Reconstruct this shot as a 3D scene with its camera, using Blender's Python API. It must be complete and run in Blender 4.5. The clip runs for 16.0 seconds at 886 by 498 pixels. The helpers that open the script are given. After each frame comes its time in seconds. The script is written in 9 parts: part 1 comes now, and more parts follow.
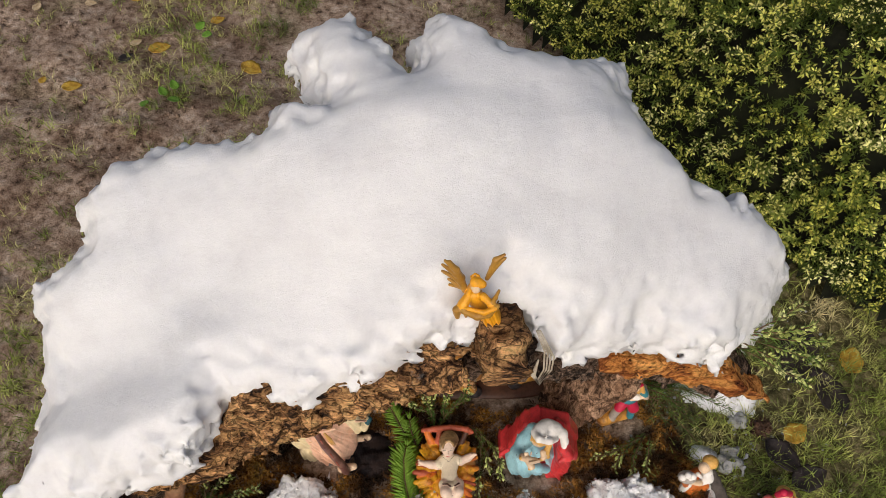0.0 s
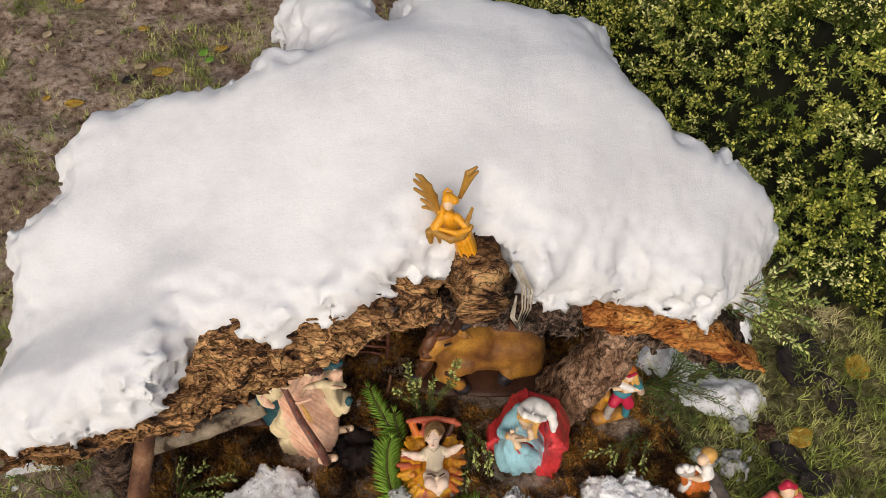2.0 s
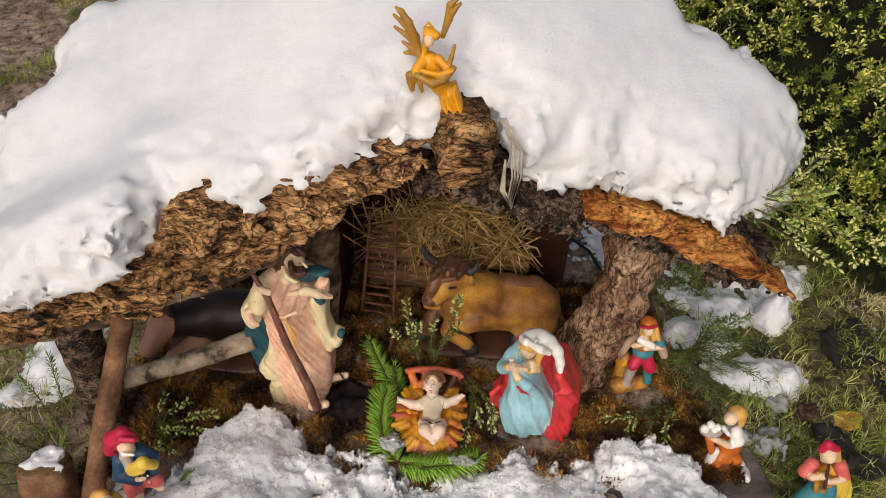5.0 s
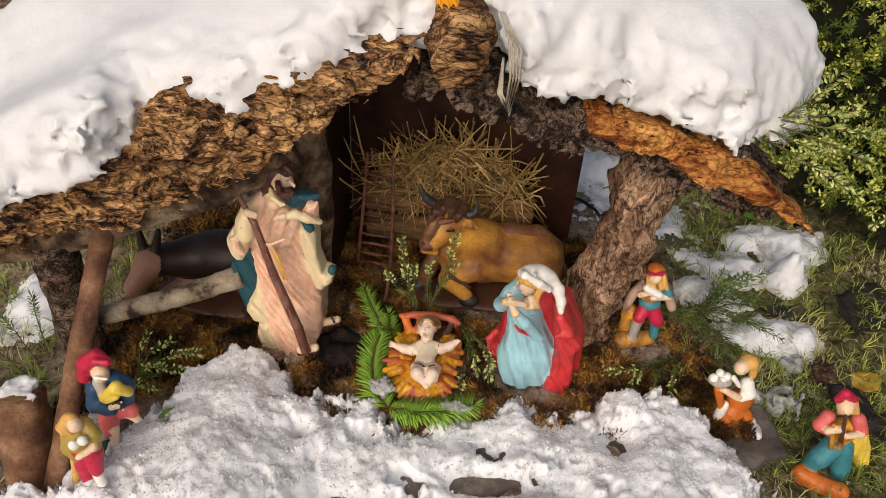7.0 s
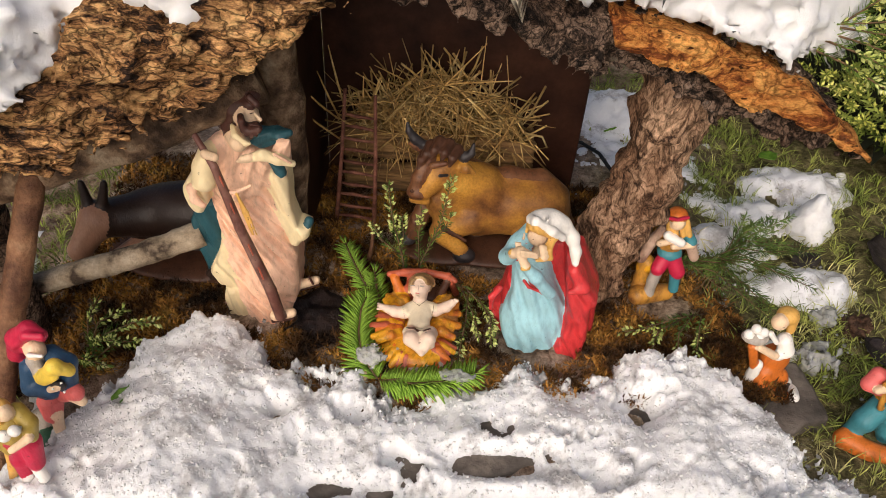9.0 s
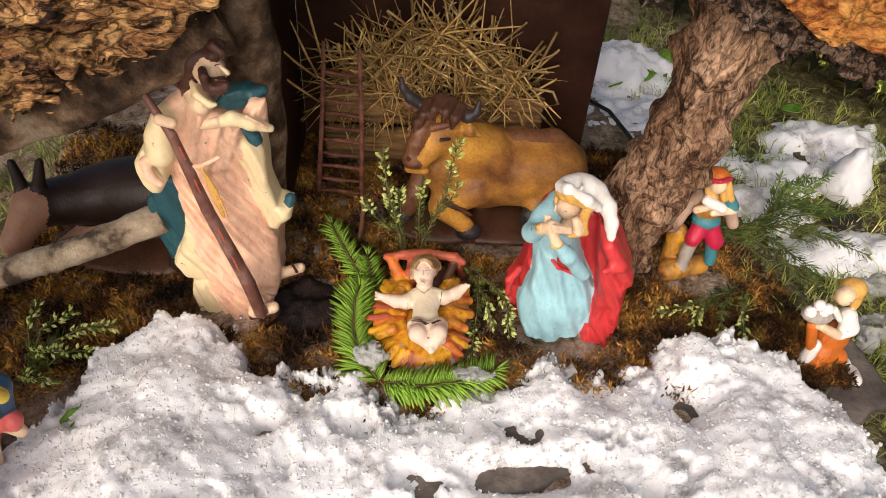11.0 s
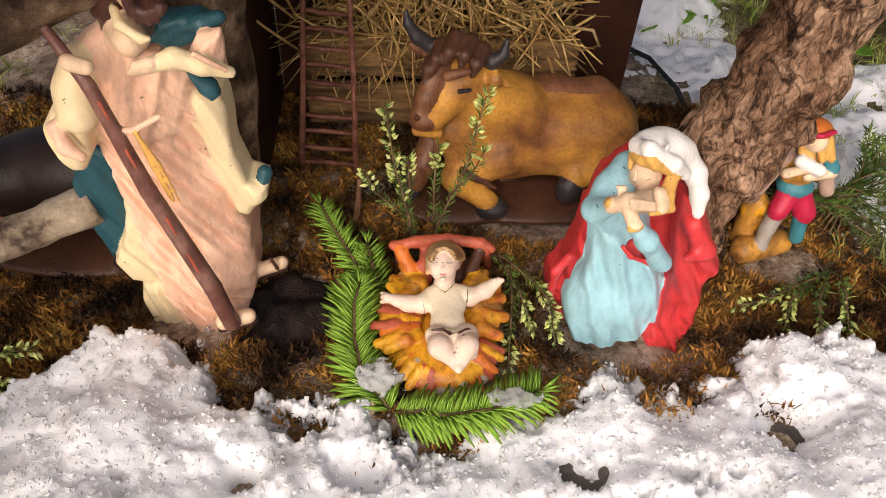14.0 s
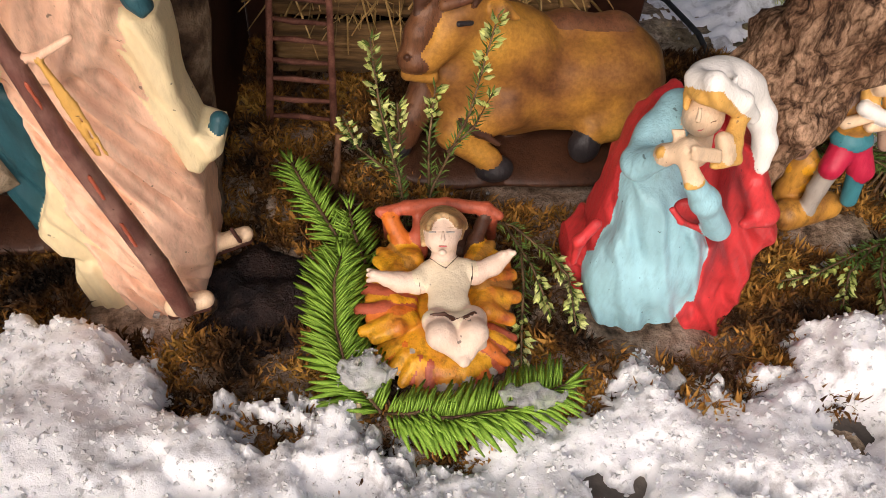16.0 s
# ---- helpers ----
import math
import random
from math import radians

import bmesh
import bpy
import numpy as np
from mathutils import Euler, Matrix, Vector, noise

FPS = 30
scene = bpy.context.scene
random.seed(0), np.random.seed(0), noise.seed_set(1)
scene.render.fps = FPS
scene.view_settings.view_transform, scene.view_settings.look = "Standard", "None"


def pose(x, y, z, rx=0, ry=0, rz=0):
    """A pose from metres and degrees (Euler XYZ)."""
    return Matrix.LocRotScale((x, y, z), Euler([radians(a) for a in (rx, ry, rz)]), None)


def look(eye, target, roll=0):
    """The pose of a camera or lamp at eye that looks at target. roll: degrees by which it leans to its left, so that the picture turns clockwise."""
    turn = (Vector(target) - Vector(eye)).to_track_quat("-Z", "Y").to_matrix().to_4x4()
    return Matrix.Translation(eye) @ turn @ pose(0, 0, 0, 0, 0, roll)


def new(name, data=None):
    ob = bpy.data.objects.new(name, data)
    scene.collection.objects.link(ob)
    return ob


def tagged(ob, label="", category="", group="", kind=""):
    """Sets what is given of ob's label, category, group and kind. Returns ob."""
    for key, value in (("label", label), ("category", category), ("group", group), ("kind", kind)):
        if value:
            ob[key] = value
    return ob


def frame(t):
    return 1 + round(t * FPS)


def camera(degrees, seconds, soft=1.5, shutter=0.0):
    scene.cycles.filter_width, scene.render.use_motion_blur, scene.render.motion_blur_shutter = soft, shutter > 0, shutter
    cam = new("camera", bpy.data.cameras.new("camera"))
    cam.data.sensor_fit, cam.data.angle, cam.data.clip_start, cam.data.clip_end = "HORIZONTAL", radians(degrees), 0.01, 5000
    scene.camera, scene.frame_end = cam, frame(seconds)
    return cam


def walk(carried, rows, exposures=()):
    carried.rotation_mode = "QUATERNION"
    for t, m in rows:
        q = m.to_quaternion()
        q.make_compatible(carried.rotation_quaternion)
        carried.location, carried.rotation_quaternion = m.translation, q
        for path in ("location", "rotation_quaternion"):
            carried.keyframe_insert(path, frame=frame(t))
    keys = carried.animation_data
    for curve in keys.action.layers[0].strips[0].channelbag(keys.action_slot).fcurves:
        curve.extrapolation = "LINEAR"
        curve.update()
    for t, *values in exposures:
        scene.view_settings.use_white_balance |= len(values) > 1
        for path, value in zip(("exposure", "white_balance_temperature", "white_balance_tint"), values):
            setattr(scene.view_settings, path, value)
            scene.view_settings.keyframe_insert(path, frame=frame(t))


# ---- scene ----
cam = camera(59.1, 16.0, soft=0.5)
METRES, EYE, TILT, LEAN, TURN = 1.1, 1.205, -56.0, -4.4, 0.0
ROWS = [
    (0.0, 0.0, 0.0, 0.0, 0.0, 0.0, -0.0),
    (0.5, 0.0178, -0.0033, -0.0387, -0.12, 1.56, 0.27),
    (1.0, 0.0141, -0.0017, -0.0718, -0.05, 3.41, 0.32),
    (1.5, 0.0304, 0.0147, -0.1107, 0.32, 5.24, 0.08),
    (2.0, 0.0343, 0.0249, -0.1501, 0.85, 6.91, -0.37),
    (2.5, 0.0443, 0.0433, -0.1799, 1.52, 8.33, -0.88),
    (3.0, 0.0541, 0.0659, -0.2143, 2.27, 9.64, -1.3),
    (3.5, 0.0581, 0.0719, -0.2434, 3.02, 10.82, -1.63),
    (4.0, 0.0762, 0.0882, -0.2795, 3.77, 12.1, -1.96),
    (6.5, 0.1133, 0.1638, -0.4127, 5.04, 15.97, -4.38),
    (7.0, 0.1182, 0.1853, -0.424, 5.19, 15.63, -4.46),
    (7.5, 0.1181, 0.2095, -0.4298, 5.2, 15.13, -4.28),
    (8.0, 0.1127, 0.2319, -0.4269, 4.9, 14.49, -3.86),
    (8.5, 0.1047, 0.262, -0.4185, 4.4, 13.83, -3.29),
    (9.0, 0.0873, 0.2998, -0.4115, 3.72, 13.16, -2.66),
    (9.5, 0.0687, 0.3223, -0.4064, 3.1, 12.55, -2.01),
    (12.0, 0.0346, 0.4726, -0.3603, 1.5, 10.71, 0.84),
    (12.5, 0.0268, 0.4944, -0.3512, 1.47, 10.63, 1.06),
    (13.0, 0.0234, 0.514, -0.3482, 1.41, 10.38, 1.24),
    (13.5, 0.0158, 0.5465, -0.3472, 1.34, 9.87, 1.47),
    (14.0, 0.014, 0.5621, -0.343, 1.06, 9.13, 1.76),
    (14.5, 0.0078, 0.6005, -0.3387, 0.7, 8.37, 2.05),
    (15.0, 0.0036, 0.6209, -0.3341, 0.3, 7.81, 2.27),
    (15.5, 0.0001, 0.641, -0.3344, -0.12, 7.39, 2.42),
    (16.0, 0.0011, 0.6526, -0.3316, -0.49, 7.1, 2.52),
]
walk(cam, [(t, pose(0, 0, EYE, TILT, LEAN, TURN) @ pose(METRES * x, METRES * y, METRES * z, 90 + pitch, roll, yaw)) for t, x, y, z, yaw, pitch, roll in ROWS],
     exposures=[(0.0, -0.33, 6350, 11), (4.0, -0.33, 6350, 11), (7.0, -0.25, 6500, 12), (9.5, -0.02, 6550, 13), (13.0, 0.20, 6550, 15), (16.0, 0.06, 6500, 16)])

# ---- light: an overcast winter sky with a faint, very wide sun
SUN_ELEV, SUN_TURN = 36.0, 195.0
world = bpy.data.worlds.new("overcast_sky")
scene.world = world
world.use_nodes = True
wn, wl = world.node_tree.nodes, world.node_tree.links
sky = wn.new("ShaderNodeTexSky")
sky.sky_type, sky.sun_disc = "NISHITA", False
sky.sun_elevation, sky.sun_rotation = radians(SUN_ELEV), radians(SUN_TURN)
sky.air_density, sky.dust_density, sky.ozone_density = 1.0, 6.0, 1.0
wl.new(sky.outputs[0], wn["Background"].inputs[0])
wn["Background"].inputs[1].default_value = 0.095
sun_data = bpy.data.lights.new("sun", "SUN")
sun_data.energy, sun_data.angle, sun_data.color = 2.2, radians(65), (1.0, 0.95, 0.88)
sun = new("sun", sun_data)
SUN_WAY = Vector((math.sin(radians(SUN_TURN)) * math.cos(radians(SUN_ELEV)), math.cos(radians(SUN_TURN)) * math.cos(radians(SUN_ELEV)), math.sin(radians(SUN_ELEV))))
sun.matrix_world = look(SUN_WAY * 5, (0, 0, 0))

# ---- materials
def nodes_of(name):
    m = bpy.data.materials.new(name)
    m.use_nodes = True
    nt = m.node_tree
    return m, nt, nt.nodes, nt.links, nt.nodes["Principled BSDF"]


def noise_node(nt, vec, scale, detail=4.0, rough=0.55):
    n = nt.nodes.new("ShaderNodeTexNoise")
    n.inputs["Scale"].default_value, n.inputs["Detail"].default_value, n.inputs["Roughness"].default_value = scale, detail, rough
    nt.links.new(vec, n.inputs["Vector"])
    return n.outputs["Fac"]


def ramp_node(nt, fac, stops):
    r = nt.nodes.new("ShaderNodeValToRGB")
    while len(r.color_ramp.elements) < len(stops):
        r.color_ramp.elements.new(0.5)
    for e, (p, c) in zip(r.color_ramp.elements, stops):
        e.position, e.color = p, (*c, 1)
    nt.links.new(fac, r.inputs[0])
    return r.outputs[0]


def mix_node(nt, fac, a, b, blend="MIX"):
    m = nt.nodes.new("ShaderNodeMix")
    m.data_type, m.blend_type = "RGBA", blend
    for sock, v in ((m.inputs[0], fac), (m.inputs[6], a), (m.inputs[7], b)):
        if isinstance(v, (int, float)):
            sock.default_value = v
        elif isinstance(v, tuple):
            sock.default_value = (*v, 1)
        else:
            nt.links.new(v, sock)
    return m.outputs[2]


def coords(nt, stretch=(1, 1, 1)):
    tc = nt.nodes.new("ShaderNodeTexCoord")
    mp = nt.nodes.new("ShaderNodeMapping")
    mp.inputs["Scale"].default_value = stretch
    nt.links.new(tc.outputs["Object"], mp.inputs["Vector"])
    return mp.outputs[0]


def bump(nt, bsdf, facs, dist):
    prev = None
    for fac, strength in facs:
        b = nt.nodes.new("ShaderNodeBump")
        b.inputs["Strength"].default_value, b.inputs["Distance"].default_value = strength, dist
        nt.links.new(fac, b.inputs["Height"])
        if prev:
            nt.links.new(prev, b.inputs["Normal"])
        prev = b.outputs[0]
    nt.links.new(prev, bsdf.inputs["Normal"])


def surface(name, stops, scale, fine=0.0, rough=0.6, bumps=0.4, dist=0.002, stretch=(1, 1, 1), grain=0.35, island=0.0, spec=0.18):
    """Colour from coarse noise through a ramp, broken up by fine grain; bump from both."""
    m, nt, n, l, p = nodes_of(name)
    v = coords(nt, stretch)
    a = noise_node(nt, v, scale, 5)
    b = noise_node(nt, v, fine or scale * 7, 4, 0.65)
    col = ramp_node(nt, a, stops)
    dark = ramp_node(nt, b, [(0.3, (1 - grain,) * 3), (0.65, (1, 1, 1))])
    col = mix_node(nt, 1.0, col, dark, "MULTIPLY")
    if island:
        g = n.new("ShaderNodeNewGeometry")
        hsv = n.new("ShaderNodeHueSaturation")
        mr = n.new("ShaderNodeMapRange")
        mr.inputs[3].default_value, mr.inputs[4].default_value = 1 - island, 1 + island
        l.new(g.outputs["Random Per Island"], mr.inputs[0])
        l.new(mr.outputs[0], hsv.inputs["Value"])
        l.new(col, hsv.inputs["Color"])
        col = hsv.outputs[0]
    l.new(col, p.inputs["Base Color"])
    p.inputs["Roughness"].default_value = rough
    p.inputs["Specular IOR Level"].default_value = spec
    if bumps:
        bump(nt, p, [(a, bumps * 0.6), (b, bumps)], dist)
    return m


def paint(name, rgb, rough=0.42, wear=0.30, wash=None):
    """Hand-painted resin: slightly uneven brush work, small chips and a darker wash."""
    m, nt, n, l, p = nodes_of(name)
    v = coords(nt)
    a = noise_node(nt, v, 38, 4)
    b = noise_node(nt, v, 420, 3, 0.7)
    w = wash or tuple(c * 0.55 for c in rgb)
    col = ramp_node(nt, a, [(0.32, tuple(c * (1 - wear) + d * wear for c, d in zip(rgb, w))), (0.55, rgb), (0.75, tuple(min(1, c * 1.12) for c in rgb))])
    lines = ramp_node(nt, noise_node(nt, coords(nt, (1, 1, 0.3)), 170, 5, 0.7), [(0.34, (1 - 0.55 * wear,) * 3), (0.52, (1, 1, 1))])
    col = mix_node(nt, 1.0, col, lines, "MULTIPLY")
    chip = ramp_node(nt, noise_node(nt, v, 190, 2), [(0.72, (0, 0, 0)), (0.74, (1, 1, 1))])
    col = mix_node(nt, chip, col, tuple(c * 0.35 for c in rgb))
    l.new(col, p.inputs["Base Color"])
    p.inputs["Roughness"].default_value = rough
    p.inputs["Specular IOR Level"].default_value = 0.35
    streak = noise_node(nt, coords(nt, (1, 1, 0.22)), 260, 4, 0.65)
    bump(nt, p, [(a, 0.35), (streak, 0.7), (b, 0.25)], 0.0010)
    return m


def cork(name, light, mid, dark, scale, stretch=(1, 1, 1), lichen=0.5, pits=0.0, floor=0.5, seam=0.08):
    """Cork bark: torn fibrous flakes over dark hollows, pits and lichen-grey dust."""
    m, nt, n, l, p = nodes_of(name)
    v = coords(nt, stretch)
    warp = n.new("ShaderNodeTexNoise")
    warp.inputs["Scale"].default_value, warp.inputs["Detail"].default_value = scale * 0.8, 6
    l.new(v, warp.inputs["Vector"])
    add = n.new("ShaderNodeVectorMath")
    add.operation = "MULTIPLY_ADD"
    add.inputs[1].default_value = (2.6 / scale,) * 3
    l.new(warp.outputs["Color"], add.inputs[0])
    l.new(v, add.inputs[2])
    vo = n.new("ShaderNodeTexVoronoi")
    vo.feature = "DISTANCE_TO_EDGE"
    vo.inputs["Scale"].default_value = scale * 1.7
    l.new(add.outputs[0], vo.inputs["Vector"])
    torn = noise_node(nt, add.outputs[0], scale * 1.3, 7, 0.72)
    fine = noise_node(nt, v, scale * 6, 5, 0.7)
    big = noise_node(nt, v, scale * 0.30, 5, 0.6)
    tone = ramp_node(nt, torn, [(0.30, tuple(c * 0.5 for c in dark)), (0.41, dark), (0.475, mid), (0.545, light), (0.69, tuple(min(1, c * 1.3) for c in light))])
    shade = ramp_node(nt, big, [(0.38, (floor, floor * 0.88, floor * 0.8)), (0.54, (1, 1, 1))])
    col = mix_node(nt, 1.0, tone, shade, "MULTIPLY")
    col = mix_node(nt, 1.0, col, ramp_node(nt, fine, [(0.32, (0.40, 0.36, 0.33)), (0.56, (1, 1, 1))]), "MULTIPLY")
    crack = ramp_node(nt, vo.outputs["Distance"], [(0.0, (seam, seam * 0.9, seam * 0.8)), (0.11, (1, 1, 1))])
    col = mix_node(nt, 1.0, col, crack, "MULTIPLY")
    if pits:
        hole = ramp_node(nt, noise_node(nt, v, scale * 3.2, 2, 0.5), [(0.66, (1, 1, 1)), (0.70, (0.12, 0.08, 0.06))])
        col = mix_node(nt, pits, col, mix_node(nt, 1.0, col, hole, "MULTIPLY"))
    grey = ramp_node(nt, noise_node(nt, v, scale * 1.1, 5, 0.7), [(0.64, (0, 0, 0)), (0.72, (lichen,) * 3)])
    col = mix_node(nt, grey, col, (0.33, 0.29, 0.26))
    l.new(col, p.inputs["Base Color"])
    p.inputs["Roughness"].default_value = 0.8
    p.inputs["Specular IOR Level"].default_value = 0.15
    bump(nt, p, [(torn, 1.0), (crack, 0.35), (fine, 0.6)], 0.006)
    return m


def snow_material(name, grey, clear, white=0.91, wet=False):
    """Snow: bright packed grains; where wet, patches turn glassy and grey."""
    m, nt, n, l, p = nodes_of(name)
    v = coords(nt)
    a = noise_node(nt, v, 22, 5)
    b = noise_node(nt, v, 260, 4, 0.7)
    c = noise_node(nt, v, 900, 2, 0.6)
    col = ramp_node(nt, a, [(0.30, grey), (0.52, (white, white, white + 0.005)), (0.7, (min(white + 0.02, 0.96),) * 3)])
    col = mix_node(nt, 1.0, col, ramp_node(nt, b, [(0.25, (1 - clear,) * 3), (0.6, (1, 1, 1))]), "MULTIPLY")
    if wet:
        soak = ramp_node(nt, noise_node(nt, v, 26, 6, 0.68), [(0.37, (1, 1, 1)), (0.47, (0, 0, 0))])
        col = mix_node(nt, soak, col, mix_node(nt, b, (0.24, 0.22, 0.21), (0.78, 0.77, 0.77)))
    l.new(col, p.inputs["Base Color"])
    p.inputs["Roughness"].default_value = 0.42
    p.inputs["Subsurface Weight"].default_value = 0.6
    p.inputs["Subsurface Radius"].default_value = (0.02, 0.02, 0.022)
    p.inputs["Subsurface Scale"].default_value = 0.4
    bump(nt, p, [(b, 0.35 + clear), (c, 0.25 + clear)], 0.0015)
    return m


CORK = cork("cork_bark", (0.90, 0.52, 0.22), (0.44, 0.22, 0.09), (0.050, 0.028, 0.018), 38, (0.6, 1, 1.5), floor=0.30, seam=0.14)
CORK_DARK = cork("dark_bark", (0.36, 0.25, 0.18), (0.14, 0.09, 0.062), (0.026, 0.018, 0.014), 55, lichen=0.8)
CORK_CUT = cork("cut_cork", (0.92, 0.45, 0.13), (0.74, 0.30, 0.07), (0.30, 0.09, 0.025), 46, (0.5, 1, 1), 0.1, 1.0, 0.7, 0.45)
TRUNK = cork("trunk_bark", (0.74, 0.49, 0.32), (0.47, 0.29, 0.18), (0.12, 0.068, 0.045), 46, (1, 1, 0.45), 0.25, seam=0.35)
SNOW = snow_material("roof_snow", (0.72, 0.715, 0.72), 0.05, 0.77)
SLUSH = snow_material("wet_snow", (0.84, 0.84, 0.85), 0.06, 0.87, wet=True)
MOSS = surface("moss", [(0.34, (0.018, 0.010, 0.005)), (0.47, (0.10, 0.045, 0.014)), (0.56, (0.40, 0.19, 0.04)), (0.68, (0.48, 0.28, 0.06)), (0.78, (0.26, 0.22, 0.05))], 22, rough=0.85, bumps=0.5, island=0.5)
NEEDLE = surface("fir_needles", [(0.35, (0.13, 0.28, 0.03)), (0.5, (0.26, 0.46, 0.05)), (0.68, (0.48, 0.66, 0.12))], 60, rough=0.35, bumps=0.1, island=0.35)
TWIG = surface("twig_bark", [(0.35, (0.09, 0.05, 0.03)), (0.6, (0.24, 0.15, 0.08))], 120, rough=0.7)
HEATH = surface("heather_leaves", [(0.35, (0.06, 0.11, 0.02)), (0.55, (0.13, 0.21, 0.04)), (0.7, (0.26, 0.34, 0.08))], 30, rough=0.5, bumps=0.0, island=0.45)
BUSHLEAF = surface("bush_leaves", [(0.35, (0.032, 0.050, 0.009)), (0.52, (0.105, 0.15, 0.022)), (0.66, (0.25, 0.30, 0.055))], 6, rough=0.5, bumps=0.0, island=0.45)
# near-black: the shade between the bush's inner twigs, given as colour
BUSHSHADE = surface("bush_inside_shade", [(0.4, (0.004, 0.005, 0.002)), (0.7, (0.014, 0.016, 0.006))], 20, rough=0.9)
BUD = surface("heather_buds", [(0.35, (0.42, 0.48, 0.12)), (0.55, (0.60, 0.64, 0.22)), (0.7, (0.78, 0.76, 0.40))], 40, rough=0.45, bumps=0.0, island=0.35)
BUSHBUD = surface("bush_buds", [(0.35, (0.42, 0.43, 0.06)), (0.52, (0.72, 0.70, 0.16)), (0.66, (0.90, 0.85, 0.38))], 9, rough=0.45, bumps=0.0, island=0.45)
GRASS = surface("grass_blades", [(0.33, (0.10, 0.125, 0.028)), (0.45, (0.26, 0.32, 0.06)), (0.55, (0.46, 0.48, 0.13)), (0.68, (0.66, 0.58, 0.30))], 9, rough=0.5, bumps=0.0, island=0.45)
STRAW = surface("straw", [(0.35, (0.36, 0.21, 0.07)), (0.55, (0.60, 0.40, 0.15)), (0.7, (0.78, 0.60, 0.29))], 40, rough=0.5, bumps=0.15, island=0.45)
PLANK = surface("weathered_plank", [(0.35, (0.10, 0.06, 0.03)), (0.5, (0.24, 0.135, 0.055)), (0.68, (0.36, 0.21, 0.085))], 28, rough=0.65, stretch=(0.5, 4, 5), bumps=0.5)
PANEL = surface("dark_panel", [(0.35, (0.024, 0.010, 0.007)), (0.6, (0.060, 0.024, 0.014))], 14, rough=0.5, bumps=0.2)
BEAMWOOD = surface("grey_log", [(0.35, (0.04, 0.024, 0.015)), (0.47, (0.13, 0.080, 0.048)), (0.56, (0.27, 0.18, 0.11)), (0.68, (0.40, 0.31, 0.21))], 38, rough=0.75, bumps=0.7, dist=0.004)
RAILWOOD = surface("rail_wood", [(0.36, (0.08, 0.055, 0.038)), (0.46, (0.36, 0.28, 0.19)), (0.62, (0.54, 0.44, 0.32))], 34, rough=0.7, bumps=0.6, dist=0.003)
POSTWOOD = surface("post_wood", [(0.35, (0.11, 0.05, 0.028)), (0.55, (0.25, 0.125, 0.065)), (0.7, (0.38, 0.22, 0.12))], 30, rough=0.6, bumps=0.6, dist=0.003)
LADDER = surface("ladder_paint", [(0.35, (0.14, 0.05, 0.035)), (0.6, (0.30, 0.125, 0.085))], 90, rough=0.6)
SLATE = surface("slate", [(0.35, (0.07, 0.06, 0.052)), (0.55, (0.15, 0.125, 0.105)), (0.7, (0.24, 0.20, 0.165))], 18, rough=0.45, bumps=0.6, dist=0.003)
WIRE = surface("pale_wire", [(0.4, (0.45, 0.38, 0.28)), (0.6, (0.62, 0.55, 0.44))], 90, rough=0.4)
CABLE = surface("black_cable", [(0.4, (0.012, 0.012, 0.012)), (0.6, (0.03, 0.03, 0.03))], 90, rough=0.4)
YLEAF = surface("yellow_leaf", [(0.35, (0.30, 0.15, 0.02)), (0.55, (0.58, 0.36, 0.05)), (0.7, (0.66, 0.46, 0.10))], 60, rough=0.5)
DLEAF = surface("dark_leaf", [(0.4, (0.022, 0.018, 0.018)), (0.65, (0.06, 0.046, 0.042))], 50, rough=0.4)
GREEN = surface("green_leaf", [(0.35, (0.09, 0.20, 0.02)), (0.6, (0.20, 0.38, 0.05))], 50, rough=0.4)
CONE = surface("cone_scales", [(0.4, (0.05, 0.028, 0.018)), (0.65, (0.14, 0.075, 0.045))], 90, rough=0.6)
ICE = snow_material("clear_ice", (0.78, 0.78, 0.79), 0.2)
ICE.node_tree.nodes["Principled BSDF"].inputs["Transmission Weight"].default_value = 0.65
ICE.node_tree.nodes["Principled BSDF"].inputs["Roughness"].default_value = 0.22
ICE.node_tree.nodes["Principled BSDF"].inputs["IOR"].default_value = 1.31
PEBBLE = surface("ivory_seed", [(0.4, (0.50, 0.36, 0.20)), (0.65, (0.66, 0.52, 0.34))], 90, rough=0.4)
BLACKWOOD = surface("charred_bark", [(0.4, (0.012, 0.009, 0.010)), (0.66, (0.045, 0.028, 0.024))], 60, rough=0.35, bumps=0.9, dist=0.004)

SKIN = paint("painted_skin", (0.80, 0.58, 0.38))
PALE = paint("painted_pale_skin", (0.78, 0.59, 0.46), wear=0.15)
INFANTHAIR = paint("painted_fair_hair", (0.56, 0.36, 0.17), wear=1.0, wash=(0.2, 0.1, 0.04))
SHIRT = paint("painted_ivory", (0.80, 0.68, 0.49), wear=0.12)
ROBE = paint("painted_rose_beige", (0.90, 0.58, 0.40), wear=0.40, wash=(0.50, 0.22, 0.14))
CREAM = paint("painted_cream", (0.82, 0.67, 0.40), wear=0.15)
TEAL = paint("painted_teal", (0.022, 0.085, 0.105))
HAIR = paint("painted_brown_hair", (0.075, 0.030, 0.022))
STAFF = paint("painted_staff", (0.16, 0.065, 0.05), wear=0.6, wash=(0.35, 0.2, 0.15))
SKY = paint("painted_sky_blue", (0.36, 0.63, 0.70), rough=0.35, wear=0.3)
RED = paint("painted_red", (0.62, 0.045, 0.048), rough=0.33, wear=0.5)
WHITE = paint("painted_white", (0.86, 0.82, 0.76), wear=0.15)
BLOND = paint("painted_blond", (0.72, 0.40, 0.10), wear=0.4)
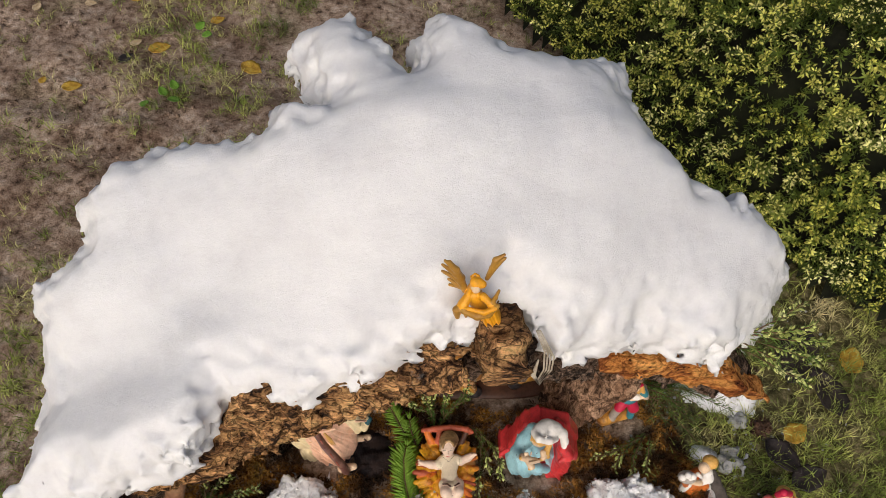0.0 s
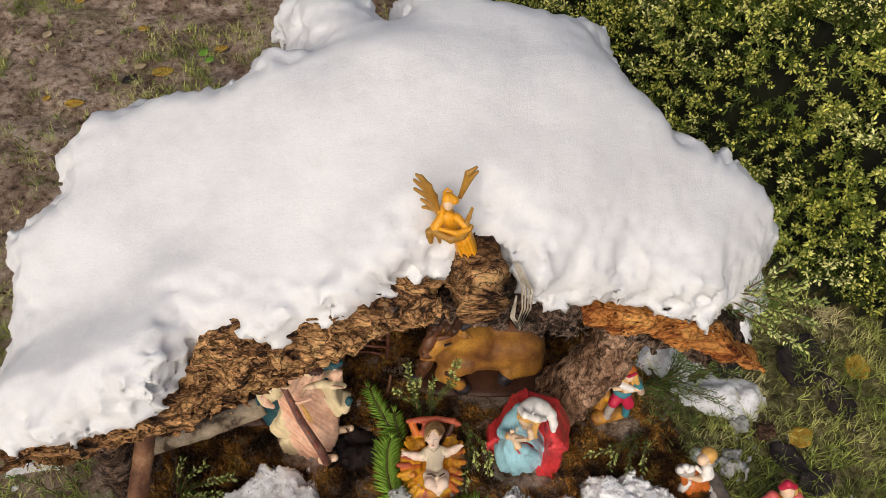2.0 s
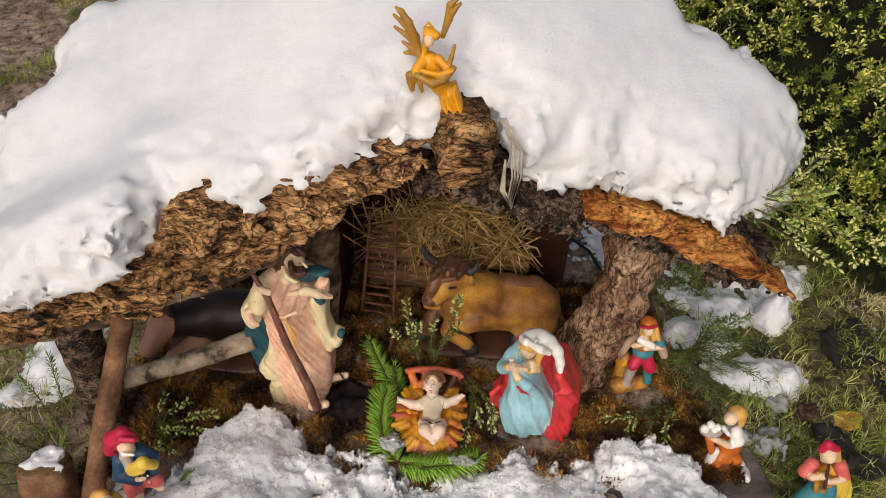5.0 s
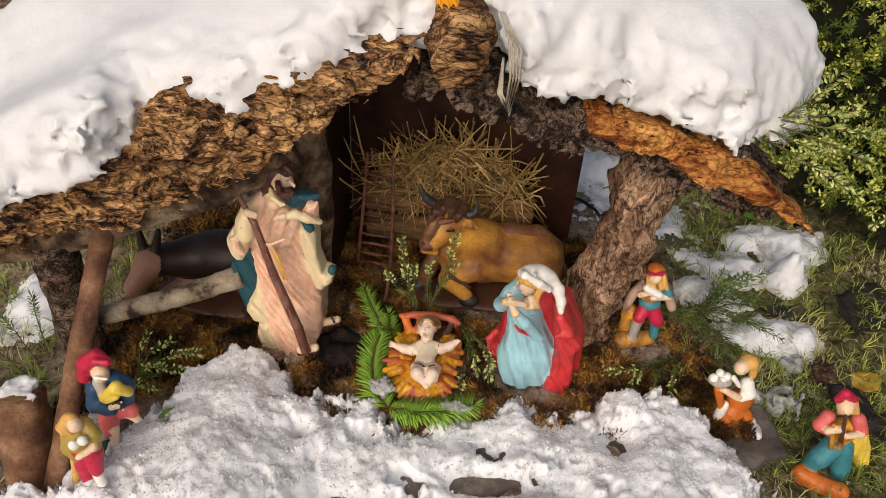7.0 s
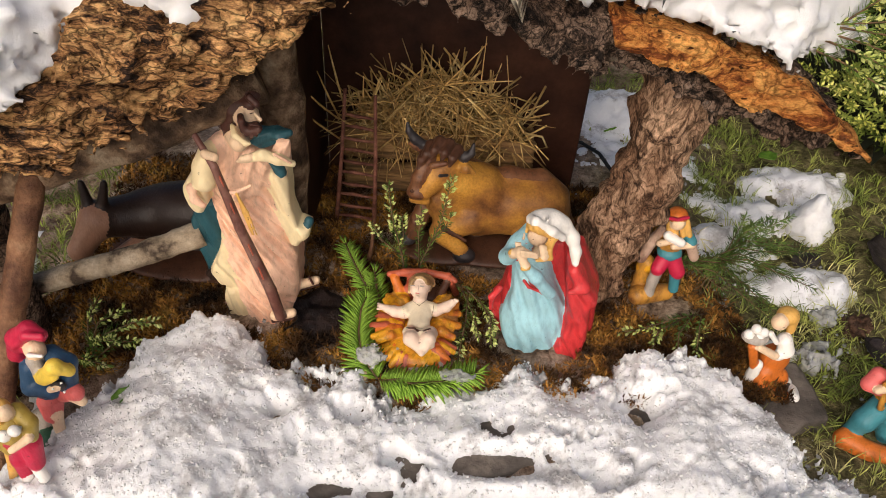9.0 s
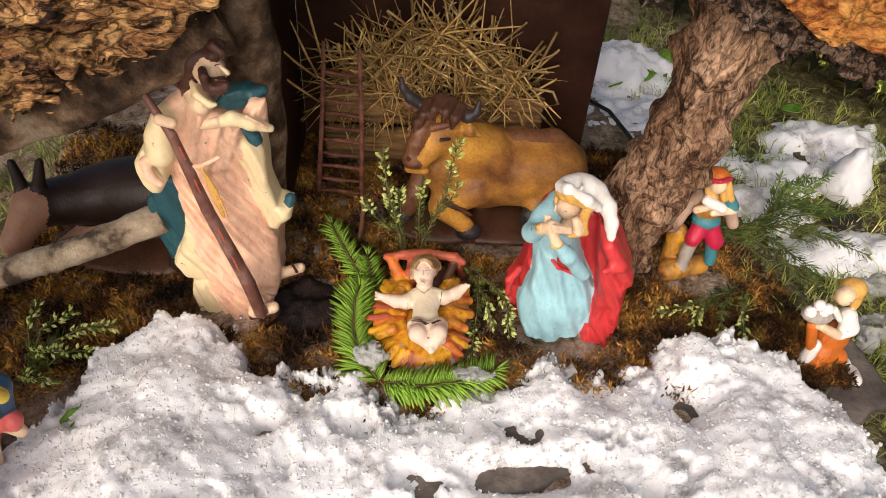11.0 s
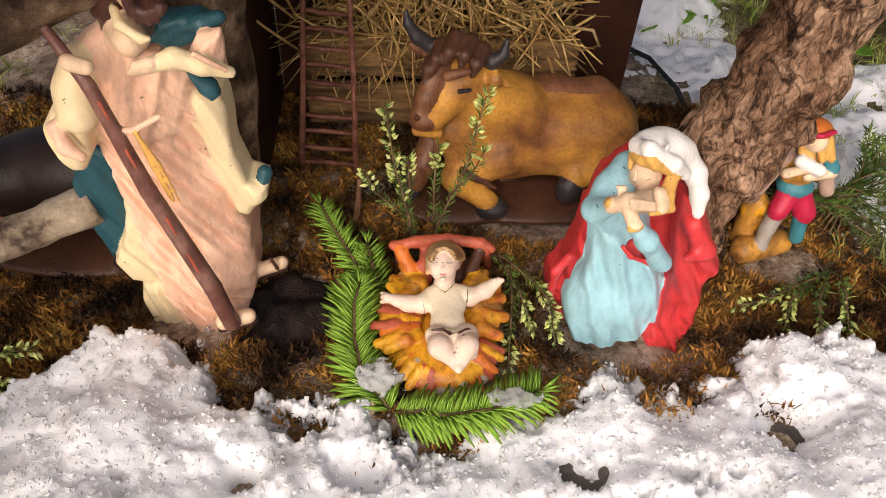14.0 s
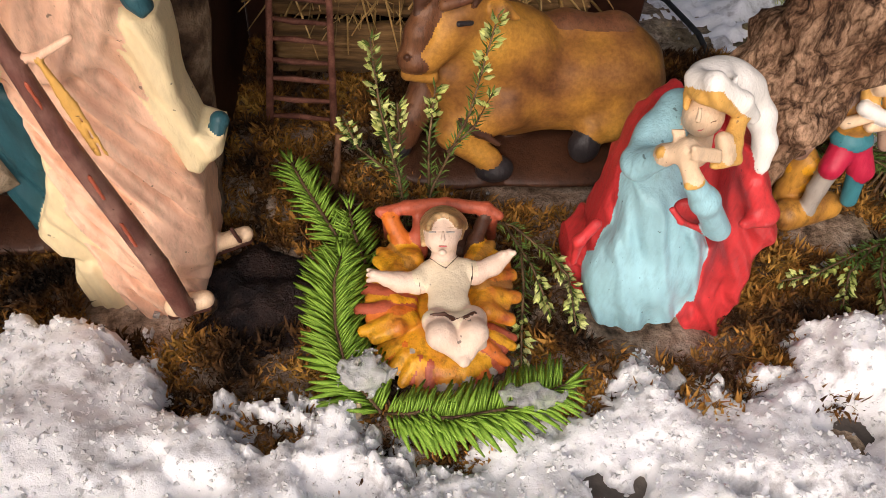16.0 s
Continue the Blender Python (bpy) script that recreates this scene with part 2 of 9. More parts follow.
GOLD = paint("painted_gold", (0.80, 0.36, 0.015), rough=0.38, wear=0.4, wash=(0.45, 0.17, 0.01))
BRONZE = paint("painted_bronze", (0.42, 0.22, 0.035), rough=0.35, wear=0.5, wash=(0.2, 0.08, 0.01))
OCHRE = paint("painted_ochre", (0.56, 0.27, 0.045), wear=0.9, wash=(0.20, 0.075, 0.028))
OXHIDE = surface("painted_ox_hide", [(0.30, (0.13, 0.05, 0.022)), (0.44, (0.36, 0.16, 0.04)), (0.58, (0.62, 0.30, 0.052)), (0.72, (0.78, 0.42, 0.08))], 17, 320, rough=0.4, bumps=0.3, dist=0.001, grain=0.32)
OXBROWN = paint("painted_ox_brown", (0.20, 0.085, 0.036), wear=0.8, wash=(0.10, 0.035, 0.02))
UMBER = paint("painted_umber", (0.085, 0.036, 0.02), wear=0.6)
HORN = paint("painted_horn", (0.035, 0.03, 0.032))
STRAWGOLD = paint("painted_straw", (0.74, 0.36, 0.02), rough=0.33, wear=0.9, wash=(0.40, 0.07, 0.025))
RUST = paint("painted_rust", (0.45, 0.10, 0.05), wear=0.5)
STONE = paint("painted_stone", (0.42, 0.37, 0.32), wear=0.5)
NAVY = paint("painted_navy", (0.025, 0.07, 0.14))
CRIMSON = paint("painted_crimson", (0.52, 0.02, 0.06))
YELLOW = paint("painted_yellow", (0.82, 0.58, 0.08))
CORAL = paint("painted_coral", (0.66, 0.13, 0.12))
MUSTARD = paint("painted_mustard", (0.40, 0.28, 0.055))
ORANGE = paint("painted_orange", (0.66, 0.17, 0.025), wear=0.5)
JEANS = paint("painted_petrol", (0.05, 0.22, 0.26))
FUR = paint("painted_fur", (0.52, 0.36, 0.27), wear=0.8, wash=(0.2, 0.08, 0.05))
DARKHIDE = paint("painted_dark_hide", (0.028, 0.015, 0.011), wear=0.5)
MUZZLE = paint("painted_muzzle", (0.36, 0.19, 0.12))
DARKGREEN = paint("painted_dark_green", (0.03, 0.09, 0.05))

# ---- tools for shapes
TABLE = np.random.RandomState(7).uniform(-1, 1, 65536)


def vnoise(p, scale, seed=0):
    """Smooth value noise between -1 and 1 at the points p (n, 3)."""
    q = p * scale + seed * 17.31
    i = np.floor(q).astype(np.int64)
    f = q - i
    f = f * f * (3 - 2 * f)
    total = np.zeros(len(p))
    for dx in (0, 1):
        for dy in (0, 1):
            for dz in (0, 1):
                h = ((i[:, 0] + dx) * 73856093) ^ ((i[:, 1] + dy) * 19349663) ^ ((i[:, 2] + dz) * 83492791)
                wx = f[:, 0] if dx else 1 - f[:, 0]
                wy = f[:, 1] if dy else 1 - f[:, 1]
                wz = f[:, 2] if dz else 1 - f[:, 2]
                total += TABLE[h & 65535] * wx * wy * wz
    return total


def fbm(p, scale, octaves=4, seed=0, gain=0.5):
    total, a = np.zeros(len(p)), 1.0
    for k in range(octaves):
        total += a * vnoise(p, scale * 2 ** k, seed + k)
        a *= gain
    return total


def flat_noise(x, y, scale, octaves=4, seed=0, gain=0.5):
    x, y = np.broadcast_arrays(np.asarray(x, float), np.asarray(y, float))
    p = np.stack([x.ravel(), y.ravel(), np.zeros(x.size)], 1)
    return fbm(p, scale, octaves, seed, gain).reshape(x.shape)


def mesh_of(name, verts, faces, mats, index=None, smooth=True):
    me = bpy.data.meshes.new(name)
    co = np.asarray(verts, dtype=np.float32)
    if isinstance(faces, np.ndarray):
        sizes, loops = np.full(len(faces), faces.shape[1]), faces.ravel()
    else:
        sizes = np.array([len(f) for f in faces])
        loops = np.fromiter((i for f in faces for i in f), dtype=np.int32)
    me.vertices.add(len(co))
    me.vertices.foreach_set("co", co.ravel())
    me.loops.add(len(loops))
    me.loops.foreach_set("vertex_index", loops.astype(np.int32))
    me.polygons.add(len(sizes))
    me.polygons.foreach_set("loop_start", (np.cumsum(sizes) - sizes).astype(np.int32))
    for m in mats:
        me.materials.append(m)
    if index is not None:
        me.polygons.foreach_set("material_index", np.asarray(index, dtype=np.int32))
    me.polygons.foreach_set("use_smooth", np.full(len(sizes), smooth))
    me.update(calc_edges=True)
    me.validate()
    return me


def surface_net(field, lo, hi, step, reach=0.014):
    """The zero surface of field(points) as vertices and quads."""
    lo, hi = np.array(lo, float), np.array(hi, float)
    n = np.ceil((hi - lo) / step).astype(int) + 1
    axes = [lo[k] + step * np.arange(n[k]) for k in range(3)]
    g = np.stack(np.meshgrid(*axes, indexing="ij"), -1).reshape(-1, 3)
    coarse = [np.unique(np.append(np.arange(0, n[k], 4), n[k] - 1)) for k in range(3)]
    cg = np.stack(np.meshgrid(*[axes[k][coarse[k]] for k in range(3)], indexing="ij"), -1).reshape(-1, 3)
    cd = field(cg).reshape([len(c) for c in coarse])
    near = [np.clip(np.round(np.arange(n[k]) / 4).astype(int), 0, len(coarse[k]) - 1) for k in range(3)]
    d = cd[np.ix_(*near)].ravel()
    band = np.abs(d) < max((9 if reach > 0.01 else 5) * step, reach)
    d = d.copy()
    d[band] = field(g[band])
    d = d.reshape(n)
    neg = d < 0
    cells = np.zeros(n - 1, int)
    corner = [(a, b, c) for a in (0, 1) for b in (0, 1) for c in (0, 1)]

    def sl(o):
        return tuple(slice(o[k], n[k] - 1 + o[k]) for k in range(3))
    for o in corner:
        cells += neg[sl(o)]
    act = (cells > 0) & (cells < 8)
    idx = -np.ones(n - 1, int)
    ijk = np.argwhere(act)
    idx[act] = np.arange(len(ijk))
    acc, cnt = np.zeros((len(ijk), 3)), np.zeros(len(ijk))
    for a in corner:
        for k in range(3):
            if a[k]:
                continue
            b = list(a)
            b[k] = 1
            da = d[tuple((ijk + a).T)]
            db = d[tuple((ijk + b).T)]
            cross = (da < 0) != (db < 0)
            t = np.where(cross, da / np.where(cross, da - db, 1), 0)
            p = np.array(a, float) + np.zeros((len(ijk), 3))
            p[:, k] += t
            acc += p * cross[:, None]
            cnt += cross
    verts = lo + step * (ijk + acc / cnt[:, None])
    faces = []
    for k in range(3):
        u, w = (k + 1) % 3, (k + 2) % 3
        s0 = [slice(None)] * 3
        s1 = [slice(None)] * 3
        s0[k], s1[k] = slice(0, -1), slice(1, None)
        cr = neg[tuple(s0)] != neg[tuple(s1)]
        e = np.argwhere(cr)
        e = e[(e[:, u] > 0) & (e[:, w] > 0) & (e[:, u] < n[u] - 1) & (e[:, w] < n[w] - 1)]
        inside = neg[tuple(e.T)]
        q = []
        for du, dw in ((0, 0), (-1, 0), (-1, -1), (0, -1)):
            c = e.copy()
            c[:, u] += du
            c[:, w] += dw
            q.append(idx[tuple(c.T)])
        q = np.stack(q, 1)
        q[~inside] = q[~inside][:, ::-1]
        faces.append(q)
    faces = np.concatenate(faces)
    return verts, faces


def turn(deg):
    return np.array(Euler([radians(a) for a in deg]).to_matrix())


# primitives of a modelled figure: each gives distance values at points p
def ball(c, r, mat, k=0.004, rot=(0, 0, 0)):
    c, r, m = np.array(c), np.array(r if isinstance(r, tuple) else (r, r, r)), turn(rot)

    def f(p):
        q = (p - c) @ m
        k0 = np.linalg.norm(q / r, axis=1)
        k1 = np.linalg.norm(q / (r * r), axis=1) + 1e-9
        return k0 * (k0 - 1) / k1
    return f, mat, k, (c - r.max(), c + r.max())


def limb(a, b, ra, rb, mat, k=0.003):
    a, b = np.array(a, float), np.array(b, float)

    def f(p):
        ab = b - a
        t = np.clip((p - a) @ ab / (ab @ ab), 0, 1)
        return np.linalg.norm(p - a - t[:, None] * ab, axis=1) - (ra + (rb - ra) * t)
    r = max(ra, rb)
    return f, mat, k, (np.minimum(a, b) - r, np.maximum(a, b) + r)


def inside_distance(x, y, poly):
    """Signed distance to a polygon's edge, positive inside."""
    d, inside = np.full(x.shape, 1e9), np.zeros(x.shape, bool)
    for (ax, ay), (bx, by) in zip(poly, np.roll(poly, -1, 0)):
        ex, ey = bx - ax, by - ay
        t = np.clip(((x - ax) * ex + (y - ay) * ey) / (ex * ex + ey * ey), 0, 1)
        d = np.minimum(d, np.hypot(x - ax - t * ex, y - ay - t * ey))
        cond = ((ay > y) != (by > y)) & (x < (bx - ax) * (y - ay) / (by - ay + 1e-12) + ax)
        inside ^= cond
    return np.where(inside, d, -d)


def cloth(poly, yc, half, mat, k=0.003, curve=0.0, fold=(0, 0, 0)):
    """A thick piece of garment with the given outline in x and z, bent round the body, with raised folds that run at an angle."""
    P = np.array(poly, float)
    mid = P.mean(0)
    ang, freq, amp = radians(fold[0]), fold[1], fold[2]

    def f(p):
        x, z = p[:, 0], p[:, 2]
        d2 = -inside_distance(x, z, P)
        across = -(x - mid[0]) * math.sin(ang) + (z - mid[1]) * math.cos(ang)
        wave = np.sin(freq * across + 1.6 * vnoise(p, 45, 5)) + 0.4 * np.sin(2.3 * freq * across + 1 + 2 * vnoise(p, 60, 6))
        y = p[:, 1] - yc - curve * (x - mid[0]) ** 2 + amp * wave
        r = min(half, 0.007)
        q0, q1 = d2 + r, np.abs(y) - half + r
        return (np.hypot(np.maximum(q0, 0), np.maximum(q1, 0)) + np.minimum(np.maximum(q0, q1), 0) - r) * 0.85
    span = np.abs(P[:, 0] - mid[0]).max()
    lo = np.array([P[:, 0].min() - 0.002, yc - half - 2 * amp, P[:, 1].min() - 0.002])
    hi = np.array([P[:, 0].max() + 0.002, yc + half + 2 * amp + curve * span ** 2, P[:, 1].max() + 0.002])
    return f, mat, k, (lo, hi)


def figure(name, prims, place, label, category, step=0.0016, grain=0.0, group=""):
    """A modelled and painted figure: soft union of its primitives as one mesh, paint by the nearest primitive."""
    lo = np.min([q[3][0] for q in prims], 0) - 0.005
    hi = np.max([q[3][1] for q in prims], 0) + 0.005

    def field(p):
        d = np.full(len(p), 0.03)
        for f, _, k, (blo, bhi) in prims:
            near = np.flatnonzero(np.all((p > blo - 0.012) & (p < bhi + 0.012), axis=1))
            if not len(near):
                continue
            e, o = f(p[near]), d[near]
            h = np.clip(0.5 + 0.5 * (o - e) / k, 0, 1)
            d[near] = o * (1 - h) + e * h - k * h * (1 - h)
        if grain:
            d = d + grain * fbm(p, 160, 2, 3)
        return d
    verts, faces = surface_net(field, lo, hi, step, 0.0065)
    mid = verts[faces].mean(1)
    mats, best, own = [], np.full(len(mid), 1e3), np.zeros(len(mid), int)
    for f, mat, k, (blo, bhi) in prims:
        if mat not in mats:
            mats.append(mat)
        near = np.flatnonzero(np.all((mid > blo - 0.003) & (mid < bhi + 0.003), axis=1))
        if not len(near):
            continue
        e = f(mid[near])
        win = near[e < best[near]]
        own[win] = mats.index(mat)
        best[near] = np.minimum(best[near], e)
    ob = new(name, mesh_of(name, verts, faces, mats, own))
    ob.matrix_world = place
    return tagged(ob, label, category, group)


class Soup:
    """Many small pieces gathered into one mesh."""

    def __init__(self):
        self.v, self.f, self.m = [], [], []

    def add(self, verts, faces, mat=0):
        o = len(self.v)
        self.v.extend(verts)
        self.f.extend([tuple(i + o for i in f) for f in faces])
        self.m.extend([mat] * len(faces))

    def blade(self, base, way, length, width, up, mat=0, droop=0.0):
        base, way = np.asarray(base, float), np.asarray(way, float)
        way = way / (np.linalg.norm(way) + 1e-9)
        side = np.cross(way, up)
        side = side / (np.linalg.norm(side) + 1e-9)
        nrm = np.cross(side, way)
        a = base + way * length * 0.45 - np.array([0, 0, droop * length * 0.15])
        tip = base + way * length - np.array([0, 0, droop * length * 0.6])
        w = side * width * 0.5
        t = nrm * width * 0.28
        self.add([base - w * 0.5, base + w * 0.5, a - w, a + w, a + t, tip - w * 0.25, tip + w * 0.25],
                 [(0, 4, 2), (0, 1, 4), (1, 3, 4), (2, 4, 5), (4, 6, 5), (4, 3, 6), (0, 2, 3, 1), (2, 5, 6, 3)], mat)

    def leaflet(self, base, way, length, width, up, mat=0):
        base, way = np.asarray(base, float), np.asarray(way, float)
        way = way / (np.linalg.norm(way) + 1e-9)
        side = np.cross(way, up)
        side = side / (np.linalg.norm(side) + 1e-9) * width * 0.5
        nrm = np.cross(side, way) * 0.5
        a = base + way * length * 0.5
        self.add([base, a - side, a + side, a + nrm, base + way * length], [(0, 3, 1), (0, 2, 3), (1, 3, 4), (3, 2, 4), (0, 1, 4, 2)], mat)

    def bead(self, c, way, length, width, mat=0):
        c, way = np.asarray(c, float), np.asarray(way, float)
        way = way / (np.linalg.norm(way) + 1e-9)
        s = np.cross(way, (0.3, 0.5, 0.8))
        s = s / np.linalg.norm(s) * width * 0.5
        t = np.cross(way, s)
        m = c + way * length * 0.45
        self.add([c, m + s, m + t, m - s, m - t, c + way * length],
                 [(0, 2, 1), (0, 3, 2), (0, 4, 3), (0, 1, 4), (5, 1, 2), (5, 2, 3), (5, 3, 4), (5, 4, 1)], mat)

    def tube(self, pts, radii, sides=6, mat=0):
        pts = np.asarray(pts, float)
        n = len(pts)
        rad = np.broadcast_to(np.asarray(radii, float), (n,))
        verts, faces = [], []
        for i in range(n):
            d = pts[min(i + 1, n - 1)] - pts[max(i - 1, 0)]
            d = d / (np.linalg.norm(d) + 1e-9)
            s = np.cross(d, (0.31, 0.2, 0.93) if abs(d[2]) < 0.9 else (1, 0.1, 0))
            s = s / np.linalg.norm(s)
            t = np.cross(d, s)
            for k in range(sides):
                a = 2 * math.pi * k / sides
                verts.append(pts[i] + rad[i] * (math.cos(a) * s + math.sin(a) * t))
        for i in range(n - 1):
            for k in range(sides):
                k2 = (k + 1) % sides
                faces.append((i * sides + k, i * sides + k2, (i + 1) * sides + k2, (i + 1) * sides + k))
        faces.append(tuple(range(sides))[::-1])
        faces.append(tuple((n - 1) * sides + k for k in range(sides)))
        self.add(verts, faces, mat)

    def make(self, name, mats, parent=None, smooth=True):
        ob = new(name, mesh_of(name, self.v, self.f, mats, self.m, smooth))
        if parent:
            ob.parent = parent
        return ob


def holder(name, label, category, group="", at=(0, 0, 0)):
    e = new(name)
    e.empty_display_size = 0.02
    e.location = at
    return tagged(e, label, category, group)


def rough_log(pts, radii, seed, sides=20, rings=40, amp=0.12, freq=60, flute=0.0):
    """A knobbly round log along a bent line, with closed ends."""
    pts = np.asarray(pts, float)
    s = np.linspace(0, 1, len(pts))
    u = np.linspace(0, 1, rings)
    line = np.stack([np.interp(u, s, pts[:, k]) for k in range(3)], 1)
    rad = np.interp(u, s, radii)
    verts, faces = [], []
    for i in range(rings):
        d = line[min(i + 1, rings - 1)] - line[max(i - 1, 0)]
        d /= np.linalg.norm(d)
        a = np.cross(d, (0.3, 0.9, 0.2))
        a /= np.linalg.norm(a)
        b = np.cross(d, a)
        th = 2 * math.pi * np.arange(sides) / sides
        ring = line[i] + rad[i] * (np.cos(th)[:, None] * a + np.sin(th)[:, None] * b)
        n = fbm(ring, freq, 3, seed) * amp + flute * np.sin(th * 7 + 3 * fbm(ring, 20, 2, seed + 3))
        verts.extend(line[i] + (ring - line[i]) * (1 + n)[:, None])
        if i:
            for k in range(sides):
                k2 = (k + 1) % sides
                faces.append(((i - 1) * sides + k, (i - 1) * sides + k2, i * sides + k2, i * sides + k))
    c0, c1 = len(verts), len(verts) + 1
    verts.extend([line[0], line[-1]])
    for k in range(sides):
        k2 = (k + 1) % sides
        faces.append((c0, k2, k))
        faces.append((c1, (rings - 1) * sides + k, (rings - 1) * sides + k2))
    return verts, faces


def log_part(name, pts, radii, seed, mat, parent, **kw):
    v, f = rough_log(pts, radii, seed, **kw)
    ob = new(name, mesh_of(name, v, f, [mat]))
    if parent:
        ob.parent = parent
    return ob


def frames_along(d, spin):
    """Turning matrices whose third axis follows the rows of d."""
    d = d / np.linalg.norm(d, axis=1)[:, None]
    h = np.where(np.abs(d[:, 2:3]) < 0.9, np.array([[0.0, 0.0, 1.0]]), np.array([[1.0, 0.0, 0.0]]))
    a = np.cross(h, d)
    a /= np.linalg.norm(a, axis=1)[:, None]
    b = np.cross(d, a)
    c, s = np.cos(spin)[:, None], np.sin(spin)[:, None]
    return np.stack([c * a + s * b, -s * a + c * b, d], -1)


def scatter(name, kinds, at, turns, sizes, mats, parent=None, seed=0):
    """Copies of small shapes strewn about, joined into one mesh."""
    pick = np.random.RandomState(seed).randint(0, len(kinds), len(at))
    V, F, M, o = [], [], [], 0
    for k, s in enumerate(kinds):
        sel = np.flatnonzero(pick == k)
        if not len(sel):
            continue
        tv = np.asarray(s.v, float)
        v = np.einsum("nij,vj->nvi", turns[sel] * sizes[sel][:, None, None], tv) + at[sel][:, None, :]
        tf = np.array([f if len(f) == 3 else f[:3] for f in s.f] + [(f[0], f[2], f[3]) for f in s.f if len(f) == 4])
        tm = np.array(list(s.m) + [m for f, m in zip(s.f, s.m) if len(f) == 4])
        f = tf[None] + (np.arange(len(sel)) * len(tv))[:, None, None] + o
        V.append(v.reshape(-1, 3))
        F.append(f.reshape(-1, 3))
        M.append(np.tile(tm, len(sel)))
        o += len(sel) * len(tv)
    ob = new(name, mesh_of(name, np.concatenate(V), np.concatenate(F), mats, np.concatenate(M), False))
    if parent:
        ob.parent = parent
    return ob


def sliver(soup, base, way, length, width, up, mat=0, bend=0.3):
    """A thin folded leaf with a bent tip."""
    base, way = np.asarray(base, float), np.asarray(way, float)
    way = way / (np.linalg.norm(way) + 1e-9)
    side = np.cross(way, up)
    side = side / (np.linalg.norm(side) + 1e-9) * width * 0.5
    nrm = np.cross(side, way)
    nrm = nrm / (np.linalg.norm(nrm) + 1e-9)
    a = base + way * length * 0.5 + nrm * length * bend * 0.25
    tip = base + way * length
    soup.add([base, a - side, a + side, tip], [(0, 2, 1), (1, 2, 3)], mat)


def seed_bud(soup, c, way, length, width, mat=0):
    c, way = np.asarray(c, float), np.asarray(way, float)
    way = way / (np.linalg.norm(way) + 1e-9)
    s = np.cross(way, (0.3, 0.5, 0.8))
    s = s / np.linalg.norm(s) * width * 0.5
    t = np.cross(way, s)
    m = c + way * length * 0.5
    p = [m + s, m - 0.5 * s + 0.87 * t, m - 0.5 * s - 0.87 * t]
    soup.add([c, *p, c + way * length], [(0, 2, 1), (0, 3, 2), (0, 1, 3), (4, 1, 2), (4, 2, 3), (4, 3, 1)], mat)

# ---- the ground: one sheet, finer near the stable
def smooth01(a, lo, hi):
    t = np.clip((a - lo) / (hi - lo), 0, 1)
    return t * t * (3 - 2 * t)


def ground_z(x, y):
    x, y = np.asarray(x, float), np.asarray(y, float)
    bed = smooth01(x, -0.40, -0.30) * (1 - smooth01(x, 0.40, 0.56)) * smooth01(y, 0.16, 0.26) * (1 - smooth01(y, 0.74, 0.90))
    z = -0.032 + 0.028 * bed
    near = 1 - smooth01(np.hypot(x, y - 0.9), 1.6, 3.0)
    z = z + 0.008 * near * flat_noise(x, y, 14, 5, 2, 0.6) + 0.012 * near * flat_noise(x, y, 2.2, 2, 9) * (1 - bed)
    return z + 0.10 * smooth01(np.hypot(x, y - 0.5), 3, 40)


def ground_material():
    m, nt, n, l, p = nodes_of("garden_soil")
    v = coords(nt)
    a = noise_node(nt, v, 5.5, 6, 0.6)
    b = noise_node(nt, v, 60, 5, 0.65)
    c = noise_node(nt, v, 300, 4, 0.7)
    soil = ramp_node(nt, b, [(0.30, (0.05, 0.032, 0.02)), (0.42, (0.34, 0.235, 0.165)), (0.54, (0.56, 0.42, 0.315)), (0.70, (0.72, 0.60, 0.49))])
    soil = mix_node(nt, 1.0, soil, ramp_node(nt, noise_node(nt, v, 14, 4), [(0.38, (0.5, 0.45, 0.42)), (0.6, (1, 1, 1))]), "MULTIPLY")
    lawn = ramp_node(nt, b, [(0.35, (0.045, 0.040, 0.018)), (0.5, (0.15, 0.13, 0.055)), (0.66, (0.33, 0.27, 0.14))])
    sep = n.new("ShaderNodeSeparateXYZ")
    l.new(v, sep.inputs[0])
    side = n.new("ShaderNodeMapRange")
    side.interpolation_type = "SMOOTHSTEP"
    side.inputs[1].default_value, side.inputs[2].default_value = 0.72, 1.0
    broken = n.new("ShaderNodeMath")
    broken.operation = "MULTIPLY_ADD"
    broken.inputs[1].default_value = 0.9
    l.new(noise_node(nt, v, 1.6, 6, 0.65), broken.inputs[0])
    l.new(sep.outputs[0], broken.inputs[2])
    l.new(broken.outputs[0], side.inputs[0])
    col = mix_node(nt, side.outputs[0], soil, lawn)
    tuft = ramp_node(nt, a, [(0.54, (0, 0, 0)), (0.66, (0.5, 0.5, 0.5))])
    col = mix_node(nt, tuft, col, lawn)
    col = mix_node(nt, 1.0, col, ramp_node(nt, c, [(0.3, (0.45,) * 3), (0.62, (1, 1, 1))]), "MULTIPLY")
    l.new(col, p.inputs["Base Color"])
    p.inputs["Roughness"].default_value = 0.8
    p.inputs["Specular IOR Level"].default_value = 0.15
    bump(nt, p, [(b, 0.8), (c, 0.6)], 0.006)
    return m


SOIL = ground_material()


def axis_steps(lo, hi, fine, far):
    a = list(np.arange(lo, hi + fine / 2, fine))
    s, k = fine, hi
    while k < far:
        s *= 1.35
        k += s
        a.append(k)
    s, k = fine, lo
    while k > -far:
        s *= 1.35
        k -= s
        a.insert(0, k)
    return np.array(a)


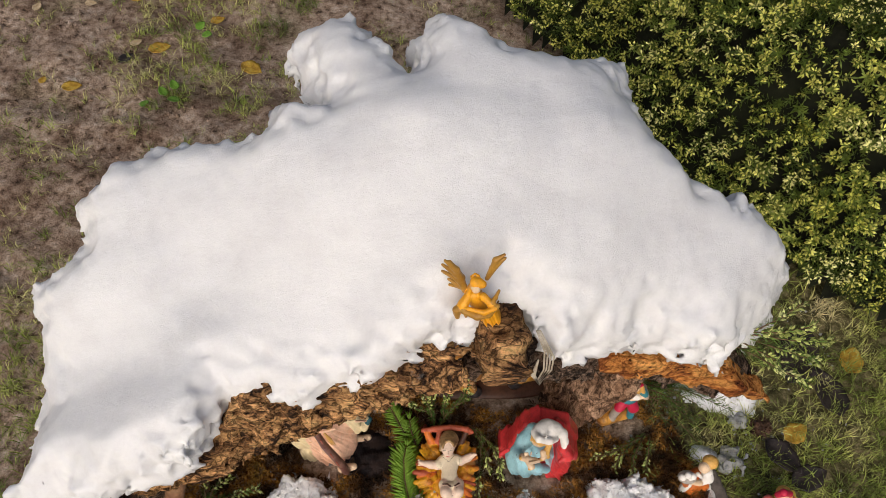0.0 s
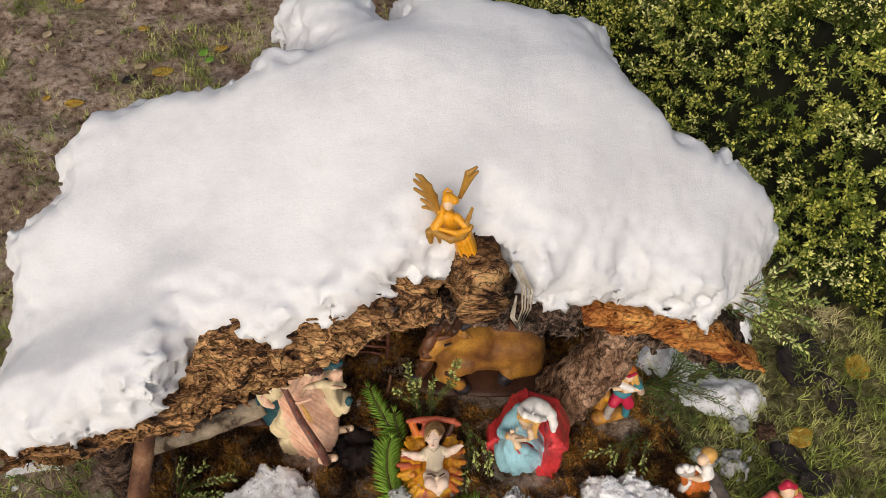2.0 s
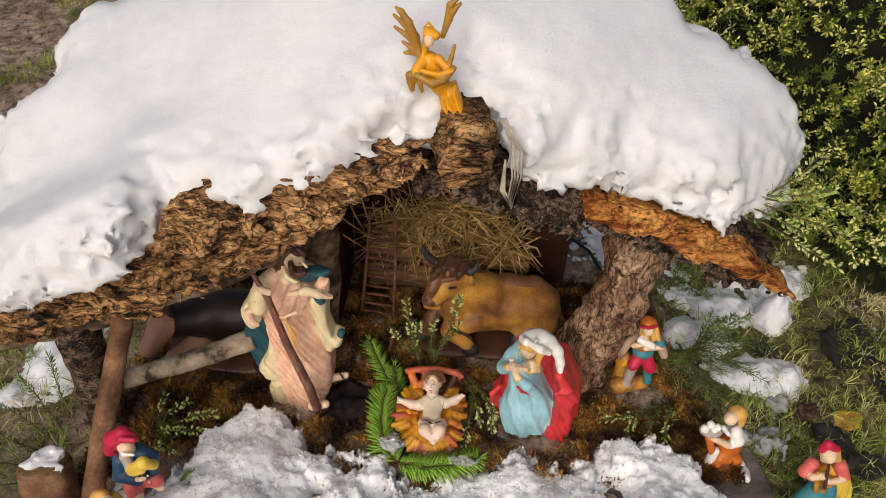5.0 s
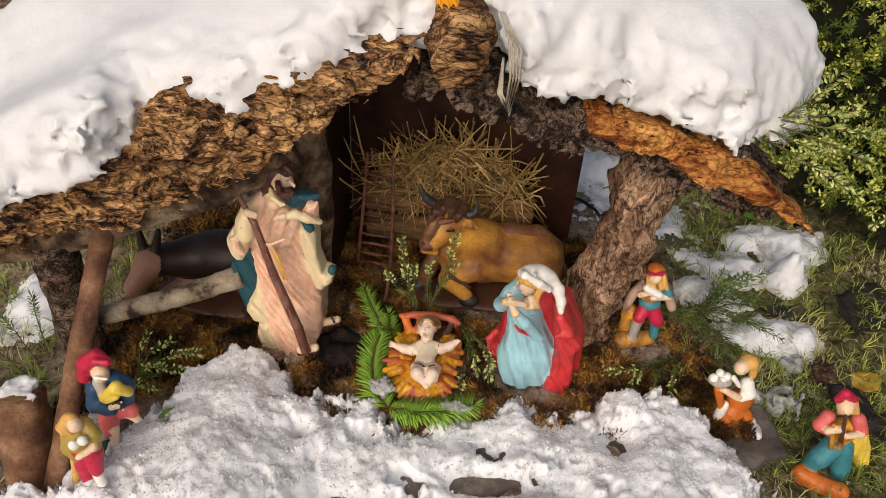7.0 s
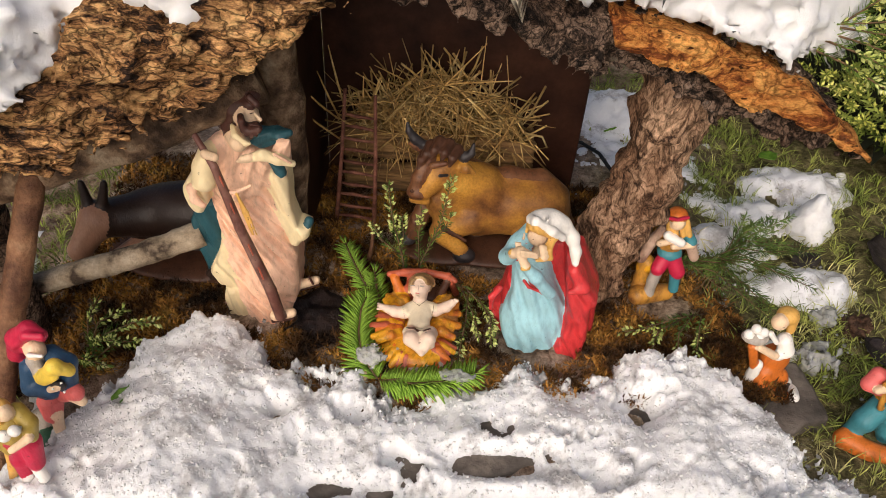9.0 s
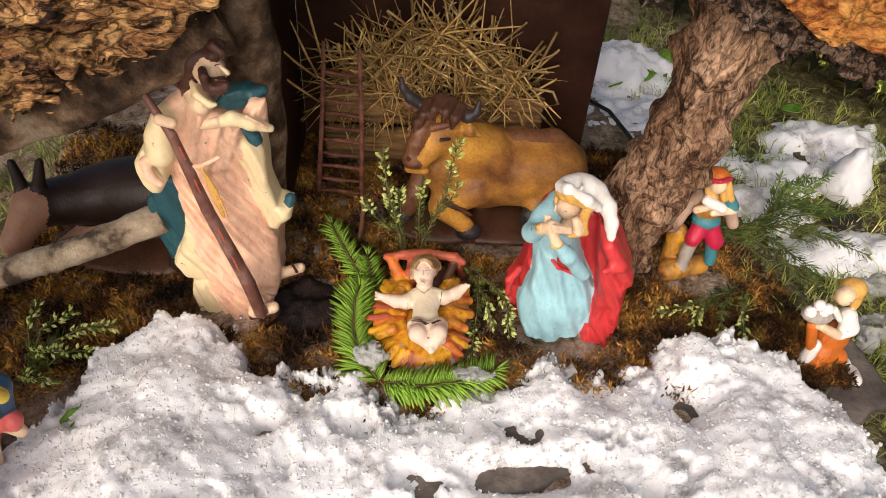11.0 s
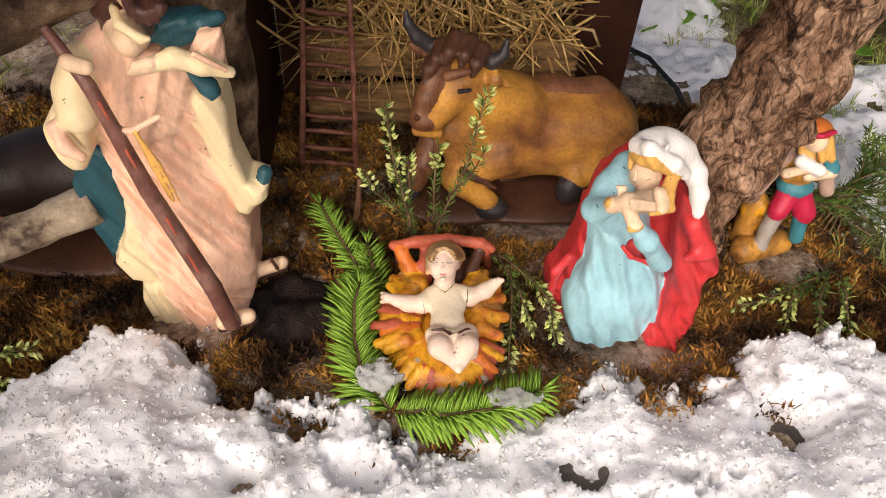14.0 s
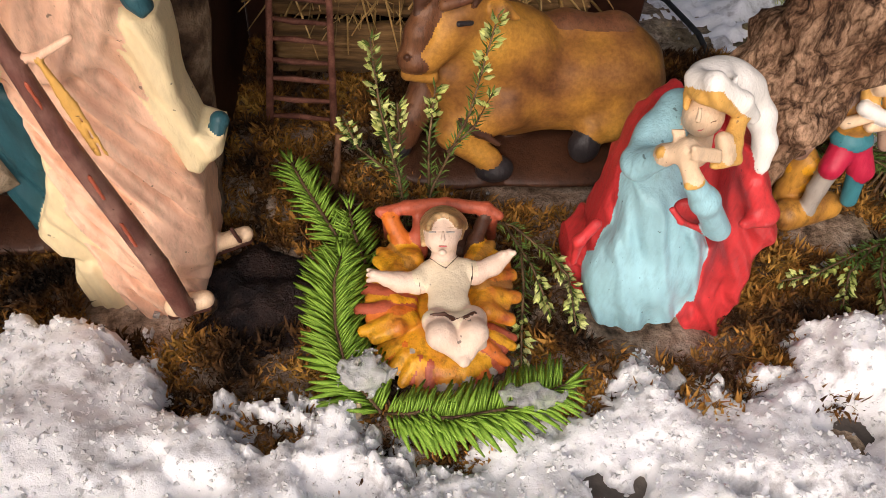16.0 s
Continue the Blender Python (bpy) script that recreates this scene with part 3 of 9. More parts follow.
gx, gy = axis_steps(-1.3, 1.4, 0.011, 400), axis_steps(0.0, 2.0, 0.011, 400)
GX, GY = np.meshgrid(gx, gy, indexing="ij")
GZ = ground_z(GX, GY)
ny = len(gy)
gi = (np.arange(len(gx) - 1)[:, None] * ny + np.arange(ny - 1)[None, :]).ravel()
ground = new("ground", mesh_of("ground", np.stack([GX.ravel(), GY.ravel(), GZ.ravel()], 1), np.stack([gi, gi + ny, gi + ny + 1, gi + 1], 1), [SOIL]))
tagged(ground, "dark garden soil with thin grass and wet patches", "ground", kind="structure")


def sheet(name, x0, x1, y0, y1, step, top, bottom, mats, jitter=0.00045):
    """A body between two height functions, kept only where the upper lies above the lower."""
    xs, ys = np.arange(x0, x1, step), np.arange(y0, y1, step)
    X, Y = np.meshgrid(xs, ys, indexing="ij")
    T, B = top(X, Y), bottom(X, Y)
    keep = (T - B) > 0
    m = len(ys)
    cell = keep[:-1, :-1] | keep[1:, :-1] | keep[:-1, 1:] | keep[1:, 1:]
    ci = np.argwhere(cell)
    q = np.stack([ci[:, 0] * m + ci[:, 1], (ci[:, 0] + 1) * m + ci[:, 1], (ci[:, 0] + 1) * m + ci[:, 1] + 1, ci[:, 0] * m + ci[:, 1] + 1], 1)
    T = np.maximum(T, B - 0.004) + np.random.RandomState(3).normal(0, jitter, T.shape)
    X = X + np.random.RandomState(4).normal(0, jitter * 0.6, T.shape)
    V = np.stack([X.ravel(), Y.ravel(), T.ravel()], 1)
    used = np.unique(q)
    remap = -np.ones(len(V), int)
    remap[used] = np.arange(len(used))
    return new(name, mesh_of(name, V[used], remap[q], mats))


# slate plate under the front of the scene
def slate_plate():
    c, d = np.array([0.556, 0.332]), np.array([-0.962, -0.27])
    e = np.array([-0.27, 0.962])

    def field(p):
        u, w = (p[:, :2] - c) @ d, (p[:, :2] - c) @ e
        rag = 0.006 * fbm(p, 35, 3, 4)
        return np.maximum.reduce([-u + rag, u - 0.80, -w + rag, w - 0.085, p[:, 2] + 0.002 - 0.4 * rag, -0.034 - p[:, 2]])
    v, f = surface_net(field, (-0.3, 0.08, -0.04), (0.6, 0.5, 0.006), 0.005)
    ob = new("slate_plate", mesh_of("slate_plate", v, f, [SLATE]))
    tagged(ob, "grey-brown wet slate plate lying on the ground under the snow", "stone plate")


slate_plate()

# ---- the stable
stable = holder("stable", "rustic toy stable with a cork bark roof under snow", "stable")


def left_front(x):
    return np.interp(x, [-0.46, -0.34, -0.27, -0.17, -0.07, 0.09], [0.238, 0.244, 0.253, 0.283, 0.313, 0.326])


def right_front(x):
    return np.interp(x, [0.06, 0.12, 0.16, 0.25, 0.34, 0.45, 0.52], [0.348, 0.355, 0.369, 0.393, 0.406, 0.402, 0.41])


def cork_noise(p, seed):
    q = p * np.array([1.0, 1.0, 1.0])
    warp = np.stack([vnoise(q, 28, seed + 11), vnoise(q, 28, seed + 12), vnoise(q, 28, seed + 13)], 1) * 0.012
    q = q + warp
    ridge = 1 - 2 * np.abs(vnoise(q * np.array([0.8, 1, 1.5]), 55, seed))
    fine = 1 - 2 * np.abs(vnoise(q * np.array([0.7, 1, 1.8]), 120, seed + 1))
    return 0.0085 * ridge + 0.0060 * fine + 0.009 * vnoise(q, 20, seed + 2) + 0.0034 * (1 - 2 * np.abs(vnoise(q, 230, seed + 4)))


def slab(name, front, top, low, x0, x1, back, seed, step, mat, label, rough=1.0, slant=0.5, tuck=0.3):
    def field(p):
        x, y, z = p[:, 0], p[:, 1], p[:, 2]
        yf = front(x)
        lift = -0.10 * np.maximum(y - yf - 0.03, 0)
        mid = 0.5 * (top(x) + low(x))
        face = yf + slant * np.maximum(z - mid, 0) + tuck * np.maximum(mid - z, 0)
        d = np.maximum.reduce([z - top(x) - lift, low(x) + 0.25 * np.maximum(y - yf, 0) * np.exp(-np.maximum(y - yf, 0) * 6) - z, (face - y) * 0.9, y - back, x0 - x, x - x1])
        near = np.abs(d) < 0.03
        d[near] += rough * cork_noise(p[near], seed)
        return d
    zs = np.linspace(x0, x1, 30)
    v, f = surface_net(field, (x0 - 0.02, front(zs).min() - 0.03, low(zs).min() - 0.02), (x1 + 0.02, back + 0.02, top(zs).max() + 0.10), step)
    ob = new(name, mesh_of(name, v, f, [mat]))
    ob.parent = stable
    ob["label"] = label
    return ob


def lt(x):
    return np.interp(x, [-0.45, -0.30, -0.258, -0.208, -0.185, -0.165, -0.127, -0.079, -0.03, 0.012, 0.06, 0.085], [0.315, 0.343, 0.350, 0.358, 0.375, 0.412, 0.438, 0.446, 0.450, 0.462, 0.478, 0.482])


def ll(x):
    return np.interp(x, [-0.45, -0.305, -0.25, -0.188, -0.13, -0.072, -0.049, -0.01, 0.017, 0.062, 0.085], [0.225, 0.262, 0.274, 0.287, 0.308, 0.332, 0.350, 0.378, 0.406, 0.448, 0.475])


def rt(x):
    return np.interp(x, [0.10, 0.133, 0.162, 0.218, 0.252, 0.307, 0.367, 0.417, 0.471, 0.50], [0.455, 0.47, 0.450, 0.422, 0.411, 0.392, 0.375, 0.354, 0.312, 0.285])


def rl(x):
    return np.interp(x, [0.10, 0.129, 0.168, 0.229, 0.252, 0.303, 0.352, 0.415, 0.49, 0.50], [0.425, 0.405, 0.385, 0.348, 0.352, 0.340, 0.309, 0.291, 0.280, 0.280])


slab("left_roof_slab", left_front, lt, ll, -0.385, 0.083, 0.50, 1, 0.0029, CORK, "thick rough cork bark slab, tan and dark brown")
slab("right_roof_slab", lambda x: right_front(x) + 0.004, rt, rl, 0.075, 0.492, 0.52, 5, 0.0036, CORK_DARK, "dark cork bark slab", 0.8, tuck=-0.12)


def cut_face():
    """The freshly cut orange edge along the right slab."""
    def field(p):
        x, y, z = p[:, 0], p[:, 1], p[:, 2]
        low = rl(x) + (0.46 + 0.14 * vnoise(p, 30, 3)) * (rt(x) - rl(x))
        top = rt(x) - 0.002
        yf = right_front(x) + 0.40 * np.maximum(z - low, 0) - 0.006
        d = np.maximum.reduce([z - top, low - z, yf - y, y - yf - 0.03, 0.245 - 0.3 * (z - 0.39) - x, x - 0.497])
        near = np.abs(d) < 0.02
        d[near] += 0.0025 * fbm(p[near], 60, 3, 8) + 0.004 * vnoise(p[near], 40, 6) + 0.005 * np.maximum(np.abs(vnoise(p[near], 150, 2)) - 0.45, 0) * 2
        return d
    v, f = surface_net(field, (0.225, 0.37, 0.27), (0.51, 0.49, 0.43), 0.0032)
    ob = new("cut_edge", mesh_of("cut_edge", v, f, [CORK_CUT]))
    ob.parent = stable
    ob["label"] = "freshly cut orange cork edge with dark pits"


cut_face()
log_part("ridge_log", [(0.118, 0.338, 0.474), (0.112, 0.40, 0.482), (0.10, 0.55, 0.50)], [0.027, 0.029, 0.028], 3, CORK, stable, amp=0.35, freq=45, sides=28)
# the two back walls of dark board
for name, (x0, x1, y0, y1, z1) in {"back_wall": (-0.06, 0.285, 0.70, 0.715, 0.46), "side_wall": (-0.075, -0.060, 0.52, 0.70, 0.42)}.items():
    bm = bmesh.new()
    bmesh.ops.create_cube(bm, size=1, matrix=Matrix.Translation(((x0 + x1) / 2, (y0 + y1) / 2, z1 / 2 - 0.02)) @ Matrix.Diagonal((x1 - x0, y1 - y0, z1 + 0.04, 1)))
    bmesh.ops.bevel(bm, geom=bm.edges[:], offset=0.0015, segments=1, affect="EDGES")
    me = bpy.data.meshes.new(name)
    bm.to_mesh(me)
    me.materials.append(PANEL)
    ob = new(name, me)
    ob.parent = stable
    ob["label"] = "dark red-brown board"
log_part("trunk_post", [(0.296, 0.520, -0.02), (0.308, 0.505, 0.07), (0.326, 0.480, 0.20), (0.342, 0.47, 0.36)], [0.044, 0.037, 0.032, 0.040], 5, TRUNK, stable, amp=0.30, freq=38, sides=64, rings=80, flute=0.06)["label"] = "leaning trunk with deeply furrowed bark"
log_part("inner_post", [(-0.075, 0.485, -0.02), (-0.062, 0.485, 0.15), (-0.058, 0.47, 0.41)], [0.024, 0.023, 0.025], 6, BEAMWOOD, stable, amp=0.16, freq=25, sides=24)["label"] = "grey weathered round post"
log_part("beam", [(-0.40, 0.315, 0.205), (-0.273, 0.350, 0.232), (-0.18, 0.380, 0.258), (-0.06, 0.425, 0.305)], [0.023, 0.023, 0.023, 0.022], 7, BEAMWOOD, stable, amp=0.14, freq=25, sides=24)["label"] = "grey weathered log under the roof"
log_part("corner_post", [(-0.335, 0.345, -0.04), (-0.325, 0.34, 0.10), (-0.315, 0.335, 0.22)], [0.024, 0.024, 0.026], 8, CORK_DARK, stable, amp=0.14, freq=30, sides=20)
log_part("prop_post", [(-0.302, 0.175, -0.03), (-0.285, 0.235, 0.07), (-0.262, 0.32, 0.20), (-0.255, 0.345, 0.24)], [0.013, 0.0125, 0.0125, 0.013], 9, POSTWOOD, stable, amp=0.10, freq=40)["label"] = "thin leaning reddish-brown branch"
log_part("rail", [(-0.325, 0.368, 0.058), (-0.22, 0.400, 0.084), (-0.146, 0.428, 0.103)], [0.013, 0.0135, 0.014], 10, RAILWOOD, stable, amp=0.12, freq=60)["label"] = "pale birch-like rail with dark flecks"

# sawn branch stump beside the prop
stump = holder("branch_stump", "short sawn branch stump with reddish bark, snow on its cut", "stump")
log_part("bark", [(-0.335, 0.185, -0.05), (-0.343, 0.215, 0.01), (-0.352, 0.240, 0.062)], [0.026, 0.030, 0.033], 12, POSTWOOD, stump, amp=0.15, freq=30, sides=28)
log_part("cut_face", [(-0.352, 0.240, 0.062), (-0.3525, 0.2413, 0.0645)], [0.030, 0.028], 13, PLANK, stump, amp=0.08, freq=30, sides=28, rings=3)

# ---- snow lying on the roof
OUTLINE = np.array([(-0.146, 0.767), (-0.065, 0.772), (-0.014, 0.715), (0.012, 0.668), (0.012, 0.73), (0.045, 0.757), (0.124, 0.705), (0.195, 0.707), (0.282, 0.742), (0.278, 0.673), (0.322, 0.597),
                    (0.389, 0.577), (0.418, 0.599), (0.472, 0.55), (0.497, 0.521), (0.445, 0.448), (0.402, 0.405), (0.364, 0.402), (0.274, 0.410), (0.232, 0.388), (0.178, 0.374), (0.150, 0.396),
                    (0.118, 0.412), (0.080, 0.384), (-0.015, 0.343), (-0.098, 0.328), (-0.170, 0.338), (-0.200, 0.266), (-0.287, 0.250), (-0.40, 0.252), (-0.395, 0.37), (-0.415, 0.475), (-0.360, 0.498), (-0.370, 0.557), (-0.334, 0.591),
                    (-0.256, 0.625), (-0.155, 0.613), (-0.142, 0.652), (-0.09, 0.627)])


def snow_top(x, y):
    h = 0.522 + 0.100 * smooth01(y, 0.34, 0.60)
    z = h - 0.36 * np.hypot(x - 0.08, 0.05) + 0.018
    return z + 0.016 * flat_noise(x, y, 7, 2, 21)


def roof_snow():
    def field(p):
        x, y, z = p[:, 0], p[:, 1], p[:, 2]
        wob = 0.010 * fbm(p, 30, 3, 31) + 0.007 * vnoise(p, 85, 33) + 0.004 * vnoise(p, 190, 34)
        e = inside_distance(x, y, OUTLINE) + wob
        top = snow_top(x, y)
        r = 0.055
        drop = r - np.sqrt(np.maximum(r * r - np.maximum(r - e, 0) ** 2, 0))
        drop = np.where(e < 0, r - 0.6 * e, drop)
        under = top - 0.075
        d = np.maximum.reduce([(z - top + drop) * 0.8, under - z, -e])
        near = np.abs(d) < 0.015
        d[near] += 0.0022 * fbm(p[near], 70, 3, 36) * (0.4 + 0.8 * (e[near] < 0.03))
        return d
    v, f = surface_net(field, (-0.45, 0.21, 0.22), (0.53, 0.80, 0.70), 0.0055)
    rim = np.exp(-np.maximum(inside_distance(v[:, 0], v[:, 1], OUTLINE), 0) / 0.02)
    v = v + np.random.RandomState(9).normal(0, 0.0010, v.shape) * (rim * rim)[:, None]
    ob = new("roof_snow", mesh_of("roof_snow", v, f, [SNOW]))
    tagged(ob, "thick white snow cap with ragged edges lying on the stable roof", "snow")


roof_snow()


# ---- melting snow in front of the figures and on the grass
def front_snow_top(x, y):
    edge = np.interp(x, [-0.40, -0.25, -0.20, -0.155, -0.142, -0.113, -0.051, 0.0, 0.036, 0.074, 0.116, 0.166, 0.192, 0.277, 0.326, 0.344, 0.377, 0.42, 0.45, 0.49, 0.55],
                     [0.12, 0.22, 0.312, 0.375, 0.404, 0.381, 0.346, 0.318, 0.325, 0.311, 0.318, 0.331, 0.360, 0.361, 0.380, 0.396, 0.394, 0.390, 0.364, 0.30, 0.24])
    rag = 0.017 * flat_noise(x, y, 34, 5, 41, 0.75)
    t = smooth01(edge + rag - y, -0.004, 0.030)
    left = np.exp(-((x + 0.13) / 0.10) ** 2)
    right = np.exp(-((x - 0.40) / 0.075) ** 2)
    h = 0.019 + 0.030 * left + 0.024 * right
    low = smooth01(y, 0.02, 0.20)
    billow = np.clip(flat_noise(x, y, 30, 3, 43, 0.45), -0.6, 0.9)
    h = h * t * (0.3 + 0.7 * low) + (0.0075 * billow + 0.008 * flat_noise(x, y, 15, 2, 45) + 0.0014 * flat_noise(x, y, 120, 2, 46)) * t
    thaw = smooth01(flat_noise(x, y, 21, 4, 49, 0.6), 0.30, 0.62) * (1 - 0.9 * left) * (1 - 0.6 * right)
    bare = np.maximum.reduce([np.exp(-(((x - bx) / rx) ** 2 + ((y - by) / ry) ** 2)) for bx, by, rx, ry in ((0.345, 0.305, 0.018, 0.026), (0.20, 0.240, 0.05, 0.016), (-0.035, 0.27, 0.012, 0.009), (0.14, 0.190, 0.14, 0.014))])
    gone = (edge + rag < y) * 0.05
    return np.where(x < 0.6, h - 0.034 * bare - 0.017 * thaw - gone - 0.004, -1) - 0.03 * (1 - smooth01(x, -0.32, -0.22)) * (y > 0.16)


ob = sheet("front_snow", -0.36, 0.56, 0.0, 0.41, 0.0024, front_snow_top, lambda x, y: np.full(x.shape, -0.012), [SLUSH])
tagged(ob, "wet granular melting snow bank lying on the slate plate", "snow")


def patch_snow_top(x, y):
    n = flat_noise(x, y, 9, 4, 51, 0.6) + 0.35 * flat_noise(x, y, 45, 3, 53)
    m = np.maximum.reduce([np.exp(-(((x - bx) / rx) ** 2 + ((y - by) / ry) ** 2)) for bx, by, rx, ry in ((0.55, 0.70, 0.16, 0.055), (0.42, 0.80, 0.11, 0.09), (0.50, 0.62, 0.06, 0.035), (0.64, 0.77, 0.10, 0.07), (0.60, 0.55, 0.08, 0.05), (0.36, 0.95, 0.12, 0.08), (-0.46, 0.46, 0.07, 0.10), (-0.42, 0.16, 0.06, 0.06), (0.53, 0.44, 0.03, 0.025))])
    return ground_z(x, y) - 0.020 + 0.046 * m + 0.013 * n + 0.004 * flat_noise(x, y, 90, 2, 57)


ob = sheet("snow_patch", -0.6, 0.85, 0.05, 1.1, 0.005, patch_snow_top, lambda x, y: ground_z(x, y) + 0.002, [SLUSH])
tagged(ob, "thin half-melted snow patches lying between the grass", "snow", kind="stuff")


# ---- flowering heather bush behind
def bush_height(x, y):
    front = np.interp(x, [0.2, 0.35, 0.45, 0.50, 0.60, 0.69, 0.80, 1.0, 1.6], [1.50, 1.28, 1.10, 1.02, 0.90, 0.80, 0.71, 0.64, 0.60])
    e = (y - front) / 0.9
    side = smooth01(x, 0.24, 0.62)
    r = smooth01(e, -0.02, 0.28) ** 0.7
    return 0.40 * r * (0.45 + 0.55 * side) * (1 - smooth01(y, 1.9, 2.3)) * (1 - smooth01(x, 1.7, 2.0)) * (1 + 0.25 * flat_noise(x, y, 7, 3, 61))


def heather_bush():
    bush = holder("heather_bush", "dense dark green heather bush with pale yellow buds", "bush")
    rng = np.random.RandomState(5)
    xs, ys = np.arange(0.2, 2.0, 0.02), np.arange(0.6, 2.3, 0.02)
    X, Y = np.meshgrid(xs, ys, indexing="ij")
    # one dark sheet below the shoots, coloured as the shade among the twigs
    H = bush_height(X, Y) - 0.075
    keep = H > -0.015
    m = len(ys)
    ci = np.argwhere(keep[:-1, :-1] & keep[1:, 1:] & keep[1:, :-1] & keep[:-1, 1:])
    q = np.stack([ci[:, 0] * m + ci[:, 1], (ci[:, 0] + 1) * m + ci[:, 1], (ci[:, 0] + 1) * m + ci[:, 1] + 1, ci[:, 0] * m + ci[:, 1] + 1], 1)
    core = new("shaded_twig_core", mesh_of("shaded_twig_core", np.stack([X.ravel(), Y.ravel(), np.maximum(H, -0.05).ravel()], 1), q, [BUSHSHADE]))
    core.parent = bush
    kinds = []
    for k in range(6):
        s = Soup()
        up = np.array([0, 0, 1.0])
        for j in range(20):
            t, a = 0.05 + 0.85 * j / 20, j * 2.4 + k
            w = np.array([math.cos(a), math.sin(a), 0.75])
            sliver(s, up * 0.05 * t, w, rng.uniform(0.010, 0.016), 0.0030, up)
        for j in range((0, 9, 7, 11, 3, 9)[k]):
            a, t = rng.uniform(0, 6.3), rng.uniform(0.55, 1.0)
            w = np.array([math.cos(a), math.sin(a), rng.uniform(-0.3, 0.9)])
            seed_bud(s, up * 0.05 * t + w * 0.002, w, rng.uniform(0.006, 0.010), 0.0042, 1)
        kinds.append(s)
    n = 23000
    px, py = rng.uniform(0.22, 1.6, n), rng.uniform(0.62, 1.9, n)
    hz = bush_height(px, py)
    clump = flat_noise(px, py, 22, 2, 66)
    ok = (hz > 0.045) & (clump > -0.8) & ((py < 1.45) | (rng.rand(n) < 0.6))
    px, py, hz, clump = px[ok], py[ok], hz[ok], clump[ok]
    hx = (bush_height(px + 0.02, py) - hz) / 0.02
    hy = (bush_height(px, py + 0.02) - hz) / 0.02
    d = np.stack([-hx * 0.5, -hy * 0.5, np.full(len(px), 0.7)], 1)
    d = d / np.linalg.norm(d, axis=1)[:, None] + rng.normal(0, 0.30, (len(px), 3))
    at = np.stack([px, py, hz + 0.02 * clump], 1) - d * 0.045 * rng.uniform(0.5, 1.2, len(px))[:, None]
    ob = scatter("foliage", kinds, at, frames_along(d, rng.uniform(0, 6.3, len(px))), rng.uniform(0.7, 1.25, len(px)), [BUSHLEAF, BUSHBUD], bush)
    ob["kind"], ob["label"] = "stuff", "needle-leaved shoots with pale yellow-green buds"


heather_bush()

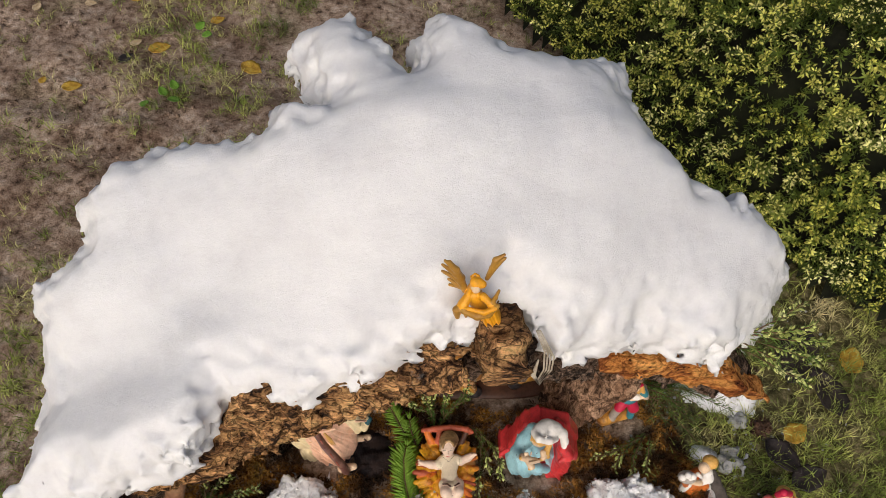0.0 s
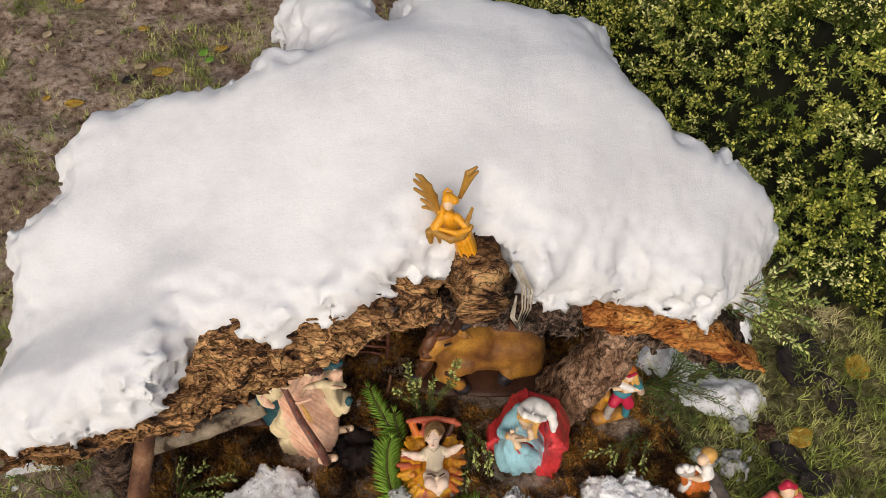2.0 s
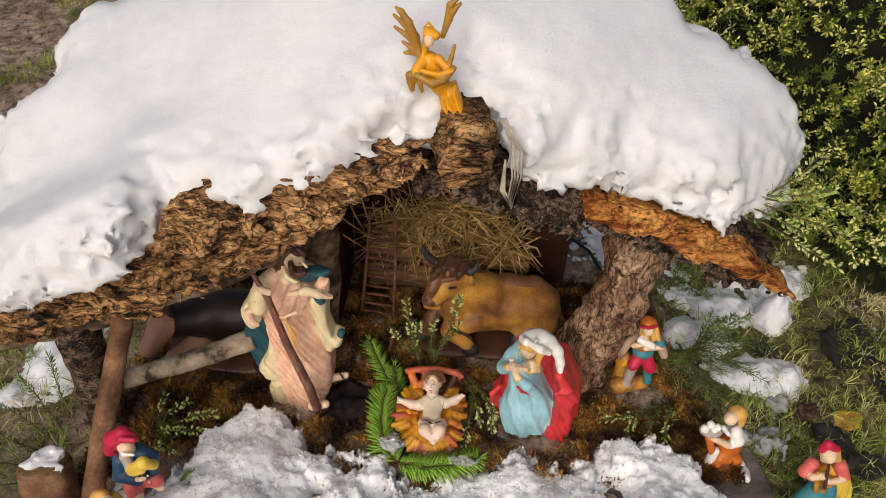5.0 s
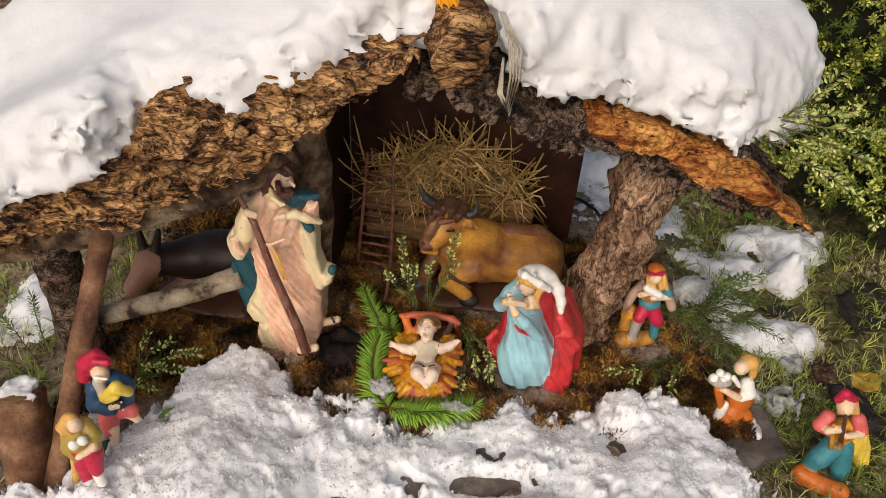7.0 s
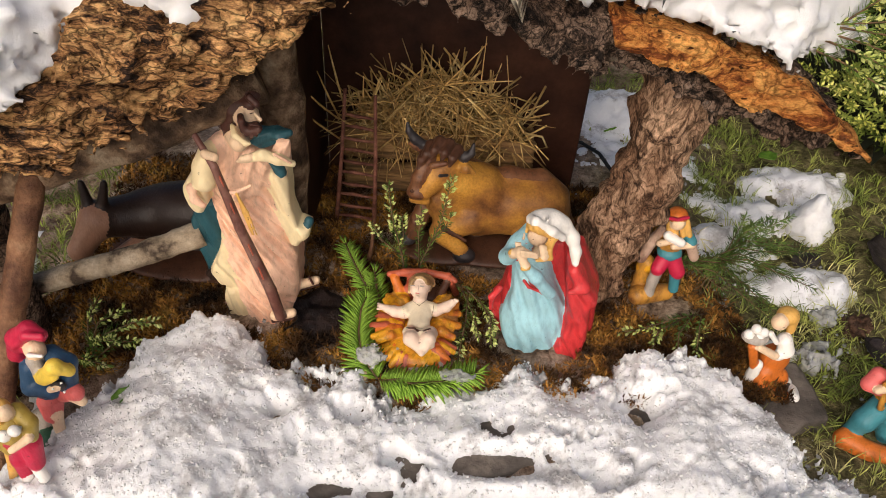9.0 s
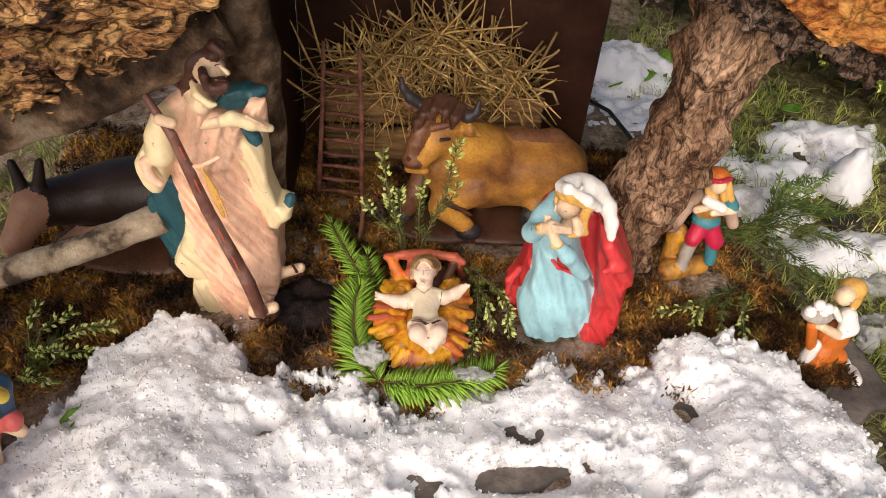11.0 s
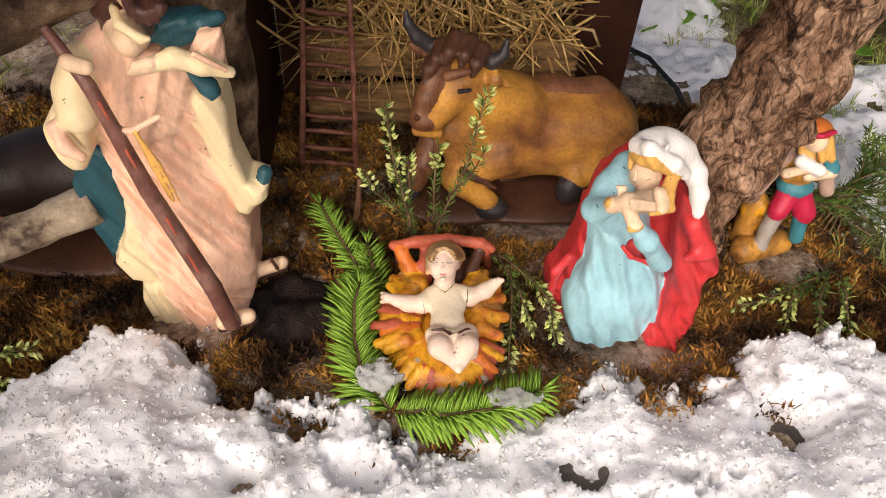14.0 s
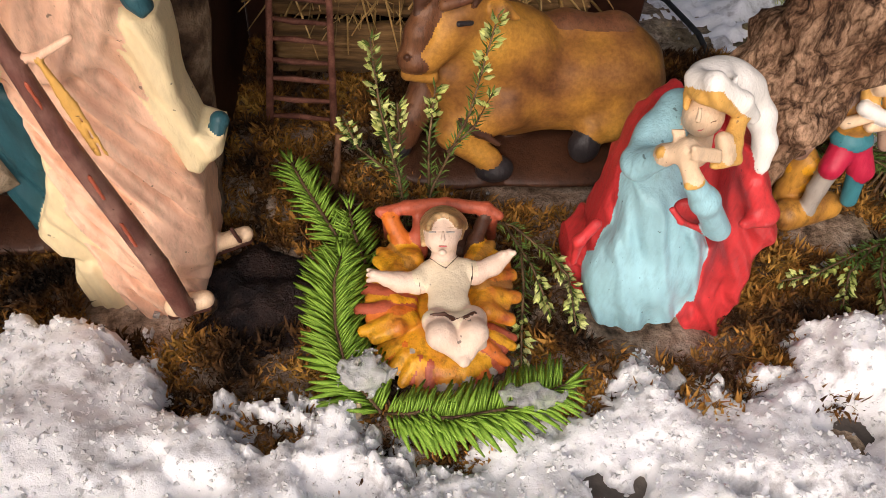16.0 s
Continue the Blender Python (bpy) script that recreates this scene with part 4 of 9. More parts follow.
# ---- the painted figures
figure('bearded_figurine', [
    cloth([(0.0049, 0.2298), (-0.0044, 0.2408), (-0.0151, 0.2403), (-0.0279, 0.2213), (-0.0380, 0.1914), (-0.0341, 0.1542), (-0.0300, 0.0945), (-0.0219, 0.0257), (-0.0073, -0.0289), (0.0271, -0.0149), (0.0437, 0.0287), (0.0470, 0.0916), (0.0396, 0.1405), (0.0309, 0.1842), (0.0338, 0.2170), (0.0212, 0.2352)], 0.0000, 0.0240, ROBE, 0.004, 6, (-58, 520, 0.0030)),
    cloth([(0.0024, 0.2464), (-0.0128, 0.2412), (-0.0262, 0.2223), (-0.0347, 0.1823), (-0.0123, 0.1728), (0.0184, 0.1848), (0.0347, 0.2251), (0.0205, 0.2428)], -0.0080, 0.0220, ROBE, 0.006, 8, (70, 380, 0.0016)),
    ball((-0.0056, -0.0080, 0.2064), (0.0246, 0.0182, 0.0278), ROBE, 0.008),
    ball((0.0196, -0.0140, 0.0577), (0.0245, 0.0188, 0.0311), ROBE, 0.01),
    cloth([(-0.0578, 0.1452), (-0.0673, 0.1243), (-0.0644, 0.0805), (-0.0590, 0.0479), (-0.0424, 0.0748), (-0.0347, 0.1075), (-0.0330, 0.1548), (-0.0444, 0.1570)], 0.0060, 0.0140, TEAL, 0.003, 4, (-70, 260, 0.0016)),
    cloth([(-0.0303, 0.1232), (-0.0373, 0.0917), (-0.0534, 0.0574), (-0.0447, 0.0401), (-0.0264, 0.0359), (-0.0044, -0.0254), (0.0048, -0.0151), (-0.0150, 0.0592), (-0.0251, 0.1143)], -0.0040, 0.0140, CREAM, 0.003, 4, (-60, 240, 0.0014)),
    cloth([(-0.0390, 0.0353), (-0.0419, 0.0181), (-0.0393, -0.0011), (-0.0422, -0.0271), (-0.0318, -0.0350), (-0.0129, -0.0241), (-0.0051, -0.0196), (-0.0186, 0.0392)], -0.0040, 0.0160, CREAM, 0.003, 4, (-80, 330, 0.002)),
    cloth([(0.0304, 0.2100), (0.0456, 0.2058), (0.0478, 0.1984), (0.0481, 0.1614), (0.0530, 0.1388), (0.0647, 0.1347), (0.0637, 0.1245), (0.0497, 0.1097), (0.0436, 0.1144), (0.0347, 0.1467), (0.0223, 0.1765), (0.0172, 0.2020)], -0.0040, 0.0160, CREAM, 0.003, 5, (-70, 300, 0.0016)),
    limb((0.0630, -0.0060, 0.1399), (0.0612, -0.0100, 0.1341), 0.0052, 0.0035, TEAL, 0.002),
    cloth([(0.0356, 0.2429), (0.0522, 0.2315), (0.0538, 0.2242), (0.0486, 0.2192), (0.0420, 0.2250)], -0.0360, 0.0060, TEAL, 0.002, 0, (0, 0, 0)),
    cloth([(0.0260, 0.2658), (0.0443, 0.2688), (0.0528, 0.2662), (0.0567, 0.2631), (0.0514, 0.2564), (0.0395, 0.2494), (0.0268, 0.2435), (0.0197, 0.2506)], -0.0230, 0.0090, TEAL, 0.004, 0, (30, 300, 0.0015)),
    limb((0.0483, -0.0300, 0.2631), (0.0568, -0.0260, 0.2650), 0.0050, 0.0039, TEAL, 0.003),
    cloth([(0.0476, 0.2628), (0.0612, 0.2675), (0.0604, 0.2484), (0.0617, 0.2387), (0.0537, 0.2383), (0.0413, 0.2518)], -0.0390, 0.0070, ROBE, 0.003, 0, (60, 500, 0.001)),
    limb((0.0630, -0.0460, 0.2448), (0.0504, -0.0500, 0.2515), 0.0032, 0.0053, CREAM, 0.003),
    limb((0.0504, -0.0500, 0.2515), (0.0377, -0.0520, 0.2566), 0.0053, 0.0052, CREAM, 0.003),
    limb((0.0377, -0.0520, 0.2566), (0.0228, -0.0520, 0.2508), 0.0052, 0.0039, CREAM, 0.003),
    limb((0.0503, -0.0580, 0.2631), (0.0629, -0.0520, 0.2501), 0.0017, 0.0014, ROBE, 0.002),
    limb((0.0260, -0.0550, 0.2553), (0.0193, -0.0550, 0.2528), 0.0035, 0.0028, SKIN, 0.002),
    limb((0.0193, -0.0550, 0.2528), (0.0141, -0.0540, 0.2484), 0.0028, 0.0014, SKIN, 0.002),
    limb((0.0247, -0.0550, 0.2518), (0.0167, -0.0540, 0.2477), 0.0025, 0.0014, SKIN, 0.0015),
    limb((-0.0102, -0.0180, 0.2415), (-0.0243, -0.0220, 0.2301), 0.0120, 0.0113, ROBE, 0.006),
    limb((-0.0218, -0.0300, 0.2404), (-0.0275, -0.0340, 0.2226), 0.0081, 0.0101, CREAM, 0.005),
    limb((-0.0275, -0.0340, 0.2226), (-0.0278, -0.0380, 0.2091), 0.0101, 0.0114, CREAM, 0.005),
    cloth([(-0.0323, 0.2348), (-0.0172, 0.2400), (-0.0179, 0.2241), (-0.0259, 0.2021), (-0.0303, 0.1765), (-0.0385, 0.1622), (-0.0441, 0.1641), (-0.0515, 0.1744), (-0.0549, 0.1857), (-0.0529, 0.1959), (-0.0401, 0.2160)], -0.0260, 0.0120, CREAM, 0.004, 4, (-75, 330, 0.002)),
    limb((-0.0409, -0.0440, 0.2037), (-0.0376, -0.0460, 0.1906), 0.0042, 0.0038, ROBE, 0.004),
    limb((-0.0376, -0.0460, 0.1906), (-0.0307, -0.0460, 0.1843), 0.0038, 0.0031, ROBE, 0.004),
    limb((-0.0163, -0.0520, 0.2520), (-0.0069, -0.0540, 0.2509), 0.0046, 0.0042, SKIN, 0.002),
    limb((-0.0393, -0.0300, 0.2714), (-0.0296, -0.0380, 0.2648), 0.0025, 0.0028, STAFF, 0.001),
    limb((-0.0296, -0.0380, 0.2648), (-0.0098, -0.0520, 0.2379), 0.0028, 0.0039, STAFF, 0.001),
    limb((-0.0098, -0.0520, 0.2379), (0.0061, -0.0560, 0.1677), 0.0039, 0.0051, STAFF, 0.001),
    limb((0.0061, -0.0560, 0.1677), (0.0272, -0.0520, 0.0770), 0.0051, 0.0062, STAFF, 0.001),
    limb((0.0272, -0.0520, 0.0770), (0.0315, -0.0460, 0.0308), 0.0062, 0.0061, STAFF, 0.001),
    limb((-0.0020, -0.0630, 0.2361), (0.0004, -0.0630, 0.2244), 0.0011, 0.0009, RUST, 0.0015),
    limb((0.0038, -0.0630, 0.2047), (0.0064, -0.0630, 0.1919), 0.0011, 0.0009, RUST, 0.0015),
    limb((0.0147, -0.0630, 0.1529), (0.0177, -0.0630, 0.1382), 0.0012, 0.0010, RUST, 0.0015),
    limb((0.0214, -0.0630, 0.1211), (0.0246, -0.0630, 0.1051), 0.0012, 0.0011, RUST, 0.0015),
    limb((-0.0092, -0.0500, 0.2077), (0.0061, -0.0530, 0.2099), 0.0019, 0.0020, ROBE, 0.002),
    limb((0.0061, -0.0530, 0.2099), (0.0223, -0.0520, 0.2193), 0.0020, 0.0017, ROBE, 0.002),
    limb((0.0085, -0.0550, 0.2102), (0.0132, -0.0540, 0.1872), 0.0011, 0.0012, BLOND, 0.001),
    limb((0.0132, -0.0540, 0.1872), (0.0173, -0.0500, 0.1543), 0.0012, 0.0008, BLOND, 0.001),
    limb((0.0085, -0.0550, 0.2102), (0.0158, -0.0540, 0.1873), 0.0011, 0.0012, BLOND, 0.001),
    limb((0.0158, -0.0540, 0.1873), (0.0201, -0.0500, 0.1544), 0.0012, 0.0008, BLOND, 0.001),
    limb((0.0085, -0.0550, 0.2102), (0.0112, -0.0540, 0.1871), 0.0011, 0.0012, BLOND, 0.001),
    limb((0.0112, -0.0540, 0.1871), (0.0153, -0.0500, 0.1542), 0.0012, 0.0008, BLOND, 0.001),
    limb((0.0002, -0.0120, 0.2576), (0.0091, -0.0300, 0.2528), 0.0111, 0.0094, SKIN, 0.005),
    limb((0.0070, -0.0340, 0.2720), (0.0110, -0.0420, 0.2685), 0.0025, 0.0028, CREAM, 0.002),
    limb((0.0110, -0.0420, 0.2685), (0.0206, -0.0440, 0.2620), 0.0028, 0.0025, CREAM, 0.002),
    limb((0.0206, -0.0440, 0.2620), (0.0248, -0.0440, 0.2622), 0.0025, 0.0014, CREAM, 0.002),
    ball((0.0206, -0.0300, 0.2810), (0.0118, 0.0108, 0.0132), SKIN, 0.003),
    limb((0.0347, -0.0500, 0.2996), (0.0399, -0.0520, 0.2950), 0.0013, 0.0020, SKIN, 0.002),
    limb((0.0326, -0.0560, 0.3031), (0.0367, -0.0560, 0.3044), 0.0007, 0.0006, HAIR, 0.0008),
    limb((0.0332, -0.0580, 0.3007), (0.0359, -0.0580, 0.3012), 0.0006, 0.0005, HAIR, 0.0008),
    limb((0.0192, -0.0440, 0.2861), (0.0223, -0.0500, 0.2846), 0.0034, 0.0030, HAIR, 0.0018),
    limb((0.0223, -0.0500, 0.2846), (0.0220, -0.0520, 0.2804), 0.0030, 0.0017, HAIR, 0.0018),
    limb((0.0211, -0.0440, 0.2823), (0.0249, -0.0500, 0.2808), 0.0034, 0.0030, HAIR, 0.0018),
    limb((0.0249, -0.0500, 0.2808), (0.0253, -0.0520, 0.2766), 0.0030, 0.0017, HAIR, 0.0018),
    limb((0.0250, -0.0440, 0.2816), (0.0292, -0.0500, 0.2802), 0.0034, 0.0030, HAIR, 0.0018),
    limb((0.0292, -0.0500, 0.2802), (0.0299, -0.0520, 0.2760), 0.0030, 0.0017, HAIR, 0.0018),
    limb((0.0293, -0.0440, 0.2826), (0.0334, -0.0500, 0.2816), 0.0034, 0.0030, HAIR, 0.0018),
    limb((0.0334, -0.0500, 0.2816), (0.0342, -0.0520, 0.2778), 0.0030, 0.0017, HAIR, 0.0018),
    limb((0.0328, -0.0440, 0.2836), (0.0366, -0.0500, 0.2840), 0.0034, 0.0030, HAIR, 0.0018),
    limb((0.0366, -0.0500, 0.2840), (0.0369, -0.0520, 0.2818), 0.0030, 0.0017, HAIR, 0.0018),
    limb((0.0195, -0.0440, 0.2907), (0.0221, -0.0500, 0.2898), 0.0034, 0.0030, HAIR, 0.0018),
    limb((0.0221, -0.0500, 0.2898), (0.0212, -0.0520, 0.2862), 0.0030, 0.0017, HAIR, 0.0018),
    limb((0.0325, -0.0580, 0.2932), (0.0389, -0.0560, 0.2914), 0.0013, 0.0010, HAIR, 0.0012),
    limb((0.0211, -0.0220, 0.3022), (0.0026, -0.0220, 0.2914), 0.0044, 0.0045, HAIR, 0.0022),
    limb((0.0026, -0.0220, 0.2914), (-0.0113, -0.0080, 0.2693), 0.0045, 0.0044, HAIR, 0.0022),
    limb((-0.0113, -0.0080, 0.2693), (-0.0120, -0.0120, 0.2570), 0.0044, 0.0029, HAIR, 0.0022),
    limb((0.0221, -0.0220, 0.3019), (0.0054, -0.0230, 0.2918), 0.0044, 0.0045, HAIR, 0.0022),
    limb((0.0054, -0.0230, 0.2918), (-0.0094, -0.0095, 0.2693), 0.0045, 0.0044, HAIR, 0.0022),
    limb((-0.0094, -0.0095, 0.2693), (-0.0104, -0.0120, 0.2574), 0.0044, 0.0029, HAIR, 0.0022),
    limb((0.0230, -0.0220, 0.3017), (0.0082, -0.0240, 0.2923), 0.0044, 0.0045, HAIR, 0.0022),
    limb((0.0082, -0.0240, 0.2923), (-0.0074, -0.0110, 0.2692), 0.0045, 0.0044, HAIR, 0.0022),
    limb((-0.0074, -0.0110, 0.2692), (-0.0089, -0.0120, 0.2578), 0.0044, 0.0029, HAIR, 0.0022),
    limb((0.0240, -0.0220, 0.3015), (0.0110, -0.0250, 0.2927), 0.0044, 0.0045, HAIR, 0.0022),
    limb((0.0110, -0.0250, 0.2927), (-0.0055, -0.0125, 0.2692), 0.0045, 0.0043, HAIR, 0.0022),
    limb((-0.0055, -0.0125, 0.2692), (-0.0073, -0.0120, 0.2582), 0.0043, 0.0029, HAIR, 0.0022),
    limb((0.0250, -0.0220, 0.3012), (0.0138, -0.0260, 0.2931), 0.0044, 0.0045, HAIR, 0.0022),
    limb((0.0138, -0.0260, 0.2931), (-0.0035, -0.0140, 0.2692), 0.0045, 0.0043, HAIR, 0.0022),
    limb((-0.0035, -0.0140, 0.2692), (-0.0058, -0.0120, 0.2586), 0.0043, 0.0029, HAIR, 0.0022),
    limb((0.0260, -0.0220, 0.3010), (0.0166, -0.0270, 0.2935), 0.0044, 0.0045, HAIR, 0.0022),
    limb((0.0166, -0.0270, 0.2935), (-0.0016, -0.0155, 0.2692), 0.0045, 0.0043, HAIR, 0.0022),
    limb((-0.0016, -0.0155, 0.2692), (-0.0042, -0.0120, 0.2590), 0.0043, 0.0029, HAIR, 0.0022),
    limb((0.0269, -0.0220, 0.3007), (0.0194, -0.0280, 0.2940), 0.0044, 0.0044, HAIR, 0.0022),
    limb((0.0194, -0.0280, 0.2940), (0.0003, -0.0170, 0.2692), 0.0044, 0.0043, HAIR, 0.0022),
    limb((0.0003, -0.0170, 0.2692), (-0.0027, -0.0120, 0.2594), 0.0043, 0.0029, HAIR, 0.0022),
    limb((0.0279, -0.0220, 0.3005), (0.0222, -0.0290, 0.2944), 0.0044, 0.0044, HAIR, 0.0022),
    limb((0.0222, -0.0290, 0.2944), (0.0023, -0.0185, 0.2692), 0.0044, 0.0043, HAIR, 0.0022),
    limb((0.0023, -0.0185, 0.2692), (-0.0012, -0.0120, 0.2598), 0.0043, 0.0029, HAIR, 0.0022),
    limb((0.0289, -0.0220, 0.3003), (0.0250, -0.0300, 0.2948), 0.0044, 0.0044, HAIR, 0.0022),
    limb((0.0250, -0.0300, 0.2948), (0.0042, -0.0200, 0.2692), 0.0044, 0.0043, HAIR, 0.0022),
    limb((0.0042, -0.0200, 0.2692), (0.0004, -0.0120, 0.2602), 0.0043, 0.0029, HAIR, 0.0022),
    ball((0.0119, -0.0200, 0.2860), (0.0175, 0.0147, 0.0147), HAIR, 0.003),
    ball((-0.0036, -0.0140, 0.2663), (0.0098, 0.0094, 0.0123), HAIR, 0.004),
    limb((0.0075, -0.0300, 0.2855), (-0.0026, -0.0260, 0.2665), 0.0048, 0.0043, HAIR, 0.003),
    limb((-0.0026, -0.0260, 0.2665), (-0.0039, -0.0220, 0.2554), 0.0043, 0.0026, HAIR, 0.003),
    limb((0.0287, -0.0400, 0.3093), (0.0348, -0.0420, 0.3045), 0.0039, 0.0030, HAIR, 0.002),
    limb((0.0348, -0.0420, 0.3045), (0.0360, -0.0400, 0.2989), 0.0030, 0.0013, HAIR, 0.002),
    limb((0.0244, -0.0400, 0.0244), (0.0420, -0.0380, 0.0288), 0.0066, 0.0057, SKIN, 0.003),
    limb((0.0200, -0.0380, 0.0125), (0.0419, -0.0360, 0.0187), 0.0029, 0.0029, HAIR, 0.001),
    limb((0.0419, 0.0040, 0.0315), (0.0624, 0.0040, 0.0413), 0.0054, 0.0049, SKIN, 0.003),
    limb((0.0425, 0.0040, 0.0241), (0.0634, 0.0040, 0.0355), 0.0030, 0.0030, HAIR, 0.001),
    limb((0.0566, -0.0040, 0.0541), (0.0603, -0.0040, 0.0428), 0.0014, 0.0015, HAIR, 0.001),
    cloth([(-0.0552, -0.0187), (-0.0340, 0.0433), (0.0265, 0.0532), (0.0358, -0.0145), (0.0197, -0.0402), (-0.0456, -0.0501)], 0.0100, 0.0200, ROBE, 0.003, 3, (0, 0, 0)),
], pose(-0.0880, 0.4280, 0.0000), 'tall bearded figurine in rose-beige robe with cream cloak and staff', 'figurine', 0.0012, 0, '')

